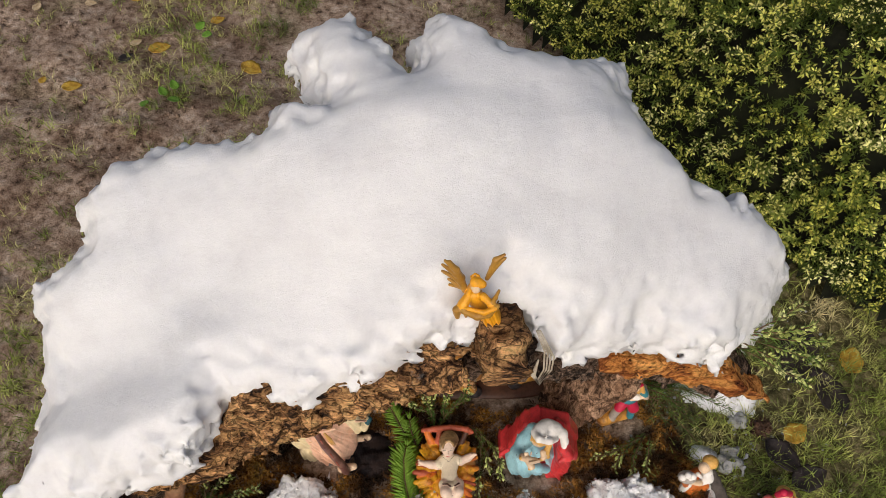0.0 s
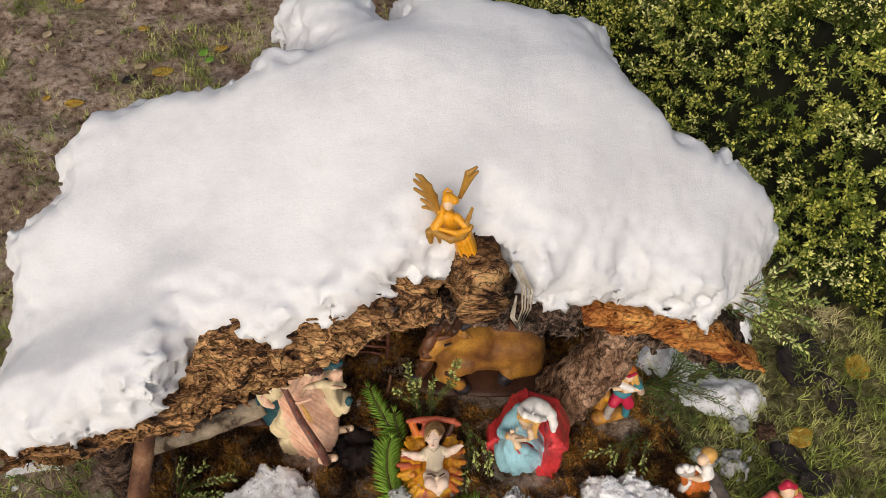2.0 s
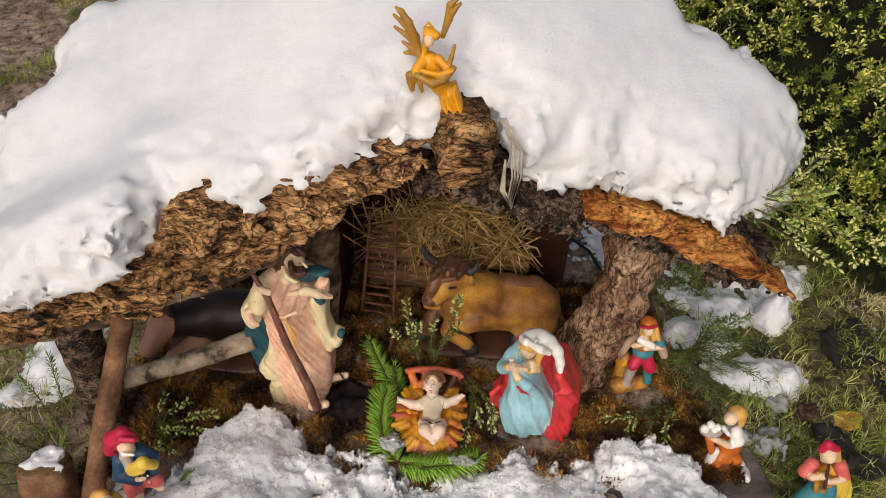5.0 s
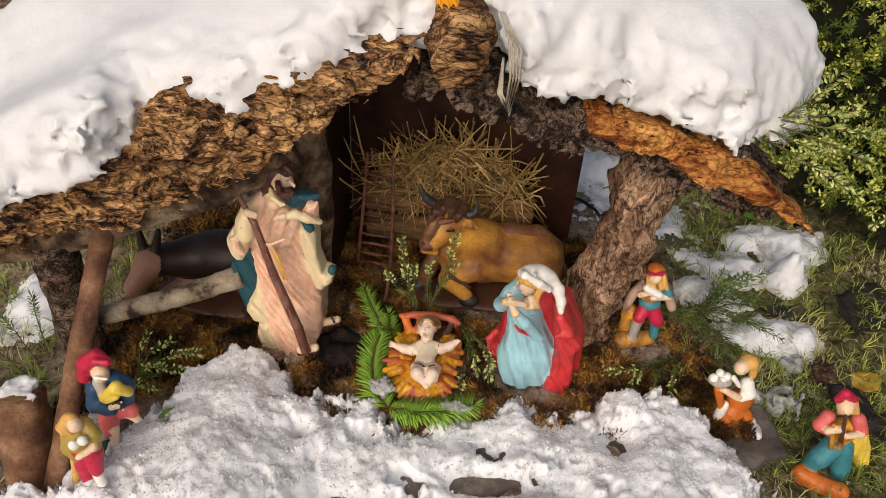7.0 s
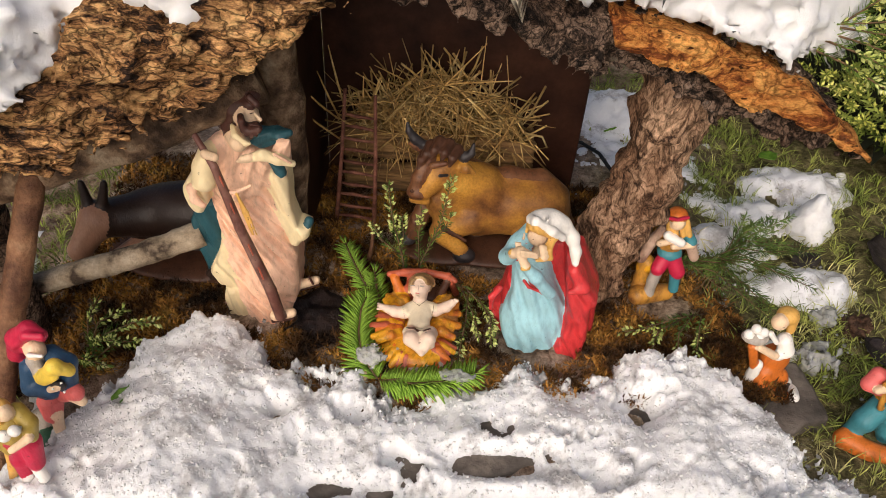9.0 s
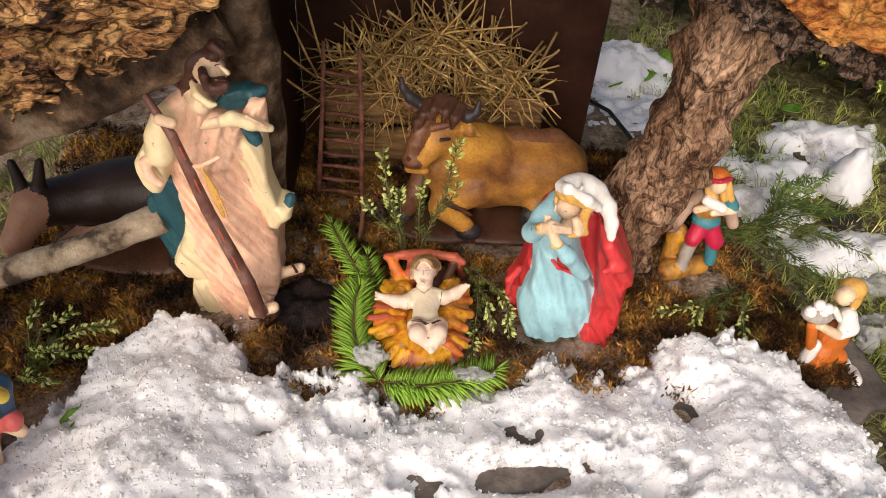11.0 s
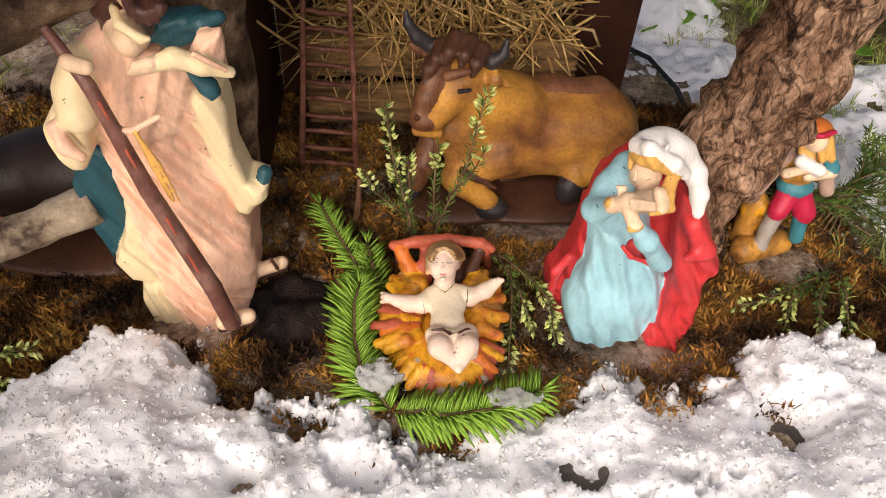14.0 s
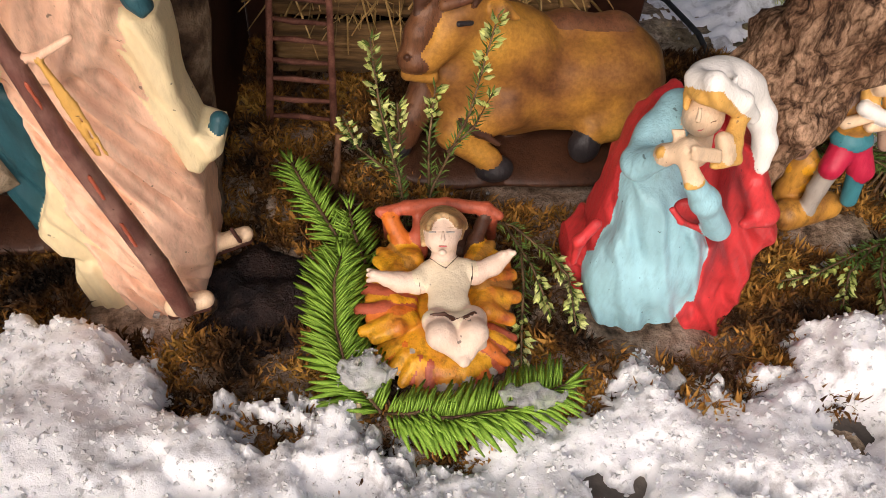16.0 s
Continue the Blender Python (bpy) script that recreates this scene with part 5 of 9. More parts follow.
figure('kneeling_figurine', [
    cloth([(-0.0302, 0.1147), (-0.0065, 0.1130), (0.0100, 0.0972), (0.0267, 0.0624), (0.0343, 0.0291), (0.0303, -0.0112), (0.0254, -0.0334), (0.0072, -0.0321), (-0.0117, -0.0214), (-0.0300, -0.0051), (-0.0368, 0.0135), (-0.0361, 0.0508), (-0.0322, 0.0868)], -0.0080, 0.0240, SKY, 0.006, 7, (-72, 300, 0.0022)),
    ball((-0.0081, -0.0100, 0.0367), (0.0324, 0.0243, 0.0338), SKY, 0.012),
    ball((-0.0137, -0.0060, 0.1041), (0.0200, 0.0167, 0.0233), SKY, 0.012),
    cloth([(-0.0080, 0.1594), (-0.0221, 0.1529), (-0.0318, 0.1336), (-0.0370, 0.1051), (-0.0419, 0.0610), (-0.0406, 0.0449), (-0.0269, 0.0423), (-0.0258, 0.0865), (-0.0243, 0.1232), (-0.0085, 0.1445)], 0.0070, 0.0150, RED, 0.004, 2, (-65, 300, 0.002)),
    cloth([(-0.0391, 0.0526), (-0.0496, 0.0382), (-0.0510, 0.0198), (-0.0405, -0.0012), (-0.0271, -0.0138), (-0.0248, 0.0260), (-0.0251, 0.0485)], 0.0140, 0.0180, RED, 0.004, 0, (-40, 260, 0.0025)),
    limb((-0.0459, -0.0200, 0.0844), (-0.0539, -0.0220, 0.0715), 0.0034, 0.0031, RED, 0.004),
    limb((-0.0539, -0.0220, 0.0715), (-0.0532, -0.0200, 0.0507), 0.0031, 0.0021, RED, 0.004),
    cloth([(0.0153, 0.1525), (0.0266, 0.1488), (0.0401, 0.1262), (0.0497, 0.1039), (0.0585, 0.0897), (0.0583, 0.0787), (0.0539, 0.0694), (0.0571, 0.0248), (0.0550, -0.0264), (0.0414, -0.0333), (0.0283, -0.0383), (0.0188, -0.0231), (0.0261, 0.0124), (0.0299, 0.0419), (0.0286, 0.0742), (0.0206, 0.1125)], -0.0140, 0.0200, RED, 0.005, 4, (-62, 280, 0.0020)),
    limb((0.0253, -0.0350, 0.1329), (0.0379, -0.0380, 0.1133), 0.0055, 0.0063, RED, 0.006),
    limb((0.0379, -0.0380, 0.1133), (0.0242, -0.0460, 0.1133), 0.0063, 0.0031, RED, 0.006),
    ball((-0.0103, -0.0520, 0.1279), (0.0125, 0.0042, 0.0078), RED, 0.004, rot=(0, 35, 0)),
    limb((-0.0267, -0.0620, 0.1400), (-0.0211, -0.0640, 0.1339), 0.0017, 0.0017, RED, 0.002),
    limb((-0.0211, -0.0640, 0.1339), (-0.0064, -0.0600, 0.1234), 0.0017, 0.0015, RED, 0.002),
    limb((-0.0226, -0.0220, 0.1695), (-0.0338, -0.0340, 0.1625), 0.0110, 0.0103, SKY, 0.007),
    limb((-0.0338, -0.0340, 0.1625), (-0.0446, -0.0460, 0.1570), 0.0103, 0.0085, SKY, 0.007),
    limb((-0.0459, -0.0500, 0.1591), (-0.0413, -0.0620, 0.1746), 0.0079, 0.0053, SKY, 0.005),
    limb((-0.0445, -0.0660, 0.1809), (-0.0408, -0.0640, 0.1728), 0.0021, 0.0021, BLOND, 0.001),
    limb((-0.0410, -0.0640, 0.1778), (-0.0350, -0.0700, 0.1861), 0.0050, 0.0046, SKIN, 0.003),
    limb((-0.0350, -0.0700, 0.1861), (-0.0236, -0.0680, 0.1811), 0.0046, 0.0031, SKIN, 0.003),
    limb((-0.0356, -0.0760, 0.1920), (-0.0201, -0.0700, 0.1850), 0.0015, 0.0012, SKIN, 0.0012),
    limb((-0.0348, -0.0760, 0.1894), (-0.0192, -0.0700, 0.1823), 0.0015, 0.0012, SKIN, 0.0012),
    limb((-0.0340, -0.0760, 0.1867), (-0.0183, -0.0700, 0.1795), 0.0015, 0.0012, SKIN, 0.0012),
    limb((-0.0389, -0.0660, 0.1859), (-0.0407, -0.0620, 0.1898), 0.0013, 0.0010, SKIN, 0.0012),
    limb((-0.0373, -0.0660, 0.1859), (-0.0383, -0.0620, 0.1899), 0.0013, 0.0010, SKIN, 0.0012),
    limb((-0.0356, -0.0660, 0.1859), (-0.0360, -0.0620, 0.1899), 0.0013, 0.0010, SKIN, 0.0012),
    limb((0.0005, -0.0620, 0.1265), (-0.0172, -0.0700, 0.1543), 0.0065, 0.0063, SKY, 0.005),
    limb((-0.0172, -0.0700, 0.1543), (-0.0270, -0.0720, 0.1675), 0.0063, 0.0051, SKY, 0.005),
    limb((-0.0322, -0.0780, 0.1710), (-0.0262, -0.0760, 0.1721), 0.0016, 0.0016, BLOND, 0.001),
    limb((-0.0295, -0.0740, 0.1723), (-0.0338, -0.0720, 0.1796), 0.0045, 0.0039, SKIN, 0.003),
    limb((-0.0073, -0.0200, 0.1550), (-0.0114, -0.0300, 0.1499), 0.0078, 0.0089, SKIN, 0.005),
    ball((-0.0184, -0.0400, 0.1810), (0.0099, 0.0094, 0.0110), SKIN, 0.003, rot=(0, -20, 0)),
    limb((-0.0342, -0.0660, 0.2050), (-0.0345, -0.0680, 0.2009), 0.0010, 0.0015, SKIN, 0.003),
    limb((-0.0374, -0.0660, 0.2037), (-0.0359, -0.0670, 0.2064), 0.0004, 0.0004, OXBROWN, 0.0008),
    limb((-0.0277, -0.0660, 0.1975), (-0.0237, -0.0640, 0.1979), 0.0005, 0.0004, OXBROWN, 0.0008),
    limb((-0.0317, -0.0660, 0.1934), (-0.0288, -0.0660, 0.1942), 0.0006, 0.0005, CORAL, 0.0008),
    limb((-0.0283, -0.0400, 0.1950), (-0.0228, -0.0520, 0.2019), 0.0024, 0.0023, BLOND, 0.002),
    limb((-0.0228, -0.0520, 0.2019), (-0.0013, -0.0460, 0.1836), 0.0023, 0.0019, BLOND, 0.002),
    limb((-0.0278, -0.0420, 0.1956), (-0.0216, -0.0520, 0.2006), 0.0024, 0.0023, BLOND, 0.002),
    limb((-0.0216, -0.0520, 0.2006), (-0.0030, -0.0460, 0.1853), 0.0023, 0.0019, BLOND, 0.002),
    limb((-0.0274, -0.0440, 0.1962), (-0.0204, -0.0520, 0.1993), 0.0024, 0.0023, BLOND, 0.002),
    limb((-0.0204, -0.0520, 0.1993), (-0.0047, -0.0460, 0.1869), 0.0023, 0.0019, BLOND, 0.002),
    limb((-0.0270, -0.0460, 0.1968), (-0.0191, -0.0520, 0.1981), 0.0024, 0.0023, BLOND, 0.002),
    limb((-0.0191, -0.0520, 0.1981), (-0.0064, -0.0460, 0.1886), 0.0023, 0.0019, BLOND, 0.002),
    limb((-0.0267, -0.0480, 0.1973), (-0.0179, -0.0520, 0.1968), 0.0024, 0.0023, BLOND, 0.002),
    limb((-0.0179, -0.0520, 0.1968), (-0.0081, -0.0460, 0.1903), 0.0023, 0.0019, BLOND, 0.002),
    limb((-0.0286, -0.0380, 0.1922), (-0.0301, -0.0440, 0.1888), 0.0024, 0.0016, BLOND, 0.002),
    limb((-0.0032, -0.0480, 0.1841), (-0.0068, -0.0580, 0.1796), 0.0024, 0.0024, BLOND, 0.002),
    limb((-0.0068, -0.0580, 0.1796), (-0.0046, -0.0600, 0.1714), 0.0024, 0.0022, BLOND, 0.002),
    limb((-0.0046, -0.0600, 0.1714), (-0.0157, -0.0660, 0.1730), 0.0022, 0.0013, BLOND, 0.002),
    limb((-0.0049, -0.0480, 0.1841), (-0.0095, -0.0580, 0.1796), 0.0024, 0.0024, BLOND, 0.002),
    limb((-0.0095, -0.0580, 0.1796), (-0.0079, -0.0600, 0.1713), 0.0024, 0.0022, BLOND, 0.002),
    limb((-0.0079, -0.0600, 0.1713), (-0.0173, -0.0660, 0.1730), 0.0022, 0.0013, BLOND, 0.002),
    limb((-0.0065, -0.0480, 0.1840), (-0.0123, -0.0580, 0.1795), 0.0024, 0.0024, BLOND, 0.002),
    limb((-0.0123, -0.0580, 0.1795), (-0.0112, -0.0600, 0.1713), 0.0024, 0.0022, BLOND, 0.002),
    limb((-0.0112, -0.0600, 0.1713), (-0.0189, -0.0660, 0.1730), 0.0022, 0.0013, BLOND, 0.002),
    limb((-0.0144, -0.0580, 0.1819), (-0.0119, -0.0620, 0.1749), 0.0037, 0.0038, SKIN, 0.003),
    limb((-0.0274, -0.0360, 0.1993), (-0.0231, -0.0480, 0.2064), 0.0043, 0.0041, WHITE, 0.004),
    limb((-0.0231, -0.0480, 0.2064), (-0.0056, -0.0460, 0.1943), 0.0041, 0.0040, WHITE, 0.004),
    limb((-0.0056, -0.0460, 0.1943), (0.0064, -0.0380, 0.1796), 0.0040, 0.0039, WHITE, 0.004),
    ball((-0.0057, -0.0260, 0.1911), (0.0166, 0.0127, 0.0105), WHITE, 0.005, rot=(0, 14, 0)),
    ball((-0.0179, -0.0320, 0.1975), (0.0108, 0.0097, 0.0067), WHITE, 0.005),
    limb((0.0078, -0.0240, 0.1844), (0.0182, -0.0260, 0.1701), 0.0079, 0.0064, WHITE, 0.006),
    limb((0.0182, -0.0260, 0.1701), (0.0234, -0.0320, 0.1576), 0.0064, 0.0047, WHITE, 0.006),
    limb((0.0234, -0.0320, 0.1576), (0.0254, -0.0360, 0.1462), 0.0047, 0.0030, WHITE, 0.006),
    limb((-0.0119, -0.0200, 0.1952), (-0.0117, -0.0440, 0.2057), 0.0014, 0.0010, WHITE, 0.004),
    cloth([(-0.0046, 0.1502), (0.0391, 0.1328), (0.0653, 0.0753), (0.0698, 0.0017), (0.0178, -0.0182), (-0.0307, 0.0362), (-0.0270, 0.1161)], 0.0100, 0.0140, RED, 0.006, 2, (0, 0, 0)),
], pose(0.2290, 0.4230, 0.0000), 'kneeling figurine in pale blue dress, red cloak and white veil', 'figurine', 0.0011, 0, '')

# the manger and the infant figure in it
figure('manger', [
    ball((-0.0029, -0.0057, 0.0160), (0.0377, 0.0430, 0.0122), STRAWGOLD, 0.004),
    limb((-0.0233, 0.0047, 0.0280), (-0.0343, 0.0079, 0.0310), 0.0037, 0.0053, STRAWGOLD, 0.002),
    limb((-0.0343, 0.0079, 0.0310), (-0.0493, 0.0195, 0.0260), 0.0053, 0.0041, STRAWGOLD, 0.002),
    limb((-0.0242, 0.0018, 0.0280), (-0.0366, 0.0033, 0.0310), 0.0037, 0.0053, RUST, 0.002),
    limb((-0.0366, 0.0033, 0.0310), (-0.0526, 0.0123, 0.0260), 0.0053, 0.0040, RUST, 0.002),
    limb((-0.0246, -0.0012, 0.0280), (-0.0345, -0.0022, 0.0310), 0.0037, 0.0053, STRAWGOLD, 0.002),
    limb((-0.0345, -0.0022, 0.0310), (-0.0493, 0.0036, 0.0260), 0.0053, 0.0040, STRAWGOLD, 0.002),
    limb((-0.0248, -0.0042, 0.0280), (-0.0387, -0.0070, 0.0310), 0.0037, 0.0052, RUST, 0.002),
    limb((-0.0387, -0.0070, 0.0310), (-0.0556, -0.0039, 0.0260), 0.0052, 0.0040, RUST, 0.002),
    limb((-0.0246, -0.0072, 0.0280), (-0.0339, -0.0114, 0.0310), 0.0037, 0.0052, ORANGE, 0.002),
    limb((-0.0339, -0.0114, 0.0310), (-0.0480, -0.0106, 0.0260), 0.0052, 0.0039, ORANGE, 0.002),
    limb((-0.0241, -0.0101, 0.0280), (-0.0370, -0.0172, 0.0310), 0.0037, 0.0052, STRAWGOLD, 0.002),
    limb((-0.0370, -0.0172, 0.0310), (-0.0526, -0.0196, 0.0260), 0.0052, 0.0039, STRAWGOLD, 0.002),
    limb((-0.0233, -0.0129, 0.0280), (-0.0328, -0.0205, 0.0310), 0.0037, 0.0051, STRAWGOLD, 0.002),
    limb((-0.0328, -0.0205, 0.0310), (-0.0461, -0.0246, 0.0260), 0.0051, 0.0039, STRAWGOLD, 0.002),
    limb((0.0116, 0.0133, 0.0320), (0.0207, 0.0164, 0.0350), 0.0040, 0.0058, STRAWGOLD, 0.002),
    limb((0.0207, 0.0164, 0.0350), (0.0353, 0.0286, 0.0300), 0.0058, 0.0044, STRAWGOLD, 0.002),
    limb((0.0123, 0.0101, 0.0320), (0.0227, 0.0115, 0.0350), 0.0040, 0.0057, STRAWGOLD, 0.002),
    limb((0.0227, 0.0115, 0.0350), (0.0383, 0.0209, 0.0300), 0.0057, 0.0044, STRAWGOLD, 0.002),
    limb((0.0126, 0.0068, 0.0320), (0.0206, 0.0057, 0.0350), 0.0040, 0.0057, OCHRE, 0.002),
    limb((0.0206, 0.0057, 0.0350), (0.0348, 0.0116, 0.0300), 0.0057, 0.0043, OCHRE, 0.002),
    limb((0.0125, 0.0035, 0.0320), (0.0238, 0.0004, 0.0350), 0.0040, 0.0056, STRAWGOLD, 0.002),
    limb((0.0238, 0.0004, 0.0350), (0.0398, 0.0033, 0.0300), 0.0056, 0.0043, STRAWGOLD, 0.002),
    limb((0.0119, 0.0002, 0.0320), (0.0189, -0.0042, 0.0350), 0.0040, 0.0056, STRAWGOLD, 0.002),
    limb((0.0189, -0.0042, 0.0350), (0.0320, -0.0038, 0.0300), 0.0056, 0.0042, STRAWGOLD, 0.002),
    limb((0.0109, -0.0029, 0.0320), (0.0207, -0.0105, 0.0350), 0.0039, 0.0056, STRAWGOLD, 0.002),
    limb((0.0207, -0.0105, 0.0350), (0.0346, -0.0135, 0.0300), 0.0056, 0.0042, STRAWGOLD, 0.002),
    limb((0.0150, -0.0124, 0.0220), (0.0236, -0.0166, 0.0230), 0.0027, 0.0039, RUST, 0.002),
    limb((0.0236, -0.0166, 0.0230), (0.0383, -0.0171, 0.0160), 0.0039, 0.0029, RUST, 0.002),
    limb((0.0141, -0.0147, 0.0220), (0.0229, -0.0207, 0.0230), 0.0027, 0.0038, STRAWGOLD, 0.002),
    limb((0.0229, -0.0207, 0.0230), (0.0372, -0.0234, 0.0160), 0.0038, 0.0029, STRAWGOLD, 0.002),
    limb((0.0130, -0.0170, 0.0220), (0.0191, -0.0225, 0.0230), 0.0027, 0.0038, RUST, 0.002),
    limb((0.0191, -0.0225, 0.0230), (0.0311, -0.0262, 0.0160), 0.0038, 0.0029, RUST, 0.002),
    limb((0.0116, -0.0190, 0.0220), (0.0199, -0.0282, 0.0230), 0.0027, 0.0038, ORANGE, 0.002),
    limb((0.0199, -0.0282, 0.0230), (0.0322, -0.0349, 0.0160), 0.0038, 0.0029, ORANGE, 0.002),
    limb((0.0102, -0.0209, 0.0220), (0.0147, -0.0277, 0.0230), 0.0027, 0.0038, RUST, 0.002),
    limb((0.0147, -0.0277, 0.0230), (0.0243, -0.0341, 0.0160), 0.0038, 0.0029, RUST, 0.002),
    limb((-0.0259, 0.0125, 0.0360), (-0.0330, 0.0144, 0.0400), 0.0035, 0.0050, STRAWGOLD, 0.002),
    limb((-0.0330, 0.0144, 0.0400), (-0.0452, 0.0268, 0.0360), 0.0050, 0.0038, STRAWGOLD, 0.002),
    limb((-0.0245, 0.0152, 0.0360), (-0.0317, 0.0190, 0.0400), 0.0035, 0.0050, STRAWGOLD, 0.002),
    limb((-0.0317, 0.0190, 0.0400), (-0.0432, 0.0342, 0.0360), 0.0050, 0.0038, STRAWGOLD, 0.002),
    limb((-0.0228, 0.0176, 0.0360), (-0.0274, 0.0203, 0.0400), 0.0035, 0.0050, OCHRE, 0.002),
    limb((-0.0274, 0.0203, 0.0400), (-0.0365, 0.0363, 0.0360), 0.0050, 0.0038, OCHRE, 0.002),
    limb((-0.0209, 0.0197, 0.0360), (-0.0269, 0.0271, 0.0400), 0.0035, 0.0050, STRAWGOLD, 0.002),
    limb((-0.0269, 0.0271, 0.0400), (-0.0357, 0.0472, 0.0360), 0.0050, 0.0039, STRAWGOLD, 0.002),
    limb((-0.0187, 0.0215, 0.0360), (-0.0217, 0.0252, 0.0400), 0.0035, 0.0050, STRAWGOLD, 0.002),
    limb((-0.0217, 0.0252, 0.0400), (-0.0274, 0.0441, 0.0360), 0.0050, 0.0039, STRAWGOLD, 0.002),
    limb((0.0110, 0.0218, 0.0360), (0.0134, 0.0247, 0.0400), 0.0035, 0.0051, STRAWGOLD, 0.002),
    limb((0.0134, 0.0247, 0.0400), (0.0211, 0.0433, 0.0360), 0.0051, 0.0039, STRAWGOLD, 0.002),
    limb((0.0133, 0.0198, 0.0360), (0.0169, 0.0229, 0.0400), 0.0035, 0.0050, OCHRE, 0.002),
    limb((0.0169, 0.0229, 0.0400), (0.0266, 0.0405, 0.0360), 0.0050, 0.0039, OCHRE, 0.002),
    limb((0.0152, 0.0174, 0.0360), (0.0177, 0.0176, 0.0400), 0.0035, 0.0050, STRAWGOLD, 0.002),
    limb((0.0177, 0.0176, 0.0400), (0.0279, 0.0320, 0.0360), 0.0050, 0.0039, STRAWGOLD, 0.002),
    limb((0.0168, 0.0146, 0.0360), (0.0225, 0.0167, 0.0400), 0.0035, 0.0050, STRAWGOLD, 0.002),
    limb((0.0225, 0.0167, 0.0400), (0.0354, 0.0305, 0.0360), 0.0050, 0.0039, STRAWGOLD, 0.002),
    limb((-0.0248, -0.0164, 0.0180), (-0.0321, -0.0212, 0.0190), 0.0032, 0.0045, STRAWGOLD, 0.002),
    limb((-0.0321, -0.0212, 0.0190), (-0.0444, -0.0234, 0.0120), 0.0045, 0.0034, STRAWGOLD, 0.002),
    limb((-0.0238, -0.0187, 0.0180), (-0.0313, -0.0251, 0.0190), 0.0032, 0.0045, STRAWGOLD, 0.002),
    limb((-0.0313, -0.0251, 0.0190), (-0.0431, -0.0293, 0.0120), 0.0045, 0.0034, STRAWGOLD, 0.002),
    limb((-0.0225, -0.0208, 0.0180), (-0.0276, -0.0264, 0.0190), 0.0032, 0.0045, ORANGE, 0.002),
    limb((-0.0276, -0.0264, 0.0190), (-0.0373, -0.0313, 0.0120), 0.0045, 0.0034, ORANGE, 0.002),
    limb((-0.0211, -0.0228, 0.0180), (-0.0281, -0.0320, 0.0190), 0.0032, 0.0045, STRAWGOLD, 0.002),
    limb((-0.0281, -0.0320, 0.0190), (-0.0379, -0.0398, 0.0120), 0.0045, 0.0033, STRAWGOLD, 0.002),
    limb((-0.0195, -0.0244, 0.0180), (-0.0232, -0.0308, 0.0190), 0.0032, 0.0045, STONE, 0.002),
    limb((-0.0232, -0.0308, 0.0190), (-0.0304, -0.0381, 0.0120), 0.0045, 0.0034, STONE, 0.002),
    limb((-0.0177, -0.0258, 0.0180), (-0.0226, -0.0364, 0.0190), 0.0032, 0.0044, STRAWGOLD, 0.002),
    limb((-0.0226, -0.0364, 0.0190), (-0.0295, -0.0464, 0.0120), 0.0044, 0.0033, STRAWGOLD, 0.002),
    limb((-0.0158, -0.0270, 0.0180), (-0.0187, -0.0353, 0.0190), 0.0032, 0.0044, RUST, 0.002),
    limb((-0.0187, -0.0353, 0.0190), (-0.0235, -0.0448, 0.0120), 0.0044, 0.0033, RUST, 0.002),
    limb((-0.0138, -0.0278, 0.0180), (-0.0162, -0.0376, 0.0190), 0.0032, 0.0044, STRAWGOLD, 0.002),
    limb((-0.0162, -0.0376, 0.0190), (-0.0196, -0.0483, 0.0120), 0.0044, 0.0033, STRAWGOLD, 0.002),
    limb((-0.0117, -0.0283, 0.0180), (-0.0133, -0.0391, 0.0190), 0.0032, 0.0044, RUST, 0.002),
    limb((-0.0133, -0.0391, 0.0190), (-0.0152, -0.0505, 0.0120), 0.0044, 0.0033, RUST, 0.002),
    limb((-0.0029, -0.0290, 0.0160), (-0.0045, -0.0389, 0.0170), 0.0032, 0.0044, STONE, 0.002),
    limb((-0.0045, -0.0389, 0.0170), (-0.0064, -0.0500, 0.0100), 0.0044, 0.0033, STONE, 0.002),
    limb((-0.0005, -0.0292, 0.0160), (-0.0011, -0.0402, 0.0170), 0.0032, 0.0044, STONE, 0.002),
    limb((-0.0011, -0.0402, 0.0170), (-0.0012, -0.0519, 0.0100), 0.0044, 0.0033, STONE, 0.002),
    limb((0.0020, -0.0290, 0.0160), (0.0024, -0.0371, 0.0170), 0.0032, 0.0045, ORANGE, 0.002),
    limb((0.0024, -0.0371, 0.0170), (0.0041, -0.0473, 0.0100), 0.0045, 0.0033, ORANGE, 0.002),
    limb((0.0044, -0.0284, 0.0160), (0.0064, -0.0403, 0.0170), 0.0032, 0.0044, STONE, 0.002),
    limb((0.0064, -0.0403, 0.0170), (0.0102, -0.0520, 0.0100), 0.0044, 0.0033, STONE, 0.002),
    limb((0.0067, -0.0274, 0.0160), (0.0087, -0.0345, 0.0170), 0.0032, 0.0045, RUST, 0.002),
    limb((0.0087, -0.0345, 0.0170), (0.0138, -0.0434, 0.0100), 0.0045, 0.0034, RUST, 0.002),
    limb((0.0090, -0.0261, 0.0160), (0.0133, -0.0363, 0.0170), 0.0032, 0.0045, ORANGE, 0.002),
    limb((0.0133, -0.0363, 0.0170), (0.0209, -0.0462, 0.0100), 0.0045, 0.0034, ORANGE, 0.002),
    limb((0.0111, -0.0243, 0.0160), (0.0150, -0.0314, 0.0170), 0.0032, 0.0045, STONE, 0.002),
    limb((0.0150, -0.0314, 0.0170), (0.0236, -0.0387, 0.0100), 0.0045, 0.0034, STONE, 0.002),
    limb((0.0130, -0.0223, 0.0160), (0.0184, -0.0294, 0.0170), 0.0032, 0.0045, RUST, 0.002),
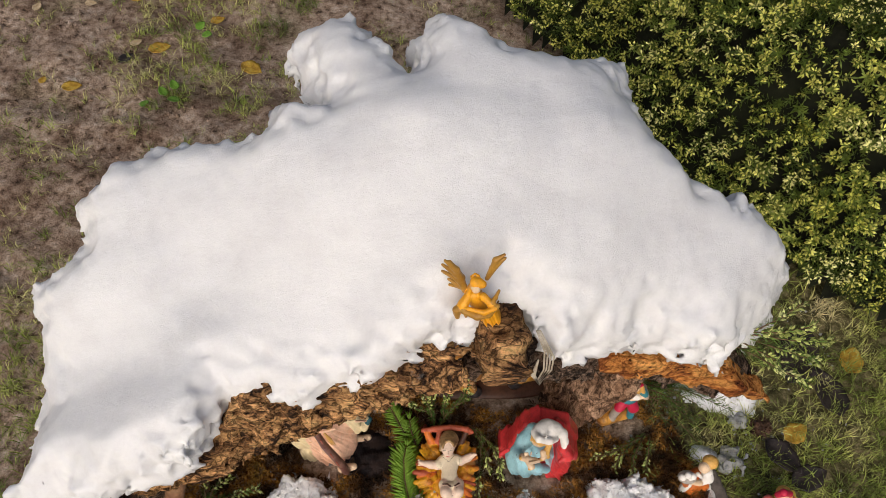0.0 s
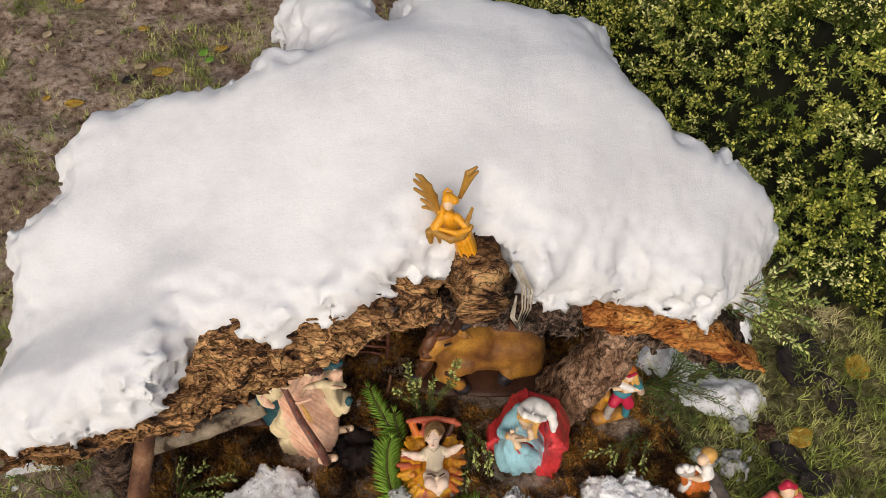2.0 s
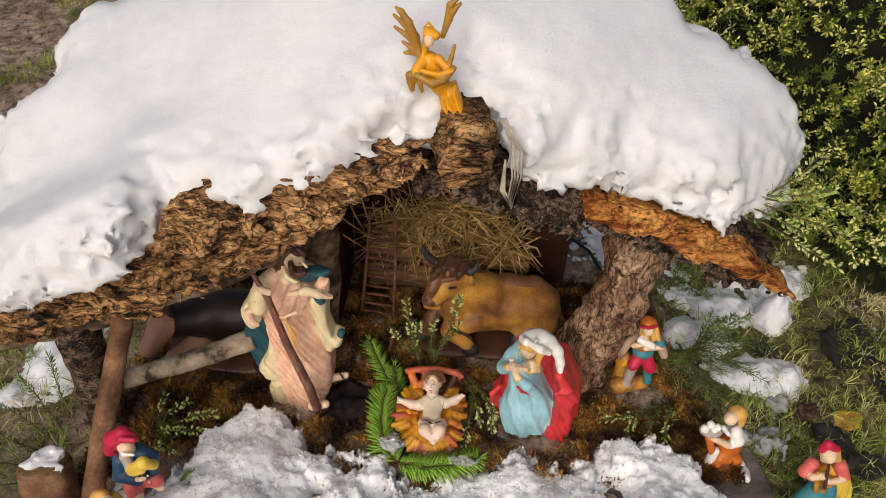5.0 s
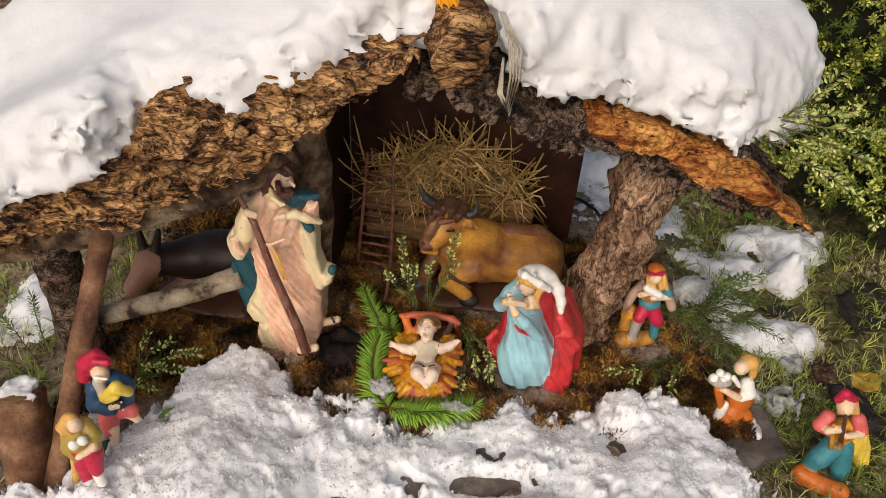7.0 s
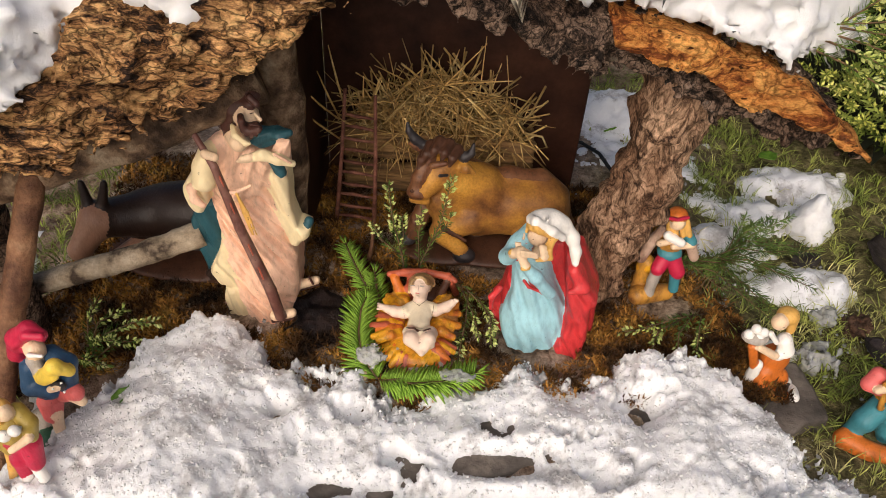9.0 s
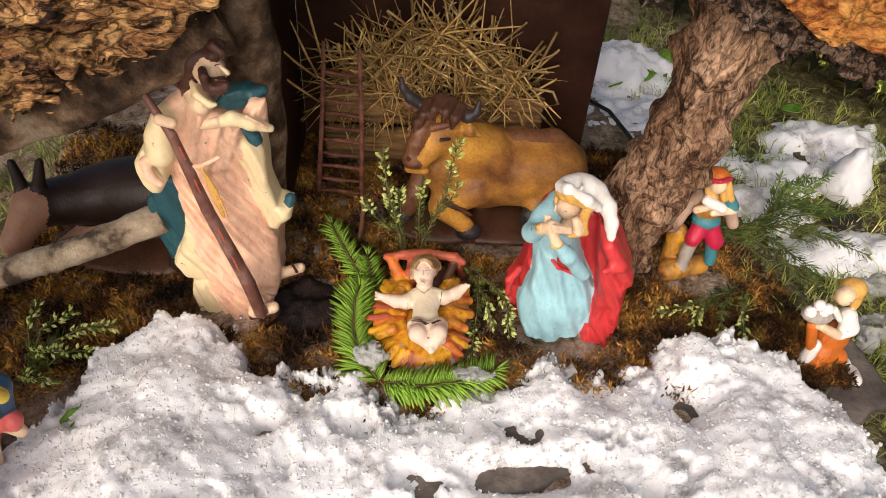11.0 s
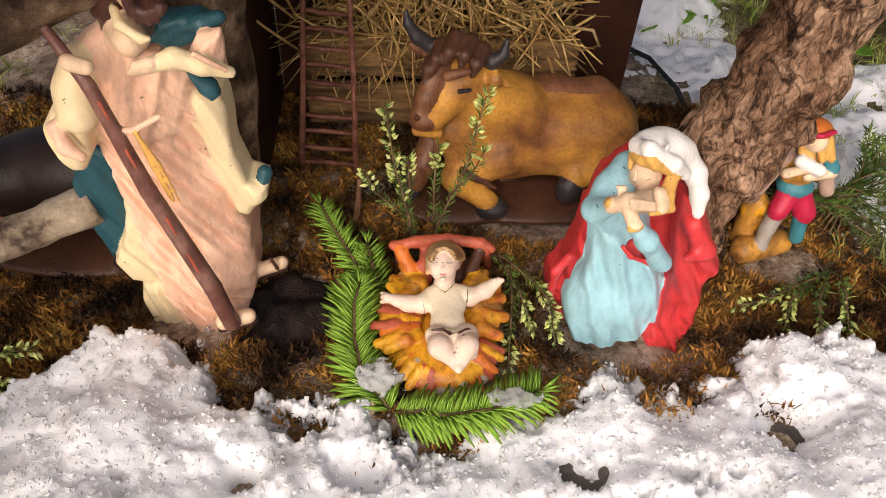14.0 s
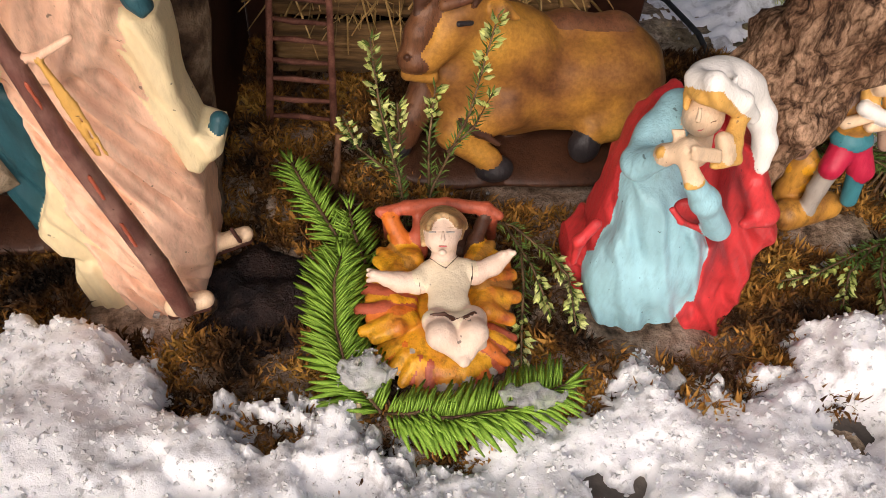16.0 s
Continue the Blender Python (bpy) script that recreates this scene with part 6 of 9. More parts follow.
    limb((0.0184, -0.0294, 0.0170), (0.0289, -0.0357, 0.0100), 0.0045, 0.0034, RUST, 0.002),
    ball((-0.0019, -0.0343, 0.0080), (0.0245, 0.0157, 0.0056), STONE, 0.004),
    limb((-0.0437, 0.0535, 0.0520), (-0.0265, 0.0550, 0.0550), 0.0037, 0.0048, RUST, 0.002),
    limb((-0.0265, 0.0550, 0.0550), (-0.0026, 0.0585, 0.0550), 0.0048, 0.0044, RUST, 0.002),
    limb((-0.0026, 0.0585, 0.0550), (0.0234, 0.0568, 0.0530), 0.0044, 0.0044, RUST, 0.002),
    limb((0.0234, 0.0568, 0.0530), (0.0317, 0.0536, 0.0500), 0.0044, 0.0033, RUST, 0.002),
    limb((-0.0374, 0.0495, 0.0500), (-0.0311, 0.0406, 0.0420), 0.0055, 0.0055, ORANGE, 0.003),
    limb((-0.0311, 0.0406, 0.0420), (-0.0225, 0.0324, 0.0320), 0.0055, 0.0051, ORANGE, 0.003),
    limb((-0.0191, 0.0533, 0.0500), (-0.0202, 0.0414, 0.0440), 0.0044, 0.0044, RUST, 0.003),
    limb((-0.0202, 0.0414, 0.0440), (-0.0177, 0.0356, 0.0340), 0.0044, 0.0044, RUST, 0.003),
    limb((0.0229, 0.0534, 0.0480), (0.0161, 0.0405, 0.0400), 0.0044, 0.0044, UMBER, 0.003),
    limb((0.0161, 0.0405, 0.0400), (0.0118, 0.0328, 0.0320), 0.0044, 0.0044, UMBER, 0.003),
    limb((-0.0392, 0.0532, 0.0460), (-0.0381, 0.0794, 0.0020), 0.0037, 0.0036, RUST, 0.002),
    limb((0.0277, 0.0543, 0.0460), (0.0338, 0.0803, 0.0020), 0.0037, 0.0037, RUST, 0.002),
    ball((-0.0012, 0.0511, 0.0280), (0.0228, 0.0152, 0.0091), UMBER, 0.003),
], pose(0.1020, 0.3880, 0.0000), 'small manger of painted golden straw with red-brown wooden frame', 'manger', 0.0011, 0.0004, '')
figure('infant_figurine', [
    ball((-0.0014, 0.0063, 0.0460), (0.0139, 0.0152, 0.0076), SHIRT, 0.004),
    ball((-0.0011, 0.0154, 0.0470), (0.0147, 0.0091, 0.0070), SHIRT, 0.005),
    ball((-0.0012, -0.0111, 0.0460), (0.0125, 0.0122, 0.0074), SHIRT, 0.005),
    limb((-0.0123, -0.0245, 0.0500), (-0.0005, -0.0288, 0.0520), 0.0046, 0.0052, SHIRT, 0.005),
    limb((-0.0005, -0.0288, 0.0520), (0.0120, -0.0224, 0.0500), 0.0052, 0.0046, SHIRT, 0.005),
    limb((-0.0039, 0.0217, 0.0520), (-0.0022, 0.0261, 0.0550), 0.0070, 0.0070, PALE, 0.003),
    ball((-0.0043, 0.0311, 0.0640), (0.0111, 0.0115, 0.0115), PALE, 0.003),
    ball((-0.0053, 0.0236, 0.0640), (0.0090, 0.0083, 0.0083), PALE, 0.004),
    limb((-0.0055, 0.0159, 0.0795), (-0.0056, 0.0119, 0.0780), 0.0008, 0.0015, PALE, 0.003),
    limb((-0.0134, 0.0167, 0.0785), (-0.0094, 0.0168, 0.0785), 0.0008, 0.0007, STONE, 0.0012),
    limb((-0.0141, 0.0190, 0.0795), (-0.0087, 0.0195, 0.0795), 0.0005, 0.0004, INFANTHAIR, 0.001),
    limb((-0.0031, 0.0169, 0.0785), (0.0010, 0.0169, 0.0785), 0.0008, 0.0007, STONE, 0.0012),
    limb((-0.0037, 0.0191, 0.0795), (0.0017, 0.0196, 0.0795), 0.0005, 0.0004, INFANTHAIR, 0.001),
    limb((-0.0078, 0.0096, 0.0745), (-0.0035, 0.0097, 0.0745), 0.0007, 0.0006, CORAL, 0.001),
    ball((-0.0054, 0.0105, 0.0680), (0.0027, 0.0020, 0.0020), PALE, 0.004),
    limb((0.0079, 0.0370, 0.0640), (0.0029, 0.0244, 0.0765), 0.0028, 0.0015, INFANTHAIR, 0.002),
    ball((0.0093, 0.0411, 0.0580), (0.0032, 0.0032, 0.0032), INFANTHAIR, 0.002),
    limb((0.0071, 0.0407, 0.0640), (0.0021, 0.0273, 0.0765), 0.0028, 0.0015, INFANTHAIR, 0.002),
    ball((0.0086, 0.0449, 0.0580), (0.0032, 0.0032, 0.0032), INFANTHAIR, 0.002),
    limb((0.0055, 0.0439, 0.0640), (0.0008, 0.0297, 0.0765), 0.0028, 0.0015, INFANTHAIR, 0.002),
    ball((0.0069, 0.0482, 0.0580), (0.0032, 0.0032, 0.0032), INFANTHAIR, 0.002),
    limb((0.0031, 0.0465, 0.0640), (-0.0011, 0.0315, 0.0765), 0.0028, 0.0015, INFANTHAIR, 0.002),
    ball((0.0045, 0.0508, 0.0580), (0.0033, 0.0033, 0.0033), INFANTHAIR, 0.002),
    limb((0.0001, 0.0481, 0.0640), (-0.0033, 0.0325, 0.0765), 0.0029, 0.0015, INFANTHAIR, 0.002),
    ball((0.0015, 0.0524, 0.0580), (0.0033, 0.0033, 0.0033), INFANTHAIR, 0.002),
    limb((-0.0032, 0.0486, 0.0640), (-0.0056, 0.0325, 0.0765), 0.0029, 0.0015, INFANTHAIR, 0.002),
    ball((-0.0019, 0.0529, 0.0580), (0.0033, 0.0033, 0.0033), INFANTHAIR, 0.002),
    limb((-0.0065, 0.0480, 0.0640), (-0.0079, 0.0316, 0.0765), 0.0028, 0.0015, INFANTHAIR, 0.002),
    ball((-0.0053, 0.0523, 0.0580), (0.0033, 0.0033, 0.0033), INFANTHAIR, 0.002),
    limb((-0.0096, 0.0463, 0.0640), (-0.0100, 0.0299, 0.0765), 0.0028, 0.0015, INFANTHAIR, 0.002),
    ball((-0.0085, 0.0506, 0.0580), (0.0032, 0.0032, 0.0032), INFANTHAIR, 0.002),
    limb((-0.0123, 0.0436, 0.0640), (-0.0116, 0.0275, 0.0765), 0.0028, 0.0015, INFANTHAIR, 0.002),
    ball((-0.0111, 0.0479, 0.0580), (0.0032, 0.0032, 0.0032), INFANTHAIR, 0.002),
    limb((-0.0141, 0.0403, 0.0640), (-0.0127, 0.0246, 0.0765), 0.0028, 0.0015, INFANTHAIR, 0.002),
    ball((-0.0130, 0.0446, 0.0580), (0.0032, 0.0032, 0.0032), INFANTHAIR, 0.002),
    limb((-0.0152, 0.0366, 0.0640), (-0.0132, 0.0215, 0.0765), 0.0028, 0.0015, INFANTHAIR, 0.002),
    ball((-0.0141, 0.0408, 0.0580), (0.0032, 0.0032, 0.0032), INFANTHAIR, 0.002),
    limb((-0.0149, 0.0328, 0.0620), (-0.0158, 0.0238, 0.0600), 0.0028, 0.0017, INFANTHAIR, 0.002),
    limb((0.0077, 0.0350, 0.0620), (0.0068, 0.0292, 0.0600), 0.0025, 0.0014, INFANTHAIR, 0.002),
    limb((-0.0127, 0.0129, 0.0460), (-0.0191, 0.0062, 0.0460), 0.0070, 0.0069, SHIRT, 0.003),
    limb((-0.0191, 0.0053, 0.0460), (-0.0295, 0.0061, 0.0460), 0.0062, 0.0059, PALE, 0.003),
    limb((-0.0295, 0.0061, 0.0460), (-0.0377, 0.0070, 0.0480), 0.0059, 0.0045, PALE, 0.003),
    limb((-0.0377, 0.0062, 0.0490), (-0.0453, 0.0072, 0.0520), 0.0041, 0.0027, PALE, 0.002),
    limb((-0.0426, 0.0095, 0.0500), (-0.0484, 0.0111, 0.0510), 0.0021, 0.0014, PALE, 0.0012),
    limb((-0.0425, 0.0077, 0.0500), (-0.0483, 0.0073, 0.0510), 0.0021, 0.0014, PALE, 0.0012),
    limb((-0.0425, 0.0055, 0.0500), (-0.0483, 0.0031, 0.0510), 0.0021, 0.0014, PALE, 0.0012),
    limb((0.0107, 0.0164, 0.0460), (0.0154, 0.0132, 0.0460), 0.0063, 0.0067, SHIRT, 0.003),
    limb((0.0154, 0.0127, 0.0460), (0.0267, 0.0167, 0.0490), 0.0063, 0.0056, PALE, 0.003),
    limb((0.0267, 0.0167, 0.0490), (0.0328, 0.0198, 0.0530), 0.0056, 0.0046, PALE, 0.003),
    limb((0.0317, 0.0199, 0.0540), (0.0329, 0.0191, 0.0580), 0.0028, 0.0017, PALE, 0.0012),
    limb((0.0331, 0.0199, 0.0540), (0.0358, 0.0206, 0.0580), 0.0028, 0.0017, PALE, 0.0012),
    limb((0.0345, 0.0199, 0.0540), (0.0385, 0.0192, 0.0580), 0.0028, 0.0017, PALE, 0.0012),
    limb((-0.0209, 0.0050, 0.0560), (-0.0183, -0.0041, 0.0560), 0.0005, 0.0005, UMBER, 0.0006),
    limb((-0.0183, -0.0041, 0.0560), (-0.0176, -0.0073, 0.0520), 0.0005, 0.0005, UMBER, 0.0006),
    limb((0.0132, 0.0133, 0.0550), (0.0126, 0.0049, 0.0560), 0.0006, 0.0005, UMBER, 0.0006),
    limb((0.0126, 0.0049, 0.0560), (0.0123, 0.0007, 0.0520), 0.0005, 0.0005, UMBER, 0.0006),
    limb((-0.0125, 0.0146, 0.0585), (-0.0032, 0.0066, 0.0585), 0.0005, 0.0005, UMBER, 0.0006),
    limb((-0.0032, 0.0066, 0.0585), (0.0048, 0.0162, 0.0585), 0.0005, 0.0006, UMBER, 0.0006),
    limb((-0.0138, -0.0268, 0.0585), (-0.0054, -0.0259, 0.0590), 0.0005, 0.0005, UMBER, 0.0006),
    limb((-0.0054, -0.0259, 0.0590), (0.0014, -0.0310, 0.0600), 0.0005, 0.0005, UMBER, 0.0006),
    limb((0.0014, -0.0310, 0.0600), (0.0118, -0.0247, 0.0575), 0.0005, 0.0005, UMBER, 0.0006),
    limb((-0.0088, -0.0236, 0.0460), (-0.0075, -0.0381, 0.0540), 0.0080, 0.0074, PALE, 0.004),
    limb((-0.0075, -0.0381, 0.0540), (0.0025, -0.0435, 0.0460), 0.0074, 0.0052, PALE, 0.004),
    limb((0.0124, -0.0215, 0.0460), (0.0113, -0.0365, 0.0540), 0.0080, 0.0071, PALE, 0.004),
    limb((0.0113, -0.0365, 0.0540), (0.0070, -0.0442, 0.0460), 0.0071, 0.0052, PALE, 0.004),
    limb((0.0036, -0.0429, 0.0440), (0.0053, -0.0496, 0.0460), 0.0042, 0.0035, PALE, 0.002),
    limb((0.0094, -0.0390, 0.0440), (0.0156, -0.0394, 0.0480), 0.0039, 0.0032, PALE, 0.002),
], pose(0.1000, 0.3840, 0.0000), 'pale infant figurine in ivory shirt lying on golden straw', 'figurine', 0.0009, 0, '')

figure('ox_figurine', [
    ball((0.0026, -0.0220, 0.0030), (0.1122, 0.0357, 0.0086), UMBER, 0.004),
    ball((-0.0637, -0.0367, 0.0030), (0.0498, 0.0238, 0.0085), UMBER, 0.004),
    ball((0.0584, -0.0143, 0.0030), (0.0522, 0.0279, 0.0081), UMBER, 0.004),
    ball((0.0207, 0.0020, 0.0568), (0.0728, 0.0359, 0.0381), OXHIDE, 0.012),
    ball((0.0584, 0.0070, 0.0544), (0.0350, 0.0350, 0.0407), OXHIDE, 0.012),
    ball((-0.0205, -0.0010, 0.0574), (0.0368, 0.0346, 0.0424), OXHIDE, 0.012),
    limb((-0.0239, 0.0130, 0.0895), (0.0146, 0.0170, 0.0924), 0.0110, 0.0110, OXBROWN, 0.012),
    limb((0.0146, 0.0170, 0.0924), (0.0540, 0.0190, 0.0899), 0.0110, 0.0111, OXBROWN, 0.012),
    limb((0.0540, 0.0190, 0.0899), (0.0804, 0.0170, 0.0718), 0.0111, 0.0101, OXBROWN, 0.012),
    limb((-0.0253, -0.0030, 0.0854), (-0.0575, -0.0190, 0.1121), 0.0314, 0.0228, OXHIDE, 0.01),
    limb((-0.0452, 0.0000, 0.1134), (-0.0190, 0.0070, 0.0929), 0.0159, 0.0163, OXBROWN, 0.01),
    ball((-0.0647, -0.0220, 0.1286), (0.0204, 0.0183, 0.0214), OXHIDE, 0.006),
    limb((-0.0672, -0.0270, 0.1277), (-0.0881, -0.0430, 0.1073), 0.0182, 0.0127, OXHIDE, 0.006),
    limb((-0.0843, -0.0300, 0.1396), (-0.0936, -0.0430, 0.1242), 0.0100, 0.0085, OXBROWN, 0.005),
    limb((-0.0936, -0.0430, 0.1242), (-0.0983, -0.0480, 0.1108), 0.0085, 0.0076, OXBROWN, 0.005),
    ball((-0.0951, -0.0490, 0.1066), (0.0121, 0.0091, 0.0076), OXBROWN, 0.004),
    limb((-0.1000, -0.0510, 0.0976), (-0.0835, -0.0480, 0.0933), 0.0046, 0.0046, OXHIDE, 0.003),
    ball((-0.1006, -0.0560, 0.1139), (0.0020, 0.0020, 0.0020), UMBER, 0.001),
    limb((-0.0781, -0.0480, 0.1475), (-0.0631, -0.0460, 0.1503), 0.0044, 0.0029, OXBROWN, 0.002),
    limb((-0.0693, -0.0540, 0.1379), (-0.0604, -0.0490, 0.1358), 0.0020, 0.0017, HORN, 0.0008),
    limb((-0.0821, -0.0230, 0.1580), (-0.0867, -0.0370, 0.1546), 0.0069, 0.0049, UMBER, 0.003),
    limb((-0.0867, -0.0370, 0.1546), (-0.0893, -0.0410, 0.1467), 0.0049, 0.0020, UMBER, 0.003),
    limb((-0.0725, -0.0230, 0.1643), (-0.0772, -0.0370, 0.1608), 0.0069, 0.0048, UMBER, 0.003),
    limb((-0.0772, -0.0370, 0.1608), (-0.0798, -0.0410, 0.1530), 0.0048, 0.0019, UMBER, 0.003),
    limb((-0.0611, -0.0230, 0.1619), (-0.0659, -0.0370, 0.1584), 0.0069, 0.0049, UMBER, 0.003),
    limb((-0.0659, -0.0370, 0.1584), (-0.0685, -0.0410, 0.1506), 0.0049, 0.0020, UMBER, 0.003),
    limb((-0.0512, -0.0230, 0.1547), (-0.0562, -0.0370, 0.1513), 0.0069, 0.0049, UMBER, 0.003),
    limb((-0.0562, -0.0370, 0.1513), (-0.0587, -0.0410, 0.1433), 0.0049, 0.0020, UMBER, 0.003),
    limb((-0.0877, -0.0230, 0.1489), (-0.0923, -0.0370, 0.1454), 0.0070, 0.0049, UMBER, 0.003),
    limb((-0.0923, -0.0370, 0.1454), (-0.0950, -0.0410, 0.1374), 0.0049, 0.0020, UMBER, 0.003),
    limb((-0.0899, -0.0220, 0.1558), (-0.1019, -0.0230, 0.1652), 0.0059, 0.0054, HORN, 0.002),
    limb((-0.1019, -0.0230, 0.1652), (-0.1084, -0.0230, 0.1751), 0.0054, 0.0039, HORN, 0.002),
    limb((-0.1084, -0.0230, 0.1751), (-0.1104, -0.0220, 0.1844), 0.0039, 0.0019, HORN, 0.002),
    limb((-0.0560, -0.0220, 0.1526), (-0.0426, -0.0250, 0.1458), 0.0060, 0.0060, HORN, 0.002),
    limb((-0.0426, -0.0250, 0.1458), (-0.0352, -0.0250, 0.1521), 0.0060, 0.0045, HORN, 0.002),
    limb((-0.0352, -0.0250, 0.1521), (-0.0331, -0.0230, 0.1638), 0.0045, 0.0020, HORN, 0.002),
    limb((-0.0509, -0.0270, 0.1347), (-0.0400, -0.0320, 0.1351), 0.0045, 0.0065, OCHRE, 0.002),
    limb((-0.0400, -0.0320, 0.1351), (-0.0292, -0.0340, 0.1309), 0.0065, 0.0020, OCHRE, 0.002),
    limb((-0.0917, -0.0230, 0.1481), (-0.1007, -0.0230, 0.1548), 0.0040, 0.0044, OXBROWN, 0.002),
    limb((-0.1007, -0.0230, 0.1548), (-0.1077, -0.0230, 0.1580), 0.0044, 0.0020, OXBROWN, 0.002),
    limb((-0.0675, -0.0250, 0.0819), (-0.0520, -0.0270, 0.0455), 0.0191, 0.0198, OXHIDE, 0.012),
    limb((-0.0842, -0.0170, 0.0677), (-0.0942, -0.0300, 0.0462), 0.0119, 0.0104, OXBROWN, 0.005),
    limb((-0.0942, -0.0300, 0.0462), (-0.0993, -0.0350, 0.0305), 0.0104, 0.0094, OXBROWN, 0.005),
    ball((-0.1057, -0.0370, 0.0215), (0.0111, 0.0100, 0.0078), HORN, 0.002),
    limb((-0.0279, -0.0270, 0.0538), (-0.0646, -0.0420, 0.0444), 0.0186, 0.0130, OXHIDE, 0.008),
    limb((-0.0666, -0.0430, 0.0393), (-0.0382, -0.0490, 0.0223), 0.0114, 0.0094, OXHIDE, 0.005),
    limb((-0.0610, -0.0510, 0.0556), (-0.0329, -0.0510, 0.0387), 0.0027, 0.0022, UMBER, 0.003),
    ball((-0.0332, -0.0500, 0.0142), (0.0144, 0.0111, 0.0100), HORN, 0.002),
    limb((0.0715, -0.0150, 0.0443), (0.0401, -0.0300, 0.0376), 0.0224, 0.0133, OXHIDE, 0.008),
    ball((0.0343, -0.0370, 0.0264), (0.0122, 0.0111, 0.0145), HORN, 0.002),
    limb((0.0873, 0.0150, 0.0637), (0.1005, 0.0050, 0.0357), 0.0045, 0.0040, OXBROWN, 0.003),
    limb((0.1005, 0.0050, 0.0357), (0.0979, -0.0050, 0.0176), 0.0040, 0.0035, OXBROWN, 0.003),
], pose(0.1750, 0.5750, 0.0000), 'ochre-brown lying ox figurine with dark horns on a brown base', 'figurine', 0.0014, 0, '')

figure("donkey_figurine", [
    ball((0.0, 0.0, 0.060), (0.085, 0.038, 0.045), DARKHIDE, 0.01),
    limb((-0.060, -0.01, 0.065), (-0.100, -0.035, 0.075), 0.028, 0.022, DARKHIDE, 0.01),
    limb((-0.100, -0.040, 0.078), (-0.118, -0.060, 0.050), 0.020, 0.014, MUZZLE, 0.008),
    ball((-0.120, -0.062, 0.046), (0.014, 0.013, 0.012), MUZZLE, 0.004),
    limb((-0.092, -0.036, 0.095), (-0.085, -0.030, 0.125), 0.007, 0.004, DARKHIDE, 0.003),
    limb((-0.108, -0.036, 0.095), (-0.112, -0.030, 0.122), 0.007, 0.004, DARKHIDE, 0.003),
    limb((-0.060, -0.025, 0.030), (-0.100, -0.045, 0.012), 0.016, 0.010, MUZZLE, 0.005),
    limb((0.060, -0.02, 0.03), (0.030, -0.045, 0.012), 0.018, 0.010, DARKHIDE, 0.005),
    ball((-0.01, -0.01, 0.006), (0.105, 0.05, 0.010), UMBER, 0.004),
], pose(-0.185, 0.505, -0.002), "dark brown lying donkey figurine behind the rail", "figurine", 0.0026)

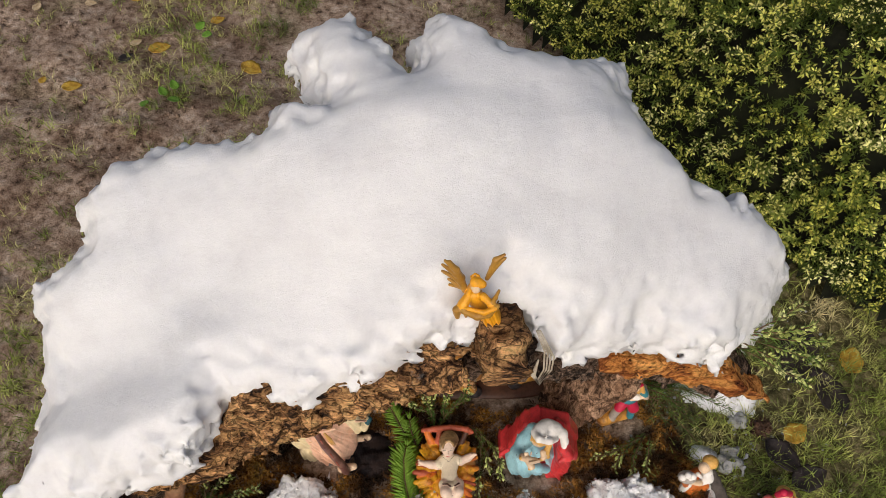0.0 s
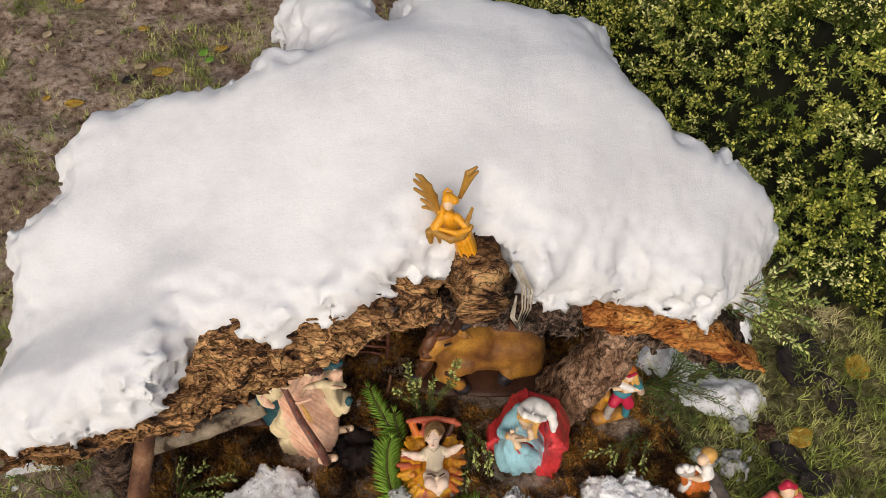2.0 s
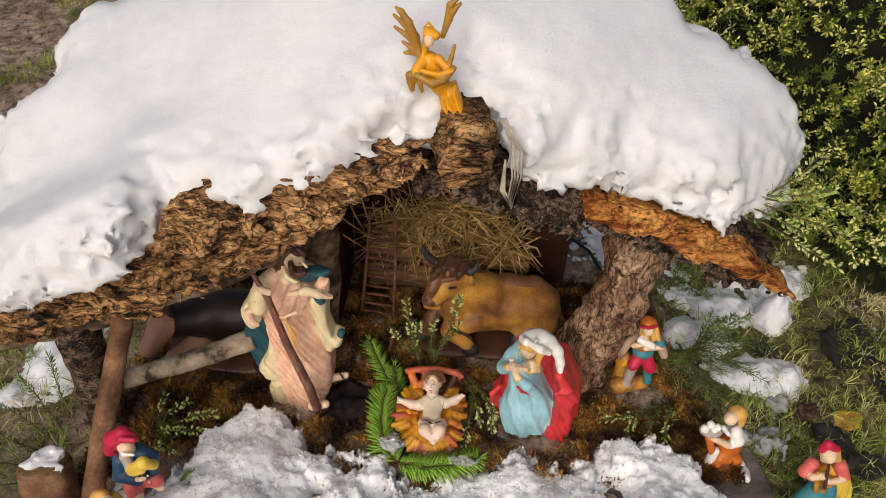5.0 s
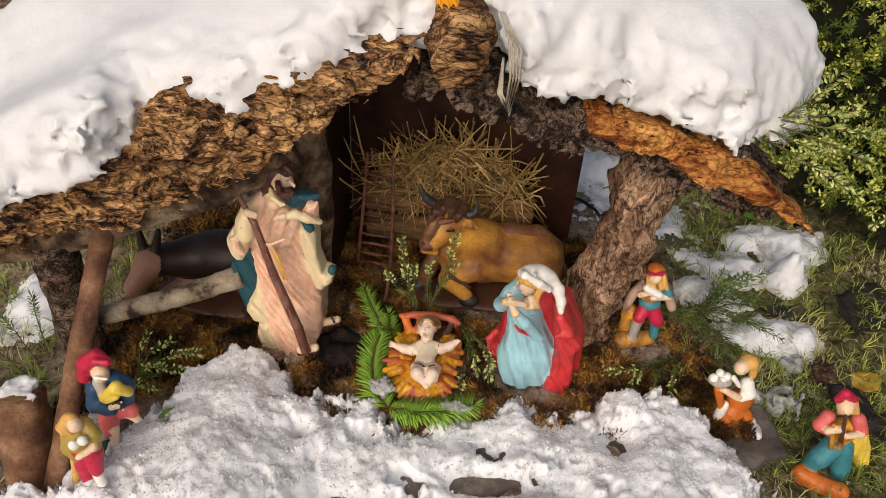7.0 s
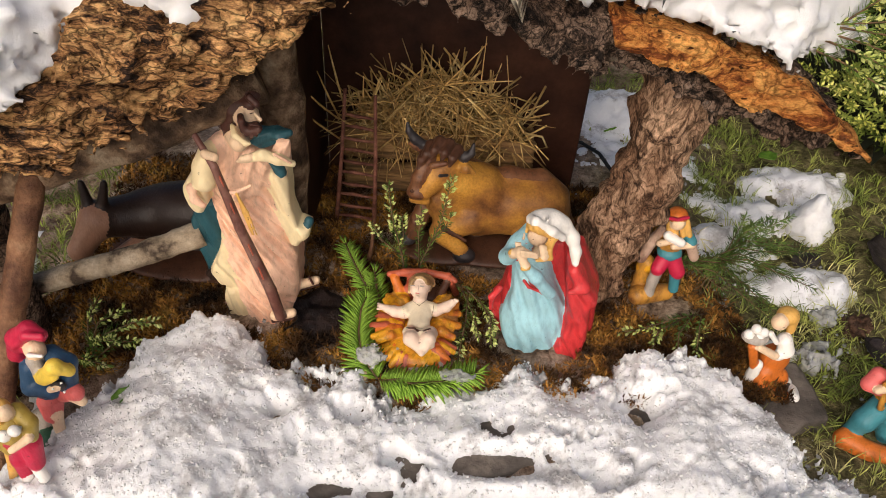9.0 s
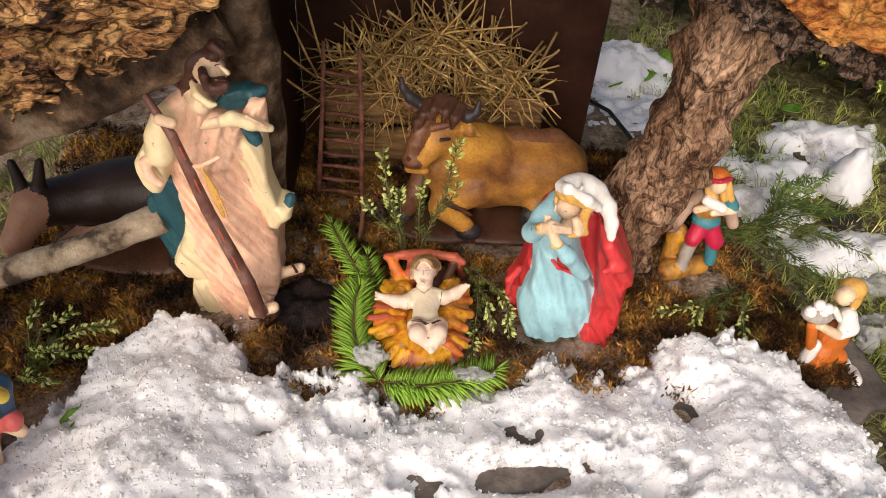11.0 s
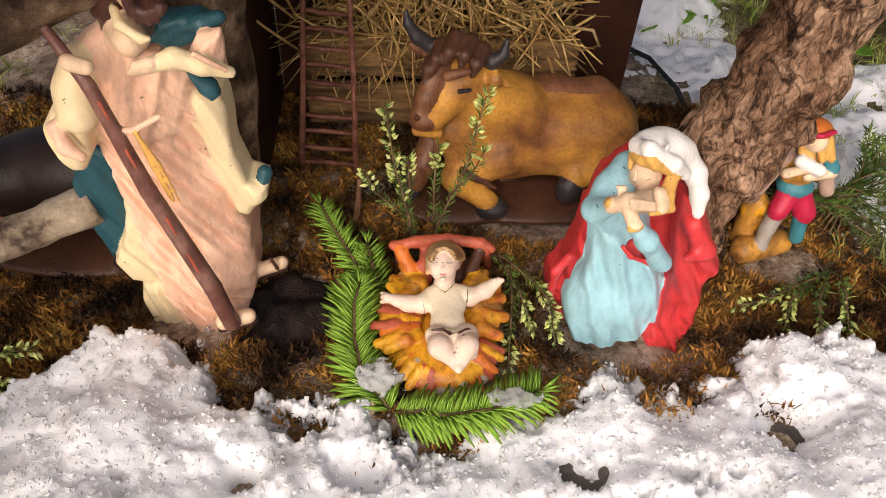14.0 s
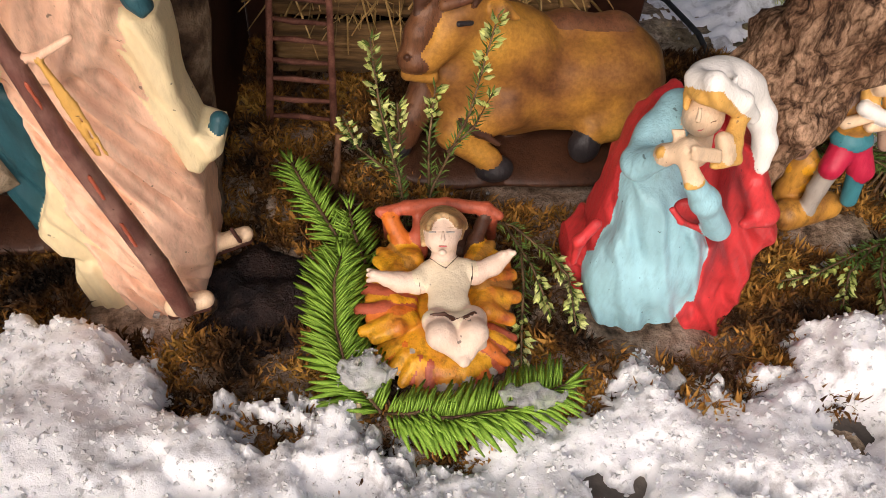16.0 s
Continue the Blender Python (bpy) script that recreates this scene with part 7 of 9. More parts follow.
figure('angel_figurine', [
    cloth([(-0.0045, 0.0181), (0.0122, 0.0304), (0.0208, 0.0057), (0.0264, -0.0142), (0.0233, -0.0223), (0.0083, -0.0238), (0.0013, -0.0036)], 0.0010, 0.0100, GOLD, 0.002, 6, (-72, 900, 0.0012)),
    limb((-0.0128, 0.0000, 0.0498), (-0.0023, 0.0000, 0.0264), 0.0088, 0.0090, GOLD, 0.004),
    limb((-0.0193, -0.0060, 0.0510), (-0.0224, -0.0100, 0.0453), 0.0046, 0.0052, GOLD, 0.002),
    limb((-0.0224, -0.0100, 0.0453), (-0.0276, -0.0120, 0.0348), 0.0052, 0.0042, GOLD, 0.002),
    limb((-0.0288, -0.0140, 0.0414), (-0.0266, -0.0140, 0.0276), 0.0041, 0.0026, BRONZE, 0.002),
    limb((-0.0197, -0.0120, 0.0335), (-0.0177, -0.0120, 0.0252), 0.0026, 0.0016, BRONZE, 0.002),
    limb((-0.0220, -0.0160, 0.0424), (-0.0077, -0.0180, 0.0372), 0.0031, 0.0041, BRONZE, 0.002),
    limb((-0.0077, -0.0180, 0.0372), (0.0022, -0.0180, 0.0430), 0.0041, 0.0041, BRONZE, 0.002),
    limb((0.0022, -0.0180, 0.0430), (0.0102, -0.0140, 0.0518), 0.0041, 0.0026, BRONZE, 0.002),
    limb((-0.0187, -0.0160, 0.0482), (-0.0031, -0.0190, 0.0469), 0.0020, 0.0026, GOLD, 0.002),
    limb((-0.0031, -0.0190, 0.0469), (0.0083, -0.0160, 0.0507), 0.0026, 0.0020, GOLD, 0.002),
    limb((-0.0041, -0.0060, 0.0557), (0.0052, -0.0120, 0.0496), 0.0041, 0.0036, GOLD, 0.002),
    limb((0.0035, -0.0120, 0.0447), (0.0074, -0.0100, 0.0602), 0.0031, 0.0020, BRONZE, 0.002),
    limb((0.0074, -0.0100, 0.0602), (0.0095, -0.0080, 0.0706), 0.0020, 0.0015, BRONZE, 0.002),
    ball((-0.0128, -0.0080, 0.0731), (0.0045, 0.0045, 0.0060), SKIN, 0.001),
    limb((-0.0133, -0.0040, 0.0782), (-0.0166, -0.0020, 0.0645), 0.0055, 0.0031, GOLD, 0.002),
    limb((-0.0166, -0.0020, 0.0645), (-0.0180, -0.0040, 0.0541), 0.0031, 0.0021, GOLD, 0.002),
    limb((-0.0133, -0.0040, 0.0782), (-0.0071, -0.0060, 0.0778), 0.0055, 0.0040, GOLD, 0.002),
    limb((-0.0186, 0.0000, 0.0809), (-0.0149, 0.0000, 0.0863), 0.0010, 0.0010, GOLD, 0.001),
    limb((-0.0149, 0.0000, 0.0863), (-0.0107, 0.0000, 0.0829), 0.0010, 0.0010, GOLD, 0.001),
    limb((-0.0226, 0.0040, 0.0556), (-0.0321, 0.0060, 0.0826), 0.0026, 0.0030, BRONZE, 0.0016),
    limb((-0.0321, 0.0060, 0.0826), (-0.0442, 0.0080, 0.0944), 0.0030, 0.0015, BRONZE, 0.0016),
    limb((-0.0226, 0.0040, 0.0556), (-0.0318, 0.0060, 0.0749), 0.0026, 0.0030, BRONZE, 0.0016),
    limb((-0.0318, 0.0060, 0.0749), (-0.0460, 0.0080, 0.0874), 0.0030, 0.0015, BRONZE, 0.0016),
    limb((-0.0226, 0.0040, 0.0556), (-0.0304, 0.0060, 0.0672), 0.0026, 0.0031, BRONZE, 0.0016),
    limb((-0.0304, 0.0060, 0.0672), (-0.0452, 0.0080, 0.0760), 0.0031, 0.0015, BRONZE, 0.0016),
    limb((-0.0226, 0.0040, 0.0556), (-0.0279, 0.0060, 0.0568), 0.0026, 0.0031, BRONZE, 0.0016),
    limb((-0.0279, 0.0060, 0.0568), (-0.0381, 0.0080, 0.0623), 0.0031, 0.0015, BRONZE, 0.0016),
    limb((-0.0226, 0.0040, 0.0556), (-0.0257, 0.0060, 0.0537), 0.0026, 0.0031, BRONZE, 0.0016),
    limb((-0.0257, 0.0060, 0.0537), (-0.0362, 0.0080, 0.0517), 0.0031, 0.0016, BRONZE, 0.0016),
    limb((-0.0217, 0.0040, 0.0490), (-0.0264, 0.0060, 0.0689), 0.0026, 0.0036, BRONZE, 0.002),
    limb((-0.0264, 0.0060, 0.0689), (-0.0396, 0.0080, 0.0917), 0.0036, 0.0025, BRONZE, 0.002),
    limb((-0.0020, 0.0040, 0.0727), (0.0029, 0.0070, 0.1005), 0.0015, 0.0030, BRONZE, 0.0016),
    limb((0.0029, 0.0070, 0.1005), (0.0102, 0.0090, 0.1070), 0.0030, 0.0015, BRONZE, 0.0016),
    limb((-0.0020, 0.0040, 0.0727), (0.0053, 0.0070, 0.0952), 0.0015, 0.0030, BRONZE, 0.0016),
    limb((0.0053, 0.0070, 0.0952), (0.0117, 0.0090, 0.1016), 0.0030, 0.0015, BRONZE, 0.0016),
    limb((-0.0020, 0.0040, 0.0727), (0.0036, 0.0070, 0.0913), 0.0015, 0.0030, BRONZE, 0.0016),
    limb((0.0036, 0.0070, 0.0913), (0.0082, 0.0090, 0.0951), 0.0030, 0.0015, BRONZE, 0.0016),
    limb((-0.0020, 0.0040, 0.0727), (0.0019, 0.0070, 0.0873), 0.0015, 0.0030, BRONZE, 0.0016),
    limb((0.0019, 0.0070, 0.0873), (0.0050, 0.0090, 0.0861), 0.0030, 0.0015, BRONZE, 0.0016),
    ball((0.0150, -0.0020, -0.0225), (0.0133, 0.0100, 0.0044), UMBER, 0.002),
], pose(0.0930, 0.3920, 0.5000), 'golden angel figurine with bronze wings stuck in the roof snow', 'figurine', 0.0008, 0, '')

figure('seated_shepherd', [
    limb((-0.0284, -0.0171, 0.0060), (0.0064, -0.0064, 0.0060), 0.0121, 0.0107, OCHRE, 0.004),
    limb((-0.0275, 0.0040, 0.0356), (-0.0176, -0.0040, 0.0428), 0.0068, 0.0060, STRAWGOLD, 0.002),
    limb((-0.0265, 0.0040, 0.0186), (-0.0164, -0.0040, 0.0260), 0.0069, 0.0060, STRAWGOLD, 0.002),
    limb((-0.0254, 0.0040, 0.0012), (-0.0152, -0.0040, 0.0088), 0.0070, 0.0061, STRAWGOLD, 0.002),
    limb((-0.0242, 0.0040, -0.0166), (-0.0139, -0.0040, -0.0087), 0.0070, 0.0062, STRAWGOLD, 0.002),
    limb((-0.0234, 0.0040, 0.0447), (-0.0240, 0.0000, -0.0112), 0.0090, 0.0109, OCHRE, 0.004),
    limb((-0.0132, -0.0140, 0.0533), (-0.0162, -0.0160, 0.0317), 0.0074, 0.0067, STONE, 0.002),
    limb((-0.0162, -0.0160, 0.0317), (-0.0168, -0.0180, 0.0121), 0.0067, 0.0060, STONE, 0.002),
    limb((0.0070, -0.0140, 0.0513), (0.0105, -0.0180, 0.0241), 0.0066, 0.0060, JEANS, 0.002),
    limb((-0.0076, -0.0080, 0.0638), (-0.0147, -0.0160, 0.0530), 0.0096, 0.0081, CRIMSON, 0.003),
    limb((0.0009, -0.0080, 0.0651), (0.0098, -0.0140, 0.0486), 0.0096, 0.0089, CRIMSON, 0.003),
    ball((-0.0036, -0.0040, 0.0708), (0.0147, 0.0132, 0.0088), JEANS, 0.003),
    ball((-0.0052, -0.0020, 0.0888), (0.0160, 0.0131, 0.0174), OCHRE, 0.003),
    limb((-0.0168, 0.0000, 0.1001), (-0.0274, -0.0020, 0.0805), 0.0065, 0.0066, FUR, 0.002),
    limb((-0.0274, -0.0020, 0.0805), (-0.0331, -0.0020, 0.0542), 0.0066, 0.0060, FUR, 0.002),
    limb((0.0131, 0.0000, 0.0946), (0.0281, 0.0000, 0.0616), 0.0072, 0.0059, FUR, 0.002),
    limb((0.0053, -0.0040, 0.1049), (0.0157, -0.0100, 0.0943), 0.0072, 0.0058, JEANS, 0.002),
    limb((0.0164, -0.0120, 0.0904), (-0.0057, -0.0180, 0.0907), 0.0043, 0.0036, SKIN, 0.002),
    limb((-0.0210, -0.0140, 0.0906), (-0.0077, -0.0180, 0.1002), 0.0043, 0.0036, SKIN, 0.002),
    limb((-0.0157, -0.0160, 0.1050), (0.0013, -0.0180, 0.0976), 0.0050, 0.0050, WHITE, 0.002),
    ball((-0.0072, -0.0100, 0.1200), (0.0085, 0.0085, 0.0085), SKIN, 0.002),
    limb((-0.0146, -0.0060, 0.1173), (-0.0129, -0.0120, 0.1017), 0.0043, 0.0029, BLOND, 0.002),
    limb((-0.0092, -0.0060, 0.1181), (-0.0058, -0.0120, 0.1028), 0.0043, 0.0029, BLOND, 0.002),
    limb((-0.0023, -0.0060, 0.1191), (0.0031, -0.0120, 0.1041), 0.0043, 0.0029, BLOND, 0.002),
    limb((0.0031, -0.0060, 0.1199), (0.0103, -0.0120, 0.1051), 0.0043, 0.0029, BLOND, 0.002),
    ball((-0.0081, -0.0040, 0.1269), (0.0120, 0.0113, 0.0085), ORANGE, 0.002),
    limb((-0.0202, -0.0120, 0.1275), (-0.0104, -0.0180, 0.1313), 0.0021, 0.0021, CRIMSON, 0.001),
    limb((-0.0104, -0.0180, 0.1313), (0.0014, -0.0120, 0.1306), 0.0021, 0.0021, CRIMSON, 0.001),
], pose(0.3860, 0.5050, 0.0000), 'small bearded shepherd figurine holding a white lamb by the trunk', 'figurine', 0.0011, 0, 'small shepherds')

figure('basket_bearer', [
    limb((-0.0258, -0.0120, 0.0093), (-0.0131, -0.0197, -0.0040), 0.0083, 0.0076, ORANGE, 0.003),
    limb((-0.0131, -0.0197, -0.0040), (0.0088, -0.0310, -0.0040), 0.0076, 0.0062, ORANGE, 0.003),
    limb((-0.0279, -0.0140, 0.0278), (-0.0293, -0.0140, 0.0035), 0.0061, 0.0063, WHITE, 0.002),
    limb((0.0043, -0.0060, -0.0038), (0.0225, -0.0080, -0.0125), 0.0098, 0.0084, WHITE, 0.003),
    limb((0.0225, -0.0080, -0.0125), (0.0169, -0.0313, -0.0020), 0.0084, 0.0069, WHITE, 0.003),
    ball((-0.0059, 0.0000, 0.0254), (0.0166, 0.0138, 0.0193), ORANGE, 0.003),
    limb((-0.0114, -0.0060, 0.0100), (0.0047, -0.0060, 0.0019), 0.0125, 0.0112, ORANGE, 0.004),
    limb((-0.0093, -0.0080, 0.0638), (-0.0048, -0.0120, 0.0528), 0.0087, 0.0081, WHITE, 0.003),
    limb((-0.0048, -0.0120, 0.0528), (-0.0126, -0.0160, 0.0479), 0.0081, 0.0060, WHITE, 0.003),
    limb((-0.0190, -0.0200, 0.0515), (-0.0395, -0.0220, 0.0647), 0.0047, 0.0040, SKIN, 0.002),
    ball((-0.0475, -0.0200, 0.0781), (0.0144, 0.0105, 0.0066), STONE, 0.002),
    ball((-0.0565, -0.0220, 0.0839), (0.0052, 0.0052, 0.0052), WHITE, 0.001),
    ball((-0.0512, -0.0220, 0.0927), (0.0052, 0.0052, 0.0052), WHITE, 0.001),
    ball((-0.0422, -0.0220, 0.0883), (0.0052, 0.0052, 0.0052), WHITE, 0.001),
    ball((-0.0453, -0.0220, 0.0808), (0.0052, 0.0052, 0.0052), WHITE, 0.001),
    limb((-0.0444, -0.0180, 0.0611), (-0.0317, -0.0140, 0.0271), 0.0053, 0.0048, ORANGE, 0.002),
    limb((-0.0315, -0.0160, 0.0813), (-0.0212, -0.0160, 0.0680), 0.0033, 0.0027, WHITE, 0.001),
    ball((-0.0249, -0.0100, 0.0934), (0.0085, 0.0085, 0.0092), SKIN, 0.002),
    ball((-0.0152, -0.0020, 0.0959), (0.0118, 0.0112, 0.0099), BLOND, 0.002),
    limb((-0.0078, 0.0000, 0.0920), (-0.0039, 0.0000, 0.0728), 0.0066, 0.0047, BLOND, 0.002),
], pose(0.5000, 0.3900, 0.0000), 'small kneeling figurine in orange vest carrying a white basket', 'figurine', 0.0011, 0, 'small shepherds')

figure('flute_player', [
    limb((-0.0353, -0.0215, 0.0080), (-0.0154, -0.0343, 0.0080), 0.0121, 0.0113, ORANGE, 0.004),
    limb((-0.0154, -0.0343, 0.0080), (0.0061, -0.0389, 0.0080), 0.0113, 0.0106, ORANGE, 0.004),
    limb((-0.0344, -0.0140, 0.0007), (-0.0209, -0.0180, -0.0024), 0.0075, 0.0061, CORAL, 0.002),
    limb((0.0099, -0.0140, -0.0018), (0.0217, -0.0200, -0.0057), 0.0082, 0.0068, CORAL, 0.002),
    limb((-0.0078, -0.0060, 0.0517), (-0.0203, -0.0120, 0.0319), 0.0132, 0.0120, JEANS, 0.004),
    limb((-0.0203, -0.0120, 0.0319), (-0.0274, -0.0120, 0.0109), 0.0120, 0.0088, JEANS, 0.004),
    limb((0.0024, -0.0060, 0.0504), (0.0102, -0.0100, 0.0182), 0.0126, 0.0115, JEANS, 0.004),
    limb((0.0102, -0.0100, 0.0182), (0.0147, -0.0120, 0.0010), 0.0115, 0.0088, JEANS, 0.004),
    ball((-0.0047, 0.0000, 0.0735), (0.0163, 0.0131, 0.0196), STRAWGOLD, 0.003),
    cloth([(-0.0008, 0.1017), (0.0184, 0.0898), (0.0404, 0.0457), (0.0499, 0.0135), (0.0347, 0.0045), (0.0141, 0.0460)], 0.0070, 0.0090, YELLOW, 0.003, 0, (-80, 500, 0.0015)),
    limb((-0.0313, -0.0040, 0.0997), (-0.0376, -0.0080, 0.0882), 0.0083, 0.0077, CORAL, 0.003),
    limb((-0.0376, -0.0080, 0.0882), (-0.0305, -0.0140, 0.0869), 0.0077, 0.0058, CORAL, 0.003),
    limb((0.0026, -0.0040, 0.1009), (0.0101, -0.0080, 0.0869), 0.0083, 0.0077, CORAL, 0.003),
    limb((-0.0332, -0.0180, 0.0917), (-0.0215, -0.0220, 0.1023), 0.0045, 0.0044, SKIN, 0.002),
    limb((0.0071, -0.0140, 0.0869), (-0.0113, -0.0200, 0.0882), 0.0045, 0.0038, SKIN, 0.002),
    limb((-0.0246, -0.0200, 0.1232), (-0.0187, -0.0280, 0.0871), 0.0019, 0.0025, UMBER, 0.001),
    limb((-0.0298, -0.0180, 0.1026), (-0.0168, -0.0160, 0.0604), 0.0025, 0.0033, OCHRE, 0.003),
    limb((-0.0206, -0.0180, 0.1044), (-0.0074, -0.0160, 0.0623), 0.0025, 0.0033, OCHRE, 0.003),
    ball((-0.0218, -0.0080, 0.1245), (0.0094, 0.0094, 0.0106), SKIN, 0.002),
    limb((-0.0277, -0.0040, 0.1303), (-0.0224, -0.0040, 0.1095), 0.0050, 0.0032, BLOND, 0.002),
    limb((-0.0173, -0.0040, 0.1322), (-0.0074, -0.0040, 0.1123), 0.0050, 0.0032, BLOND, 0.002),
    limb((-0.0149, -0.0040, 0.1327), (-0.0039, -0.0040, 0.1129), 0.0050, 0.0032, BLOND, 0.002),
    ball((-0.0186, 0.0000, 0.1251), (0.0113, 0.0107, 0.0088), BLOND, 0.002),
    limb((-0.0333, -0.0060, 0.1337), (-0.0287, -0.0060, 0.1442), 0.0044, 0.0056, CRIMSON, 0.002),
    limb((-0.0287, -0.0060, 0.1442), (-0.0148, -0.0040, 0.1346), 0.0056, 0.0044, CRIMSON, 0.002),
], pose(0.6060, 0.3450, -0.0300), 'small flute player figurine in yellow cape and petrol trousers on grass', 'figurine', 0.0012, 0, 'small shepherds')

figure('turbaned_figurine', [
    limb((-0.0204, -0.0199, 0.0040), (-0.0129, -0.0312, 0.0000), 0.0140, 0.0126, DARKGREEN, 0.004),
    limb((-0.0327, -0.0020, 0.0142), (-0.0343, -0.0040, -0.0268), 0.0128, 0.0119, STONE, 0.004),
    limb((-0.0107, -0.0060, 0.0543), (-0.0090, -0.0120, 0.0424), 0.0124, 0.0093, CORAL, 0.003),
    limb((-0.0047, -0.0140, 0.0458), (-0.0087, -0.0140, 0.0141), 0.0062, 0.0051, SKIN, 0.002),
    limb((0.0129, -0.0100, 0.0785), (0.0268, -0.0160, 0.0867), 0.0103, 0.0078, CORAL, 0.003),
    limb((0.0250, -0.0180, 0.0831), (0.0309, -0.0180, 0.0766), 0.0054, 0.0048, SKIN, 0.002),
    ball((-0.0098, 0.0000, 0.0811), (0.0207, 0.0159, 0.0220), NAVY, 0.004),
    limb((-0.0161, -0.0020, 0.1011), (-0.0173, -0.0100, 0.0825), 0.0108, 0.0097, NAVY, 0.003),
    limb((-0.0173, -0.0100, 0.0825), (0.0050, -0.0180, 0.0870), 0.0097, 0.0072, NAVY, 0.003),
    limb((0.0065, 0.0000, 0.1210), (0.0251, -0.0080, 0.1200), 0.0083, 0.0082, NAVY, 0.003),
    limb((0.0251, -0.0080, 0.1200), (0.0186, -0.0100, 0.0890), 0.0082, 0.0084, NAVY, 0.003),
    limb((0.0038, -0.0200, 0.1097), (0.0238, -0.0240, 0.1342), 0.0059, 0.0068, YELLOW, 0.003),
    limb((0.0238, -0.0240, 0.1342), (0.0316, -0.0180, 0.1214), 0.0068, 0.0052, YELLOW, 0.003),
    limb((0.0076, -0.0220, 0.1092), (0.0216, -0.0260, 0.1220), 0.0047, 0.0040, YELLOW, 0.002),
    ball((0.0183, -0.0220, 0.1038), (0.0070, 0.0047, 0.0059), HORN, 0.001),
    ball((0.0184, -0.0300, 0.1092), (0.0014, 0.0014, 0.0014), WHITE, 0.0006),
    ball((0.0287, -0.0300, 0.1192), (0.0014, 0.0014, 0.0014), WHITE, 0.0006),
    ball((0.0279, -0.0300, 0.1063), (0.0015, 0.0015, 0.0015), WHITE, 0.0006),
    limb((0.0108, -0.0240, 0.0994), (0.0193, -0.0260, 0.1053), 0.0035, 0.0029, SKIN, 0.0015),
    limb((-0.0022, -0.0120, 0.1244), (0.0011, -0.0160, 0.1135), 0.0070, 0.0053, STONE, 0.003),
    limb((0.0011, -0.0160, 0.1135), (0.0052, -0.0160, 0.1106), 0.0053, 0.0023, STONE, 0.003),
    ball((-0.0002, -0.0080, 0.1343), (0.0093, 0.0087, 0.0099), SKIN, 0.002),
    limb((0.0003, -0.0180, 0.1388), (0.0138, -0.0200, 0.1418), 0.0023, 0.0017, WHITE, 0.001),
    limb((-0.0269, 0.0000, 0.1152), (-0.0175, -0.0020, 0.1411), 0.0077, 0.0087, CRIMSON, 0.003),
    limb((-0.0175, -0.0020, 0.1411), (-0.0017, -0.0040, 0.1563), 0.0087, 0.0080, CRIMSON, 0.003),
    limb((-0.0017, -0.0040, 0.1563), (0.0102, -0.0060, 0.1528), 0.0080, 0.0057, CRIMSON, 0.003),
    limb((-0.0183, -0.0080, 0.1364), (0.0008, -0.0120, 0.1579), 0.0035, 0.0040, CRIMSON, 0.002),
    limb((0.0008, -0.0120, 0.1579), (0.0144, -0.0120, 0.1585), 0.0040, 0.0034, CRIMSON, 0.002),
    ball((-0.0117, 0.0040, 0.1328), (0.0141, 0.0141, 0.0106), CRIMSON, 0.003),
], pose(-0.2300, 0.2350, 0.0000), 'small figurine with crimson turban and navy coat beside the branch', 'figurine', 0.0012, 0, 'small shepherds')

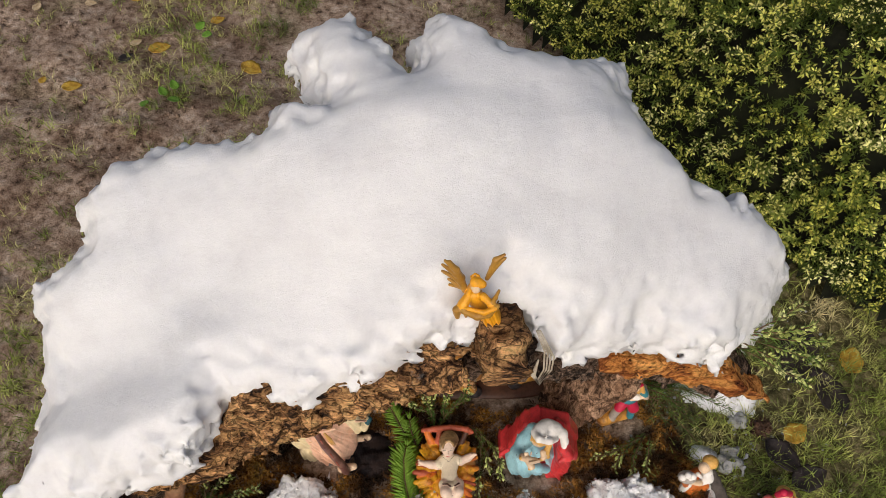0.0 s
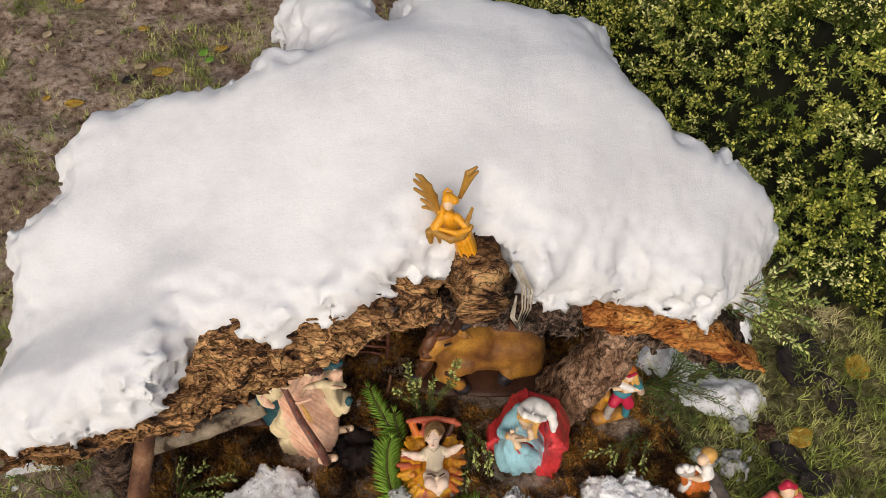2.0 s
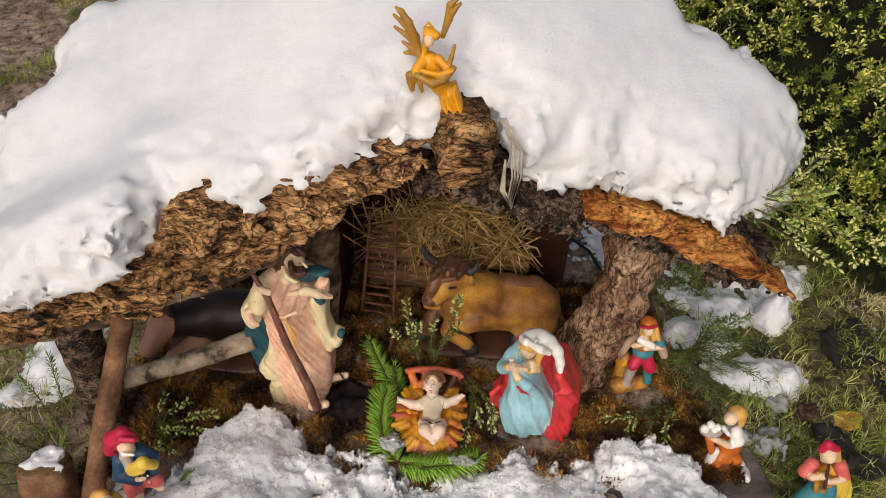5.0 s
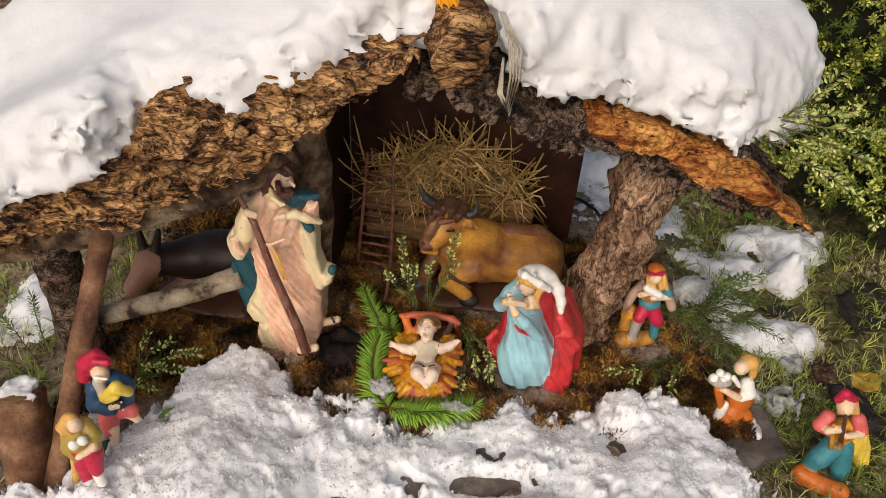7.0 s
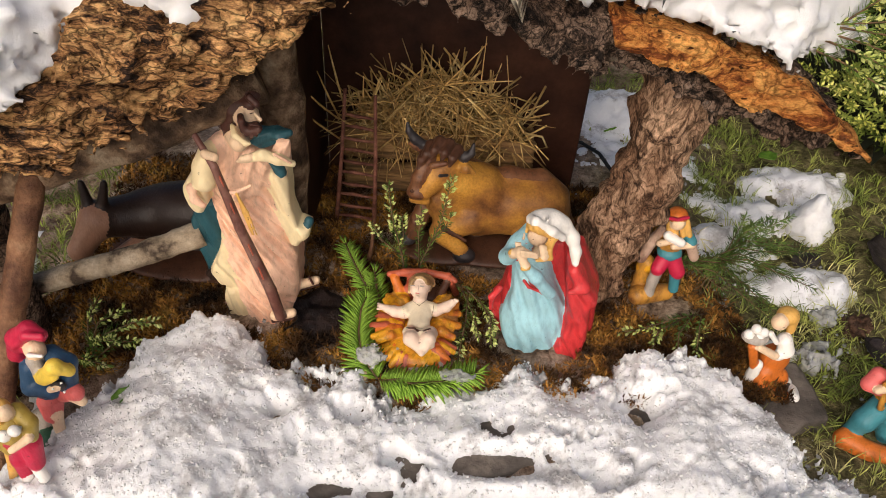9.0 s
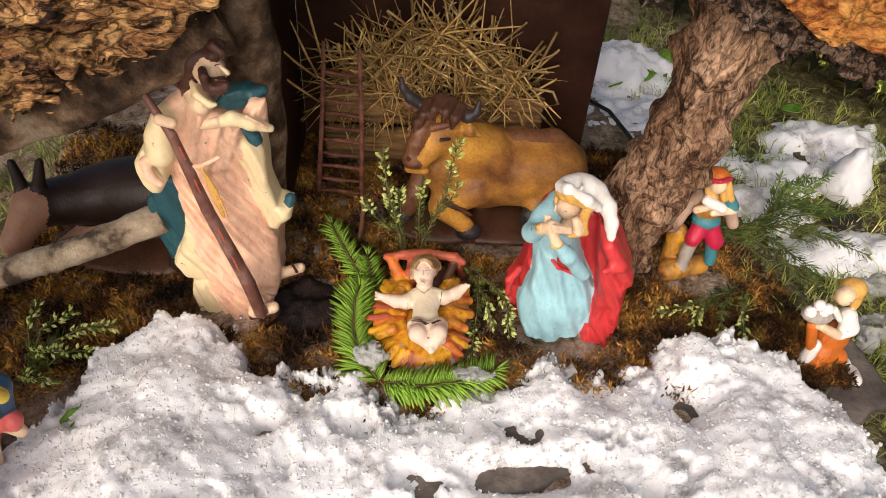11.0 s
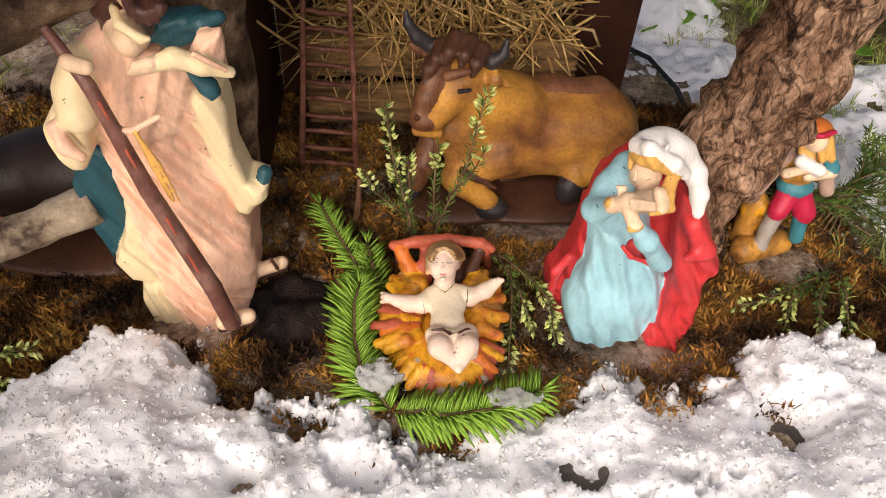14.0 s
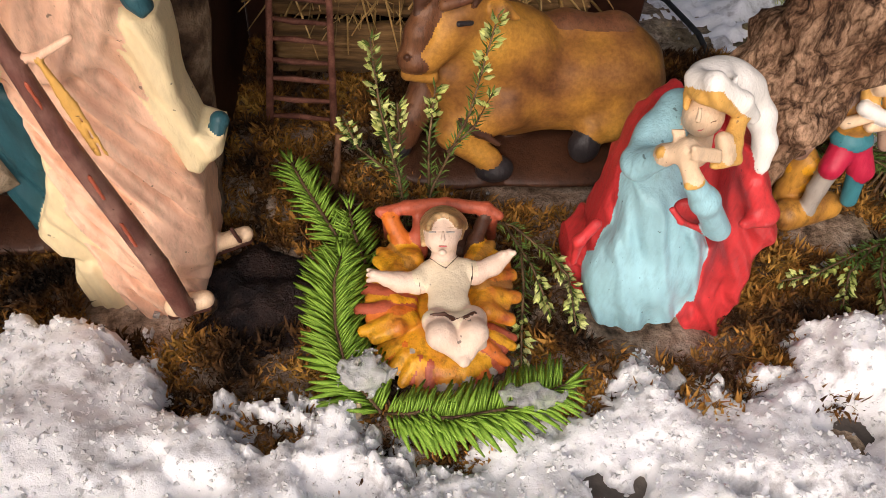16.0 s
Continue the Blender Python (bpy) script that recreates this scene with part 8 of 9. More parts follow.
figure('egg_bearer', [
    ball((0.0027, -0.0043, -0.0260), (0.0188, 0.0150, 0.0088), OCHRE, 0.004),
    limb((0.0084, -0.0020, 0.0747), (0.0054, -0.0040, 0.0472), 0.0093, 0.0083, CRIMSON, 0.003),
    limb((0.0054, -0.0040, 0.0472), (0.0052, -0.0060, 0.0274), 0.0083, 0.0066, CRIMSON, 0.003),
    limb((0.0216, -0.0020, 0.0725), (0.0204, -0.0060, 0.0451), 0.0099, 0.0077, CRIMSON, 0.003),
    limb((0.0072, -0.0080, 0.0245), (0.0021, -0.0100, -0.0026), 0.0054, 0.0061, WHITE, 0.002),
    limb((0.0184, -0.0060, 0.0375), (0.0237, -0.0100, 0.0269), 0.0054, 0.0054, WHITE, 0.002),
    limb((-0.0062, 0.0020, 0.0514), (-0.0110, 0.0000, 0.0224), 0.0053, 0.0049, BLOND, 0.002),
    limb((-0.0110, 0.0000, 0.0224), (-0.0198, 0.0000, -0.0042), 0.0049, 0.0037, BLOND, 0.002),
    ball((0.0096, 0.0000, 0.0866), (0.0149, 0.0115, 0.0195), MUSTARD, 0.004),
    limb((0.0228, 0.0000, 0.1171), (0.0333, -0.0060, 0.1087), 0.0073, 0.0073, MUSTARD, 0.003),
    limb((0.0333, -0.0060, 0.1087), (0.0334, -0.0100, 0.0956), 0.0073, 0.0062, MUSTARD, 0.003),
    limb((-0.0018, 0.0000, 0.0985), (-0.0049, -0.0040, 0.0748), 0.0063, 0.0064, MUSTARD, 0.003),
    limb((-0.0049, -0.0040, 0.0748), (0.0033, -0.0080, 0.0675), 0.0064, 0.0052, MUSTARD, 0.003),
    limb((0.0361, -0.0160, 0.1016), (0.0182, -0.0200, 0.0866), 0.0039, 0.0034, SKIN, 0.002),
    ball((0.0164, -0.0180, 0.1041), (0.0056, 0.0050, 0.0061), WHITE, 0.001),
    ball((0.0284, -0.0180, 0.1139), (0.0055, 0.0050, 0.0055), WHITE, 0.001),
    ball((0.0183, -0.0080, 0.1239), (0.0077, 0.0072, 0.0083), SKIN, 0.002),
    limb((0.0097, -0.0040, 0.1296), (-0.0025, -0.0040, 0.1111), 0.0050, 0.0045, BLOND, 0.002),
    limb((-0.0025, -0.0040, 0.1111), (-0.0010, -0.0060, 0.1048), 0.0045, 0.0028, BLOND, 0.002),
    limb((0.0119, -0.0040, 0.1300), (0.0012, -0.0040, 0.1118), 0.0050, 0.0045, BLOND, 0.002),
    limb((0.0012, -0.0040, 0.1118), (0.0027, -0.0060, 0.1055), 0.0045, 0.0028, BLOND, 0.002),
    limb((0.0148, -0.0040, 0.1305), (0.0061, -0.0040, 0.1127), 0.0050, 0.0045, BLOND, 0.002),
    limb((0.0061, -0.0040, 0.1127), (0.0077, -0.0060, 0.1065), 0.0045, 0.0028, BLOND, 0.002),
    ball((0.0046, 0.0020, 0.1137), (0.0101, 0.0096, 0.0085), BLOND, 0.002),
], pose(-0.2500, 0.1750, 0.0000), 'small figurine with blond hair holding white eggs', 'figurine', 0.0012, 0, 'small shepherds')

# ---- ladder, hay rack and hay
ladder = holder("toy_ladder", "small reddish-brown wooden ladder leaning on the hay rack", "ladder")
for a, b in (((-0.031, 0.586, -0.004), (-0.020, 0.628, 0.176)), ((0.020, 0.582, -0.004), (0.017, 0.628, 0.170))):
    s = Soup()
    s.tube([a, tuple((p + q) / 2 + 0.001 for p, q in zip(a, b)), b], [0.0034, 0.0028, 0.0024], 6)
    s.make("side_rail", [LADDER], ladder)
for k in range(10):
    t = 0.07 + 0.092 * k
    p = np.array([-0.031, 0.586, -0.004]) * (1 - t) + np.array([-0.020, 0.628, 0.160]) * t
    q = np.array([0.020, 0.582, -0.004]) * (1 - t) + np.array([0.017, 0.628, 0.155]) * t
    s = Soup()
    s.tube([p, p * 0.6 + q * 0.4 + (0, 0, 0.0012 * (-1) ** k), q], [0.0015, 0.0025, 0.0015], 6)
    s.make("rung", [LADDER], ladder)


def board(name, lo, hi, mat, parent, seed, label="", rot=None):
    """A sawn board with a worn, slightly uneven surface."""
    lo, hi = np.array(lo), np.array(hi)

    def field(p):
        c, h = (lo + hi) / 2, (hi - lo) / 2
        q = np.abs(p - c) - h + 0.002
        d = np.linalg.norm(np.maximum(q, 0), axis=1) + np.minimum(q.max(1), 0) - 0.002
        return d + 0.0009 * np.sin(p[:, 2] * 900 + 2 * vnoise(p * np.array([0.3, 1, 1]), 60, seed)) + 0.0008 * vnoise(p, 90, seed)
    v, f = surface_net(field, lo - 0.006, hi + 0.006, 0.003)
    ob = new(name, mesh_of(name, v, f, [mat]))
    ob.parent = parent
    if label:
        ob["label"] = label
    return ob


rack = holder("hay_rack", "low wooden hay rack of brown weathered boards filled with hay", "hay rack")
board("front_board", (-0.03, 0.645, 0.062), (0.222, 0.655, 0.106), PLANK, rack, 1)
board("front_board", (-0.03, 0.649, 0.006), (0.218, 0.659, 0.052), PLANK, rack, 2)
board("end_board", (0.211, 0.657, 0.004), (0.221, 0.697, 0.100), PLANK, rack, 3)
board("end_board", (-0.03, 0.657, 0.004), (-0.02, 0.697, 0.100), PLANK, rack, 4)


def hay_heap():
    s, rng = Soup(), np.random.RandomState(11)
    for k in range(520):
        x, y = rng.uniform(-0.015, 0.20), rng.uniform(0.645, 0.690)
        z = 0.085 + rng.uniform(0, 0.105) * (1 - abs(x - 0.10) / 0.20)
        a = rng.normal(math.pi / 2, 0.75)
        d = np.array([math.cos(a), rng.normal(-0.25, 0.3), math.sin(a) * rng.choice([1, 1, -0.6])])
        d /= np.linalg.norm(d)
        L = rng.uniform(0.05, 0.14)
        p0 = np.array([x, y, z]) - d * L * 0.45
        p1, p2 = p0 + d * L * 0.5 + rng.normal(0, 0.006, 3), p0 + d * L + rng.normal(0, 0.010, 3) - np.array([0, 0.01, 0.012])
        pts = [p for p in (p0, (p0 + p1) / 2 + rng.normal(0, 0.002, 3), p1, (p1 + p2) / 2, p2)]
        pts = [np.array([np.clip(p[0], -0.055, 0.262), np.clip(p[1], 0.60, 0.697), max(p[2], 0.04)]) for p in pts]
        r = rng.uniform(0.0006, 0.0016)
        s.tube(pts, [r, r, r, r * 0.8, r * 0.4], 4, 0)
    s.tube([(0.205, 0.648, 0.12), (0.228, 0.640, 0.122), (0.236, 0.638, 0.108), (0.222, 0.642, 0.100), (0.20, 0.645, 0.112)], 0.0016, 5)
    for x, z, dx, dz in ((-0.028, 0.13, -0.022, 0.075), (-0.03, 0.13, -0.04, 0.05), (-0.03, 0.10, -0.05, 0.055), (-0.02, 0.14, -0.015, 0.10)):
        s.tube([(x, 0.63, z), (x + dx * 0.5, 0.62, z + dz * 0.5), (x + dx, 0.615, z + dz)], [0.0012, 0.0014, 0.0006], 4)
    ob = s.make("hay", [STRAW])
    tagged(ob, "heap of dry golden-brown hay in the rack", "hay", kind="stuff")


hay_heap()

# ---- moss carpet, grass
rng = np.random.RandomState(21)


def tuft(n, length, width, spread, bend, mat=0):
    s = Soup()
    for k in range(n):
        a = rng.uniform(0, 6.3)
        r = spread * rng.uniform(0.3, 1.3)
        w = np.array([math.cos(a) * r, math.sin(a) * r, 1.0])
        sliver(s, np.array([math.cos(a), math.sin(a), 0]) * length * 0.1, w, length * rng.uniform(0.6, 1.2), width, (math.cos(a + 1.3), math.sin(a + 1.3), 0.2), mat, bend)
    return s


def grass_tuft(n):
    s = Soup()
    for k in range(n):
        a, lean, L = rng.uniform(0, 6.3), rng.uniform(0.25, 1.3), rng.uniform(0.020, 0.055)
        d = np.array([math.cos(a), math.sin(a), 0])
        side = np.array([-d[1], d[0], 0]) * 0.0009
        b = d * rng.uniform(0, 0.006)
        m1 = b + d * lean * L * 0.3 + np.array([0, 0, L * 0.5])
        m2 = b + d * lean * L * 0.85 + np.array([0, 0, L * (0.8 - 0.3 * lean)])
        s.add([b - side, b + side, m1 - side, m1 + side, m2], [(0, 1, 3, 2), (2, 3, 4)])
    return s


def spots(n, x0, x1, y0, y1, weight, seed):
    r = np.random.RandomState(seed)
    x, y = r.uniform(x0, x1, n), r.uniform(y0, y1, n)
    ok = r.rand(n) < weight(x, y)
    return x[ok], y[ok]


def in_bed(x, y):
    front = np.interp(x, [-0.33, -0.2, -0.1, 0.0, 0.2, 0.5], [0.25, 0.32, 0.34, 0.275, 0.31, 0.35])
    return ((y > front) & (y < 0.70) & (x > -0.34) & (x < 0.50 - 0.3 * (y - 0.4))).astype(float) * (0.55 + 0.45 * (flat_noise(x, y, 16, 3, 71) > -0.1)) * np.all([((x - cx) / rx) ** 2 + ((y - cy) / ry) ** 2 > 1 for cx, cy, rx, ry in ((-0.088, 0.425, 0.045, 0.045), (0.231, 0.415, 0.055, 0.052), (0.102, 0.385, 0.045, 0.062), (0.18, 0.56, 0.10, 0.06), (0.386, 0.485, 0.032, 0.030), (-0.02, 0.42, 0.04, 0.038))], axis=0)


mx, my = spots(25000, -0.36, 0.52, 0.24, 0.71, in_bed, 3)
mz = np.maximum(ground_z(mx, my), -0.004 + 0.004 * (my < 0.42)) + 0.001
md = np.stack([rng.normal(0, 0.5, len(mx)), rng.normal(-0.2, 0.5, len(mx)), np.ones(len(mx))], 1)
ob = scatter("moss", [tuft(9, 0.009, 0.0016, 1.1, 0.8) for _ in range(5)], np.stack([mx, my, mz], 1), frames_along(md, rng.uniform(0, 6.3, len(mx))), rng.uniform(0.6, 1.5, len(mx)), [MOSS])
tagged(ob, "carpet of wet brown and rust-coloured moss on the stable floor", "moss", kind="stuff")


def lawn(x, y):
    right = smooth01(x, 0.40, 0.56) * (bush_height(x, y) < 0.10) * (0.35 + 0.65 * smooth01(flat_noise(x, y, 7, 3, 77), -0.5, 0.3))
    left = smooth01(-x, 0.30, 0.38) * (1 - smooth01(y, 0.55, 0.95)) * 0.5
    back = np.maximum(0.05, 0.6 * smooth01(flat_noise(x, y, 6, 3, 79), 0.0, 0.6)) * (y > 0.75)
    return np.clip(np.maximum.reduce([right, left, back]), 0, 1)


gx2, gy2 = spots(30000, -1.0, 1.1, 0.0, 1.75, lawn, 4)
gz2 = ground_z(gx2, gy2) - 0.002
gd = np.stack([rng.normal(0, 0.25, len(gx2)), rng.normal(0, 0.25, len(gx2)), np.ones(len(gx2))], 1)
ob = scatter("grass", [grass_tuft(7) for _ in range(7)], np.stack([gx2, gy2, gz2], 1), frames_along(gd, rng.uniform(0, 6.3, len(gx2))), rng.uniform(0.35, 0.8, len(gx2)), [GRASS])
tagged(ob, "short wet winter grass with yellowed blades", "grass", kind="stuff")

# crumbs of soil and grit
cx, cy = spots(9000, -1.1, 0.5, 0.0, 1.75, lambda x, y: (0.4 + 0.6 * (flat_noise(x, y, 9, 2, 81) > 0)) * ~((y > 0.25) & (y < 0.72) & (x > -0.3)), 6)
crumb = Soup()
crumb.bead((0, 0, -0.5), (0.1, 0.2, 1), 1.0, 1.3)
ob = scatter("soil_crumbs", [crumb], np.stack([cx, cy, ground_z(cx, cy) + 0.001], 1), frames_along(rng.normal(0, 1, (len(cx), 3)), rng.uniform(0, 6.3, len(cx))), 0.003 + 0.007 * rng.rand(len(cx)) ** 4, [SOIL])
tagged(ob, "loose crumbs of dark soil", "soil", kind="stuff")

# grains of melting snow over the front bank and among the moss
fx, fy = spots(32000, -0.30, 0.55, 0.06, 0.40, lambda x, y: (front_snow_top(x, y) > -0.012) * 0.8, 8)
fz = front_snow_top(fx, fy)
ix, iy = spots(8000, -0.2, 0.80, 0.26, 0.74, lambda x, y: 0.06 + 0.9 * (flat_noise(x, y, 12, 2, 85) > 0.25) * ((y < 0.36) | (x > 0.46)), 9)
fx, fy, fz = np.append(fx, ix), np.append(fy, iy), np.append(fz, ground_z(ix, iy) + 0.004)
grain = Soup()
grain.bead((0, 0, -0.5), (0.1, 0.2, 1), 1.0, 1.2)
k = len(fx) - len(ix)
for name, sel, mat, size in (("snow_grains", slice(0, k), SLUSH, 0.0036), ("ice_grains", slice(k, None), ICE, 0.0060)):
    at = np.stack([fx, fy, fz], 1)[sel]
    ob = scatter(name, [grain], at, frames_along(rng.normal(0, 1, (len(at), 3)), rng.uniform(0, 6.3, len(at))), 0.0010 + size * rng.rand(len(at)) ** 3, [mat])
    tagged(ob, "loose icy grains of melting snow", "snow", kind="stuff")

# ---- fir sprigs round the manger
NEEDLES = []
for k in range(4):
    s = Soup()
    s.blade((0, 0, 0), (1, 0, 0), 1.0, 0.150 + 0.014 * k, (0, 0, 1), 0, (0.15, -0.1, 0.3, 0.05)[k])
    NEEDLES.append(mesh_of("needle", s.v, s.f, [NEEDLE]))


def fir_sprig(pts, needle, pitch, label, seed, ends=0.35, tilt=0.0):
    r = np.random.RandomState(seed)
    sprig = holder("fir_sprig", label, "sprig", "fir sprigs round the manger", pts[0])
    s = Soup()
    P = np.array(pts, float)
    s.tube(P - P[0], [0.0013] * (len(P) - 1) + [0.0007], 6)
    s.make("twig", [TWIG], sprig)
    seg = np.linalg.norm(np.diff(P, axis=0), axis=1)
    cum = np.append(0, np.cumsum(seg))
    n = int(cum[-1] / pitch)
    for k in range(n):
        u = cum[-1] * (k + 0.5) / n
        c = np.array([np.interp(u, cum, P[:, j]) for j in range(3)])
        c2 = np.array([np.interp(min(u + 0.004, cum[-1]), cum, P[:, j]) for j in range(3)])
        fwd = (c2 - c) / (np.linalg.norm(c2 - c) + 1e-9) if u < cum[-1] - 0.004 else (P[-1] - P[-2]) / np.linalg.norm(P[-1] - P[-2])
        side = np.cross(fwd, (0, tilt, 1.0))
        side /= np.linalg.norm(side)
        up = np.cross(side, fwd)
        for sg in (-1, 1):
            for lv in range(3):
                if r.rand() < 0.06:
                    continue
                w = fwd * r.uniform(0.35, 0.7) + side * sg * r.uniform(0.8, 1.05) + up * (0.05 + 0.50 * lv + r.normal(0, 0.12))
                if u > cum[-1] - 0.006:
                    w = fwd * 1.2 + side * sg * r.uniform(0.1, 0.7) + up * r.normal(0.1, 0.25)
                w /= np.linalg.norm(w)
                L = needle * r.uniform(0.8, 1.1) * (1.0, 0.85, 0.6)[lv] * (0.6 + 0.4 * min(1, (cum[-1] - u) / 0.02))
                ob = new("needle", NEEDLES[r.randint(4)])
                ob.parent = sprig
                m = Matrix((w, np.cross(up, w), np.cross(w, np.cross(up, w)))).transposed().to_4x4()
                ob.matrix_local = Matrix.Translation(c - P[0]) @ m @ Matrix.Diagonal((L, L, L, 1))
    return sprig


fir_sprig([(0.060, 0.322, 0.012), (0.040, 0.345, 0.018), (0.032, 0.375, 0.022), (0.030, 0.405, 0.026), (0.034, 0.428, 0.028)], 0.027, 0.0026, "fresh green fir sprig lying beside the manger, dusted with ice", 1)
fir_sprig([(0.040, 0.435, 0.012), (0.022, 0.462, 0.022), (0.004, 0.490, 0.030), (-0.006, 0.510, 0.034)], 0.020, 0.0034, "small green fir sprig behind the manger", 2)
fir_sprig([(0.050, 0.430, 0.008), (0.040, 0.455, 0.020), (0.036, 0.475, 0.026)], 0.019, 0.0038, "small green fir sprig behind the manger", 7)
fir_sprig([(0.068, 0.318, 0.014), (0.100, 0.314, 0.020), (0.130, 0.318, 0.022), (0.168, 0.334, 0.024)], 0.025, 0.0024, "bright green fir sprig in front of the manger", 3)
fir_sprig([(0.062, 0.322, 0.010), (0.078, 0.318, 0.018), (0.096, 0.322, 0.022)], 0.018, 0.0035, "short green fir sprig at the foot of the manger", 4)


# ---- heather sprigs
def heather_sprig(name, lines, label, seed, leaf=0.0075, buds=0.35, group="heather sprigs", bud_mat=BUD):
    r = np.random.RandomState(seed)
    base = lines[0][0]
    sprig = holder(name, label, "sprig", group, base)
    for line in lines:
        P = np.array(line, float) - np.array(base)
        wood, green, flower = Soup(), Soup(), Soup()
        wood.tube(P, np.linspace(0.0011, 0.0005, len(P)), 5)
        seg = np.linalg.norm(np.diff(P, axis=0), axis=1)
        cum = np.append(0, np.cumsum(seg))
        n = int(cum[-1] / 0.0010)
        for k in range(n):
            u = cum[-1] * (0.12 + 0.88 * k / n)
            c = np.array([np.interp(u, cum, P[:, j]) for j in range(3)])
            c2 = np.array([np.interp(min(u + 0.005, cum[-1]), cum, P[:, j]) for j in range(3)])
            f = c2 - c
            f = f / np.linalg.norm(f) if np.linalg.norm(f) > 1e-6 else (P[-1] - P[-2]) / np.linalg.norm(P[-1] - P[-2])
            w = np.cross(f, r.normal(0, 1, 3))
            w /= np.linalg.norm(w)
            green.leaflet(c, w + f * r.uniform(0.5, 1.0), leaf * r.uniform(0.8, 1.3), 0.0015, f)
            if u > cum[-1] * (1 - buds) and r.rand() < 0.55:
                flower.bead(c + w * 0.002, w * r.uniform(0.4, 0.9) + f * r.uniform(0.2, 1.0), r.uniform(0.0055, 0.0080), 0.0034)
        stem = wood.make("stem", [TWIG], sprig)
        green.make("leaf_spray", [HEATH], stem, False)["kind"] = "stuff"
        if flower.v:
            b = flower.make("inflorescence", [bud_mat], stem, False)
            b["label"], b["kind"] = "pale yellow-green buds", "stuff"
    return sprig


heather_sprig("heather_sprig", [[(0.078, 0.462, -0.002), (0.070, 0.466, 0.06), (0.058, 0.470, 0.11), (0.052, 0.474, 0.158)], [(0.074, 0.464, 0.03), (0.066, 0.47, 0.07), (0.058, 0.478, 0.10)], [(0.066, 0.468, 0.06), (0.044, 0.465, 0.085), (0.036, 0.462, 0.112)], [(0.068, 0.468, 0.06), (0.070, 0.474, 0.085), (0.068, 0.478, 0.110)]], "upright heather sprig with pale buds behind the manger", 31, buds=0.4)
heather_sprig("heather_sprig", [[(0.082, 0.462, -0.002), (0.092, 0.466, 0.05), (0.112, 0.470, 0.11), (0.122, 0.472, 0.176)], [(0.090, 0.466, 0.045), (0.088, 0.468, 0.09), (0.090, 0.468, 0.130)], [(0.100, 0.468, 0.08), (0.116, 0.470, 0.10), (0.124, 0.470, 0.125)]], "upright thin heather sprig with pale buds before the ox", 32, buds=0.25)
heather_sprig("heather_bough", [[(0.120, 0.468, 0.020), (0.146, 0.450, 0.032), (0.172, 0.425, 0.026), (0.186, 0.396, 0.018)], [(0.140, 0.455, 0.03), (0.156, 0.420, 0.026), (0.166, 0.390, 0.016)], [(0.150, 0.448, 0.030), (0.150, 0.41, 0.022), (0.146, 0.375, 0.014), (0.144, 0.352, 0.010)], [(0.160, 0.44, 0.03), (0.178, 0.41, 0.028), (0.180, 0.378, 0.018)]], "heather bough with pale buds leaning on the manger", 33, buds=0.35)
heather_sprig("heather_bough", [[(0.440, 0.470, 0.004), (0.395, 0.445, 0.016), (0.352, 0.424, 0.014), (0.328, 0.420, 0.012)], [(0.420, 0.460, 0.01), (0.395, 0.42, 0.018), (0.390, 0.39, 0.014), (0.394, 0.365, 0.010)], [(0.43, 0.46, 0.01), (0.42, 0.43, 0.02), (0.412, 0.395, 0.014)], [(0.41, 0.455, 0.01), (0.372, 0.42, 0.02), (0.362, 0.398, 0.014)]], "heather bough with pale buds lying on the moss", 34, buds=0.4)
heather_sprig("heather_clump", [[(-0.262, 0.330, -0.01), (-0.236, 0.335, 0.030), (-0.205, 0.342, 0.045), (-0.180, 0.350, 0.040)], [(-0.262, 0.330, -0.01), (-0.240, 0.322, 0.035), (-0.216, 0.315, 0.046)], [(-0.260, 0.330, 0.0), (-0.250, 0.35, 0.03), (-0.225, 0.368, 0.036)], [(-0.262, 0.325, -0.01), (-0.245, 0.300, 0.03), (-0.215, 0.290, 0.035)], [(-0.26, 0.33, 0.0), (-0.262, 0.352, 0.03), (-0.258, 0.375, 0.04)], [(-0.25, 0.32, 0.0), (-0.222, 0.325, 0.03), (-0.195, 0.330, 0.030)]], "bushy heather clump with pale buds beside the turbaned figurine", 35, leaf=0.010, buds=0.45)
heather_sprig("heather_bough", [[(0.386, 0.455, 0.375), (0.43, 0.448, 0.390), (0.475, 0.445, 0.398), (0.512, 0.452, 0.405)], [(0.42, 0.450, 0.385), (0.46, 0.436, 0.382), (0.505, 0.428, 0.372), (0.535, 0.425, 0.360)], [(0.40, 0.45, 0.375), (0.45, 0.430, 0.365), (0.50, 0.415, 0.345), (0.532, 0.410, 0.330)], [(0.44, 0.448, 0.39), (0.47, 0.458, 0.412), (0.488, 0.465, 0.438)], [(0.43, 0.44, 0.38), (0.455, 0.425, 0.378), (0.48, 0.418, 0.370)], [(0.44, 0.445, 0.39), (0.49, 0.440, 0.388), (0.54, 0.442, 0.385)]], "fresh heather bough with pale buds lying on the roof edge", 36, leaf=0.011, buds=0.55)
heather_sprig("heather_sprig", [[(0.350, 0.440, 0.372), (0.362, 0.428, 0.388), (0.376, 0.420, 0.392)], [(0.352, 0.440, 0.372), (0.352, 0.426, 0.390), (0.350, 0.416, 0.394)]], "short heather sprig frozen into the roof snow", 37, leaf=0.008, buds=0.7)
jl = []
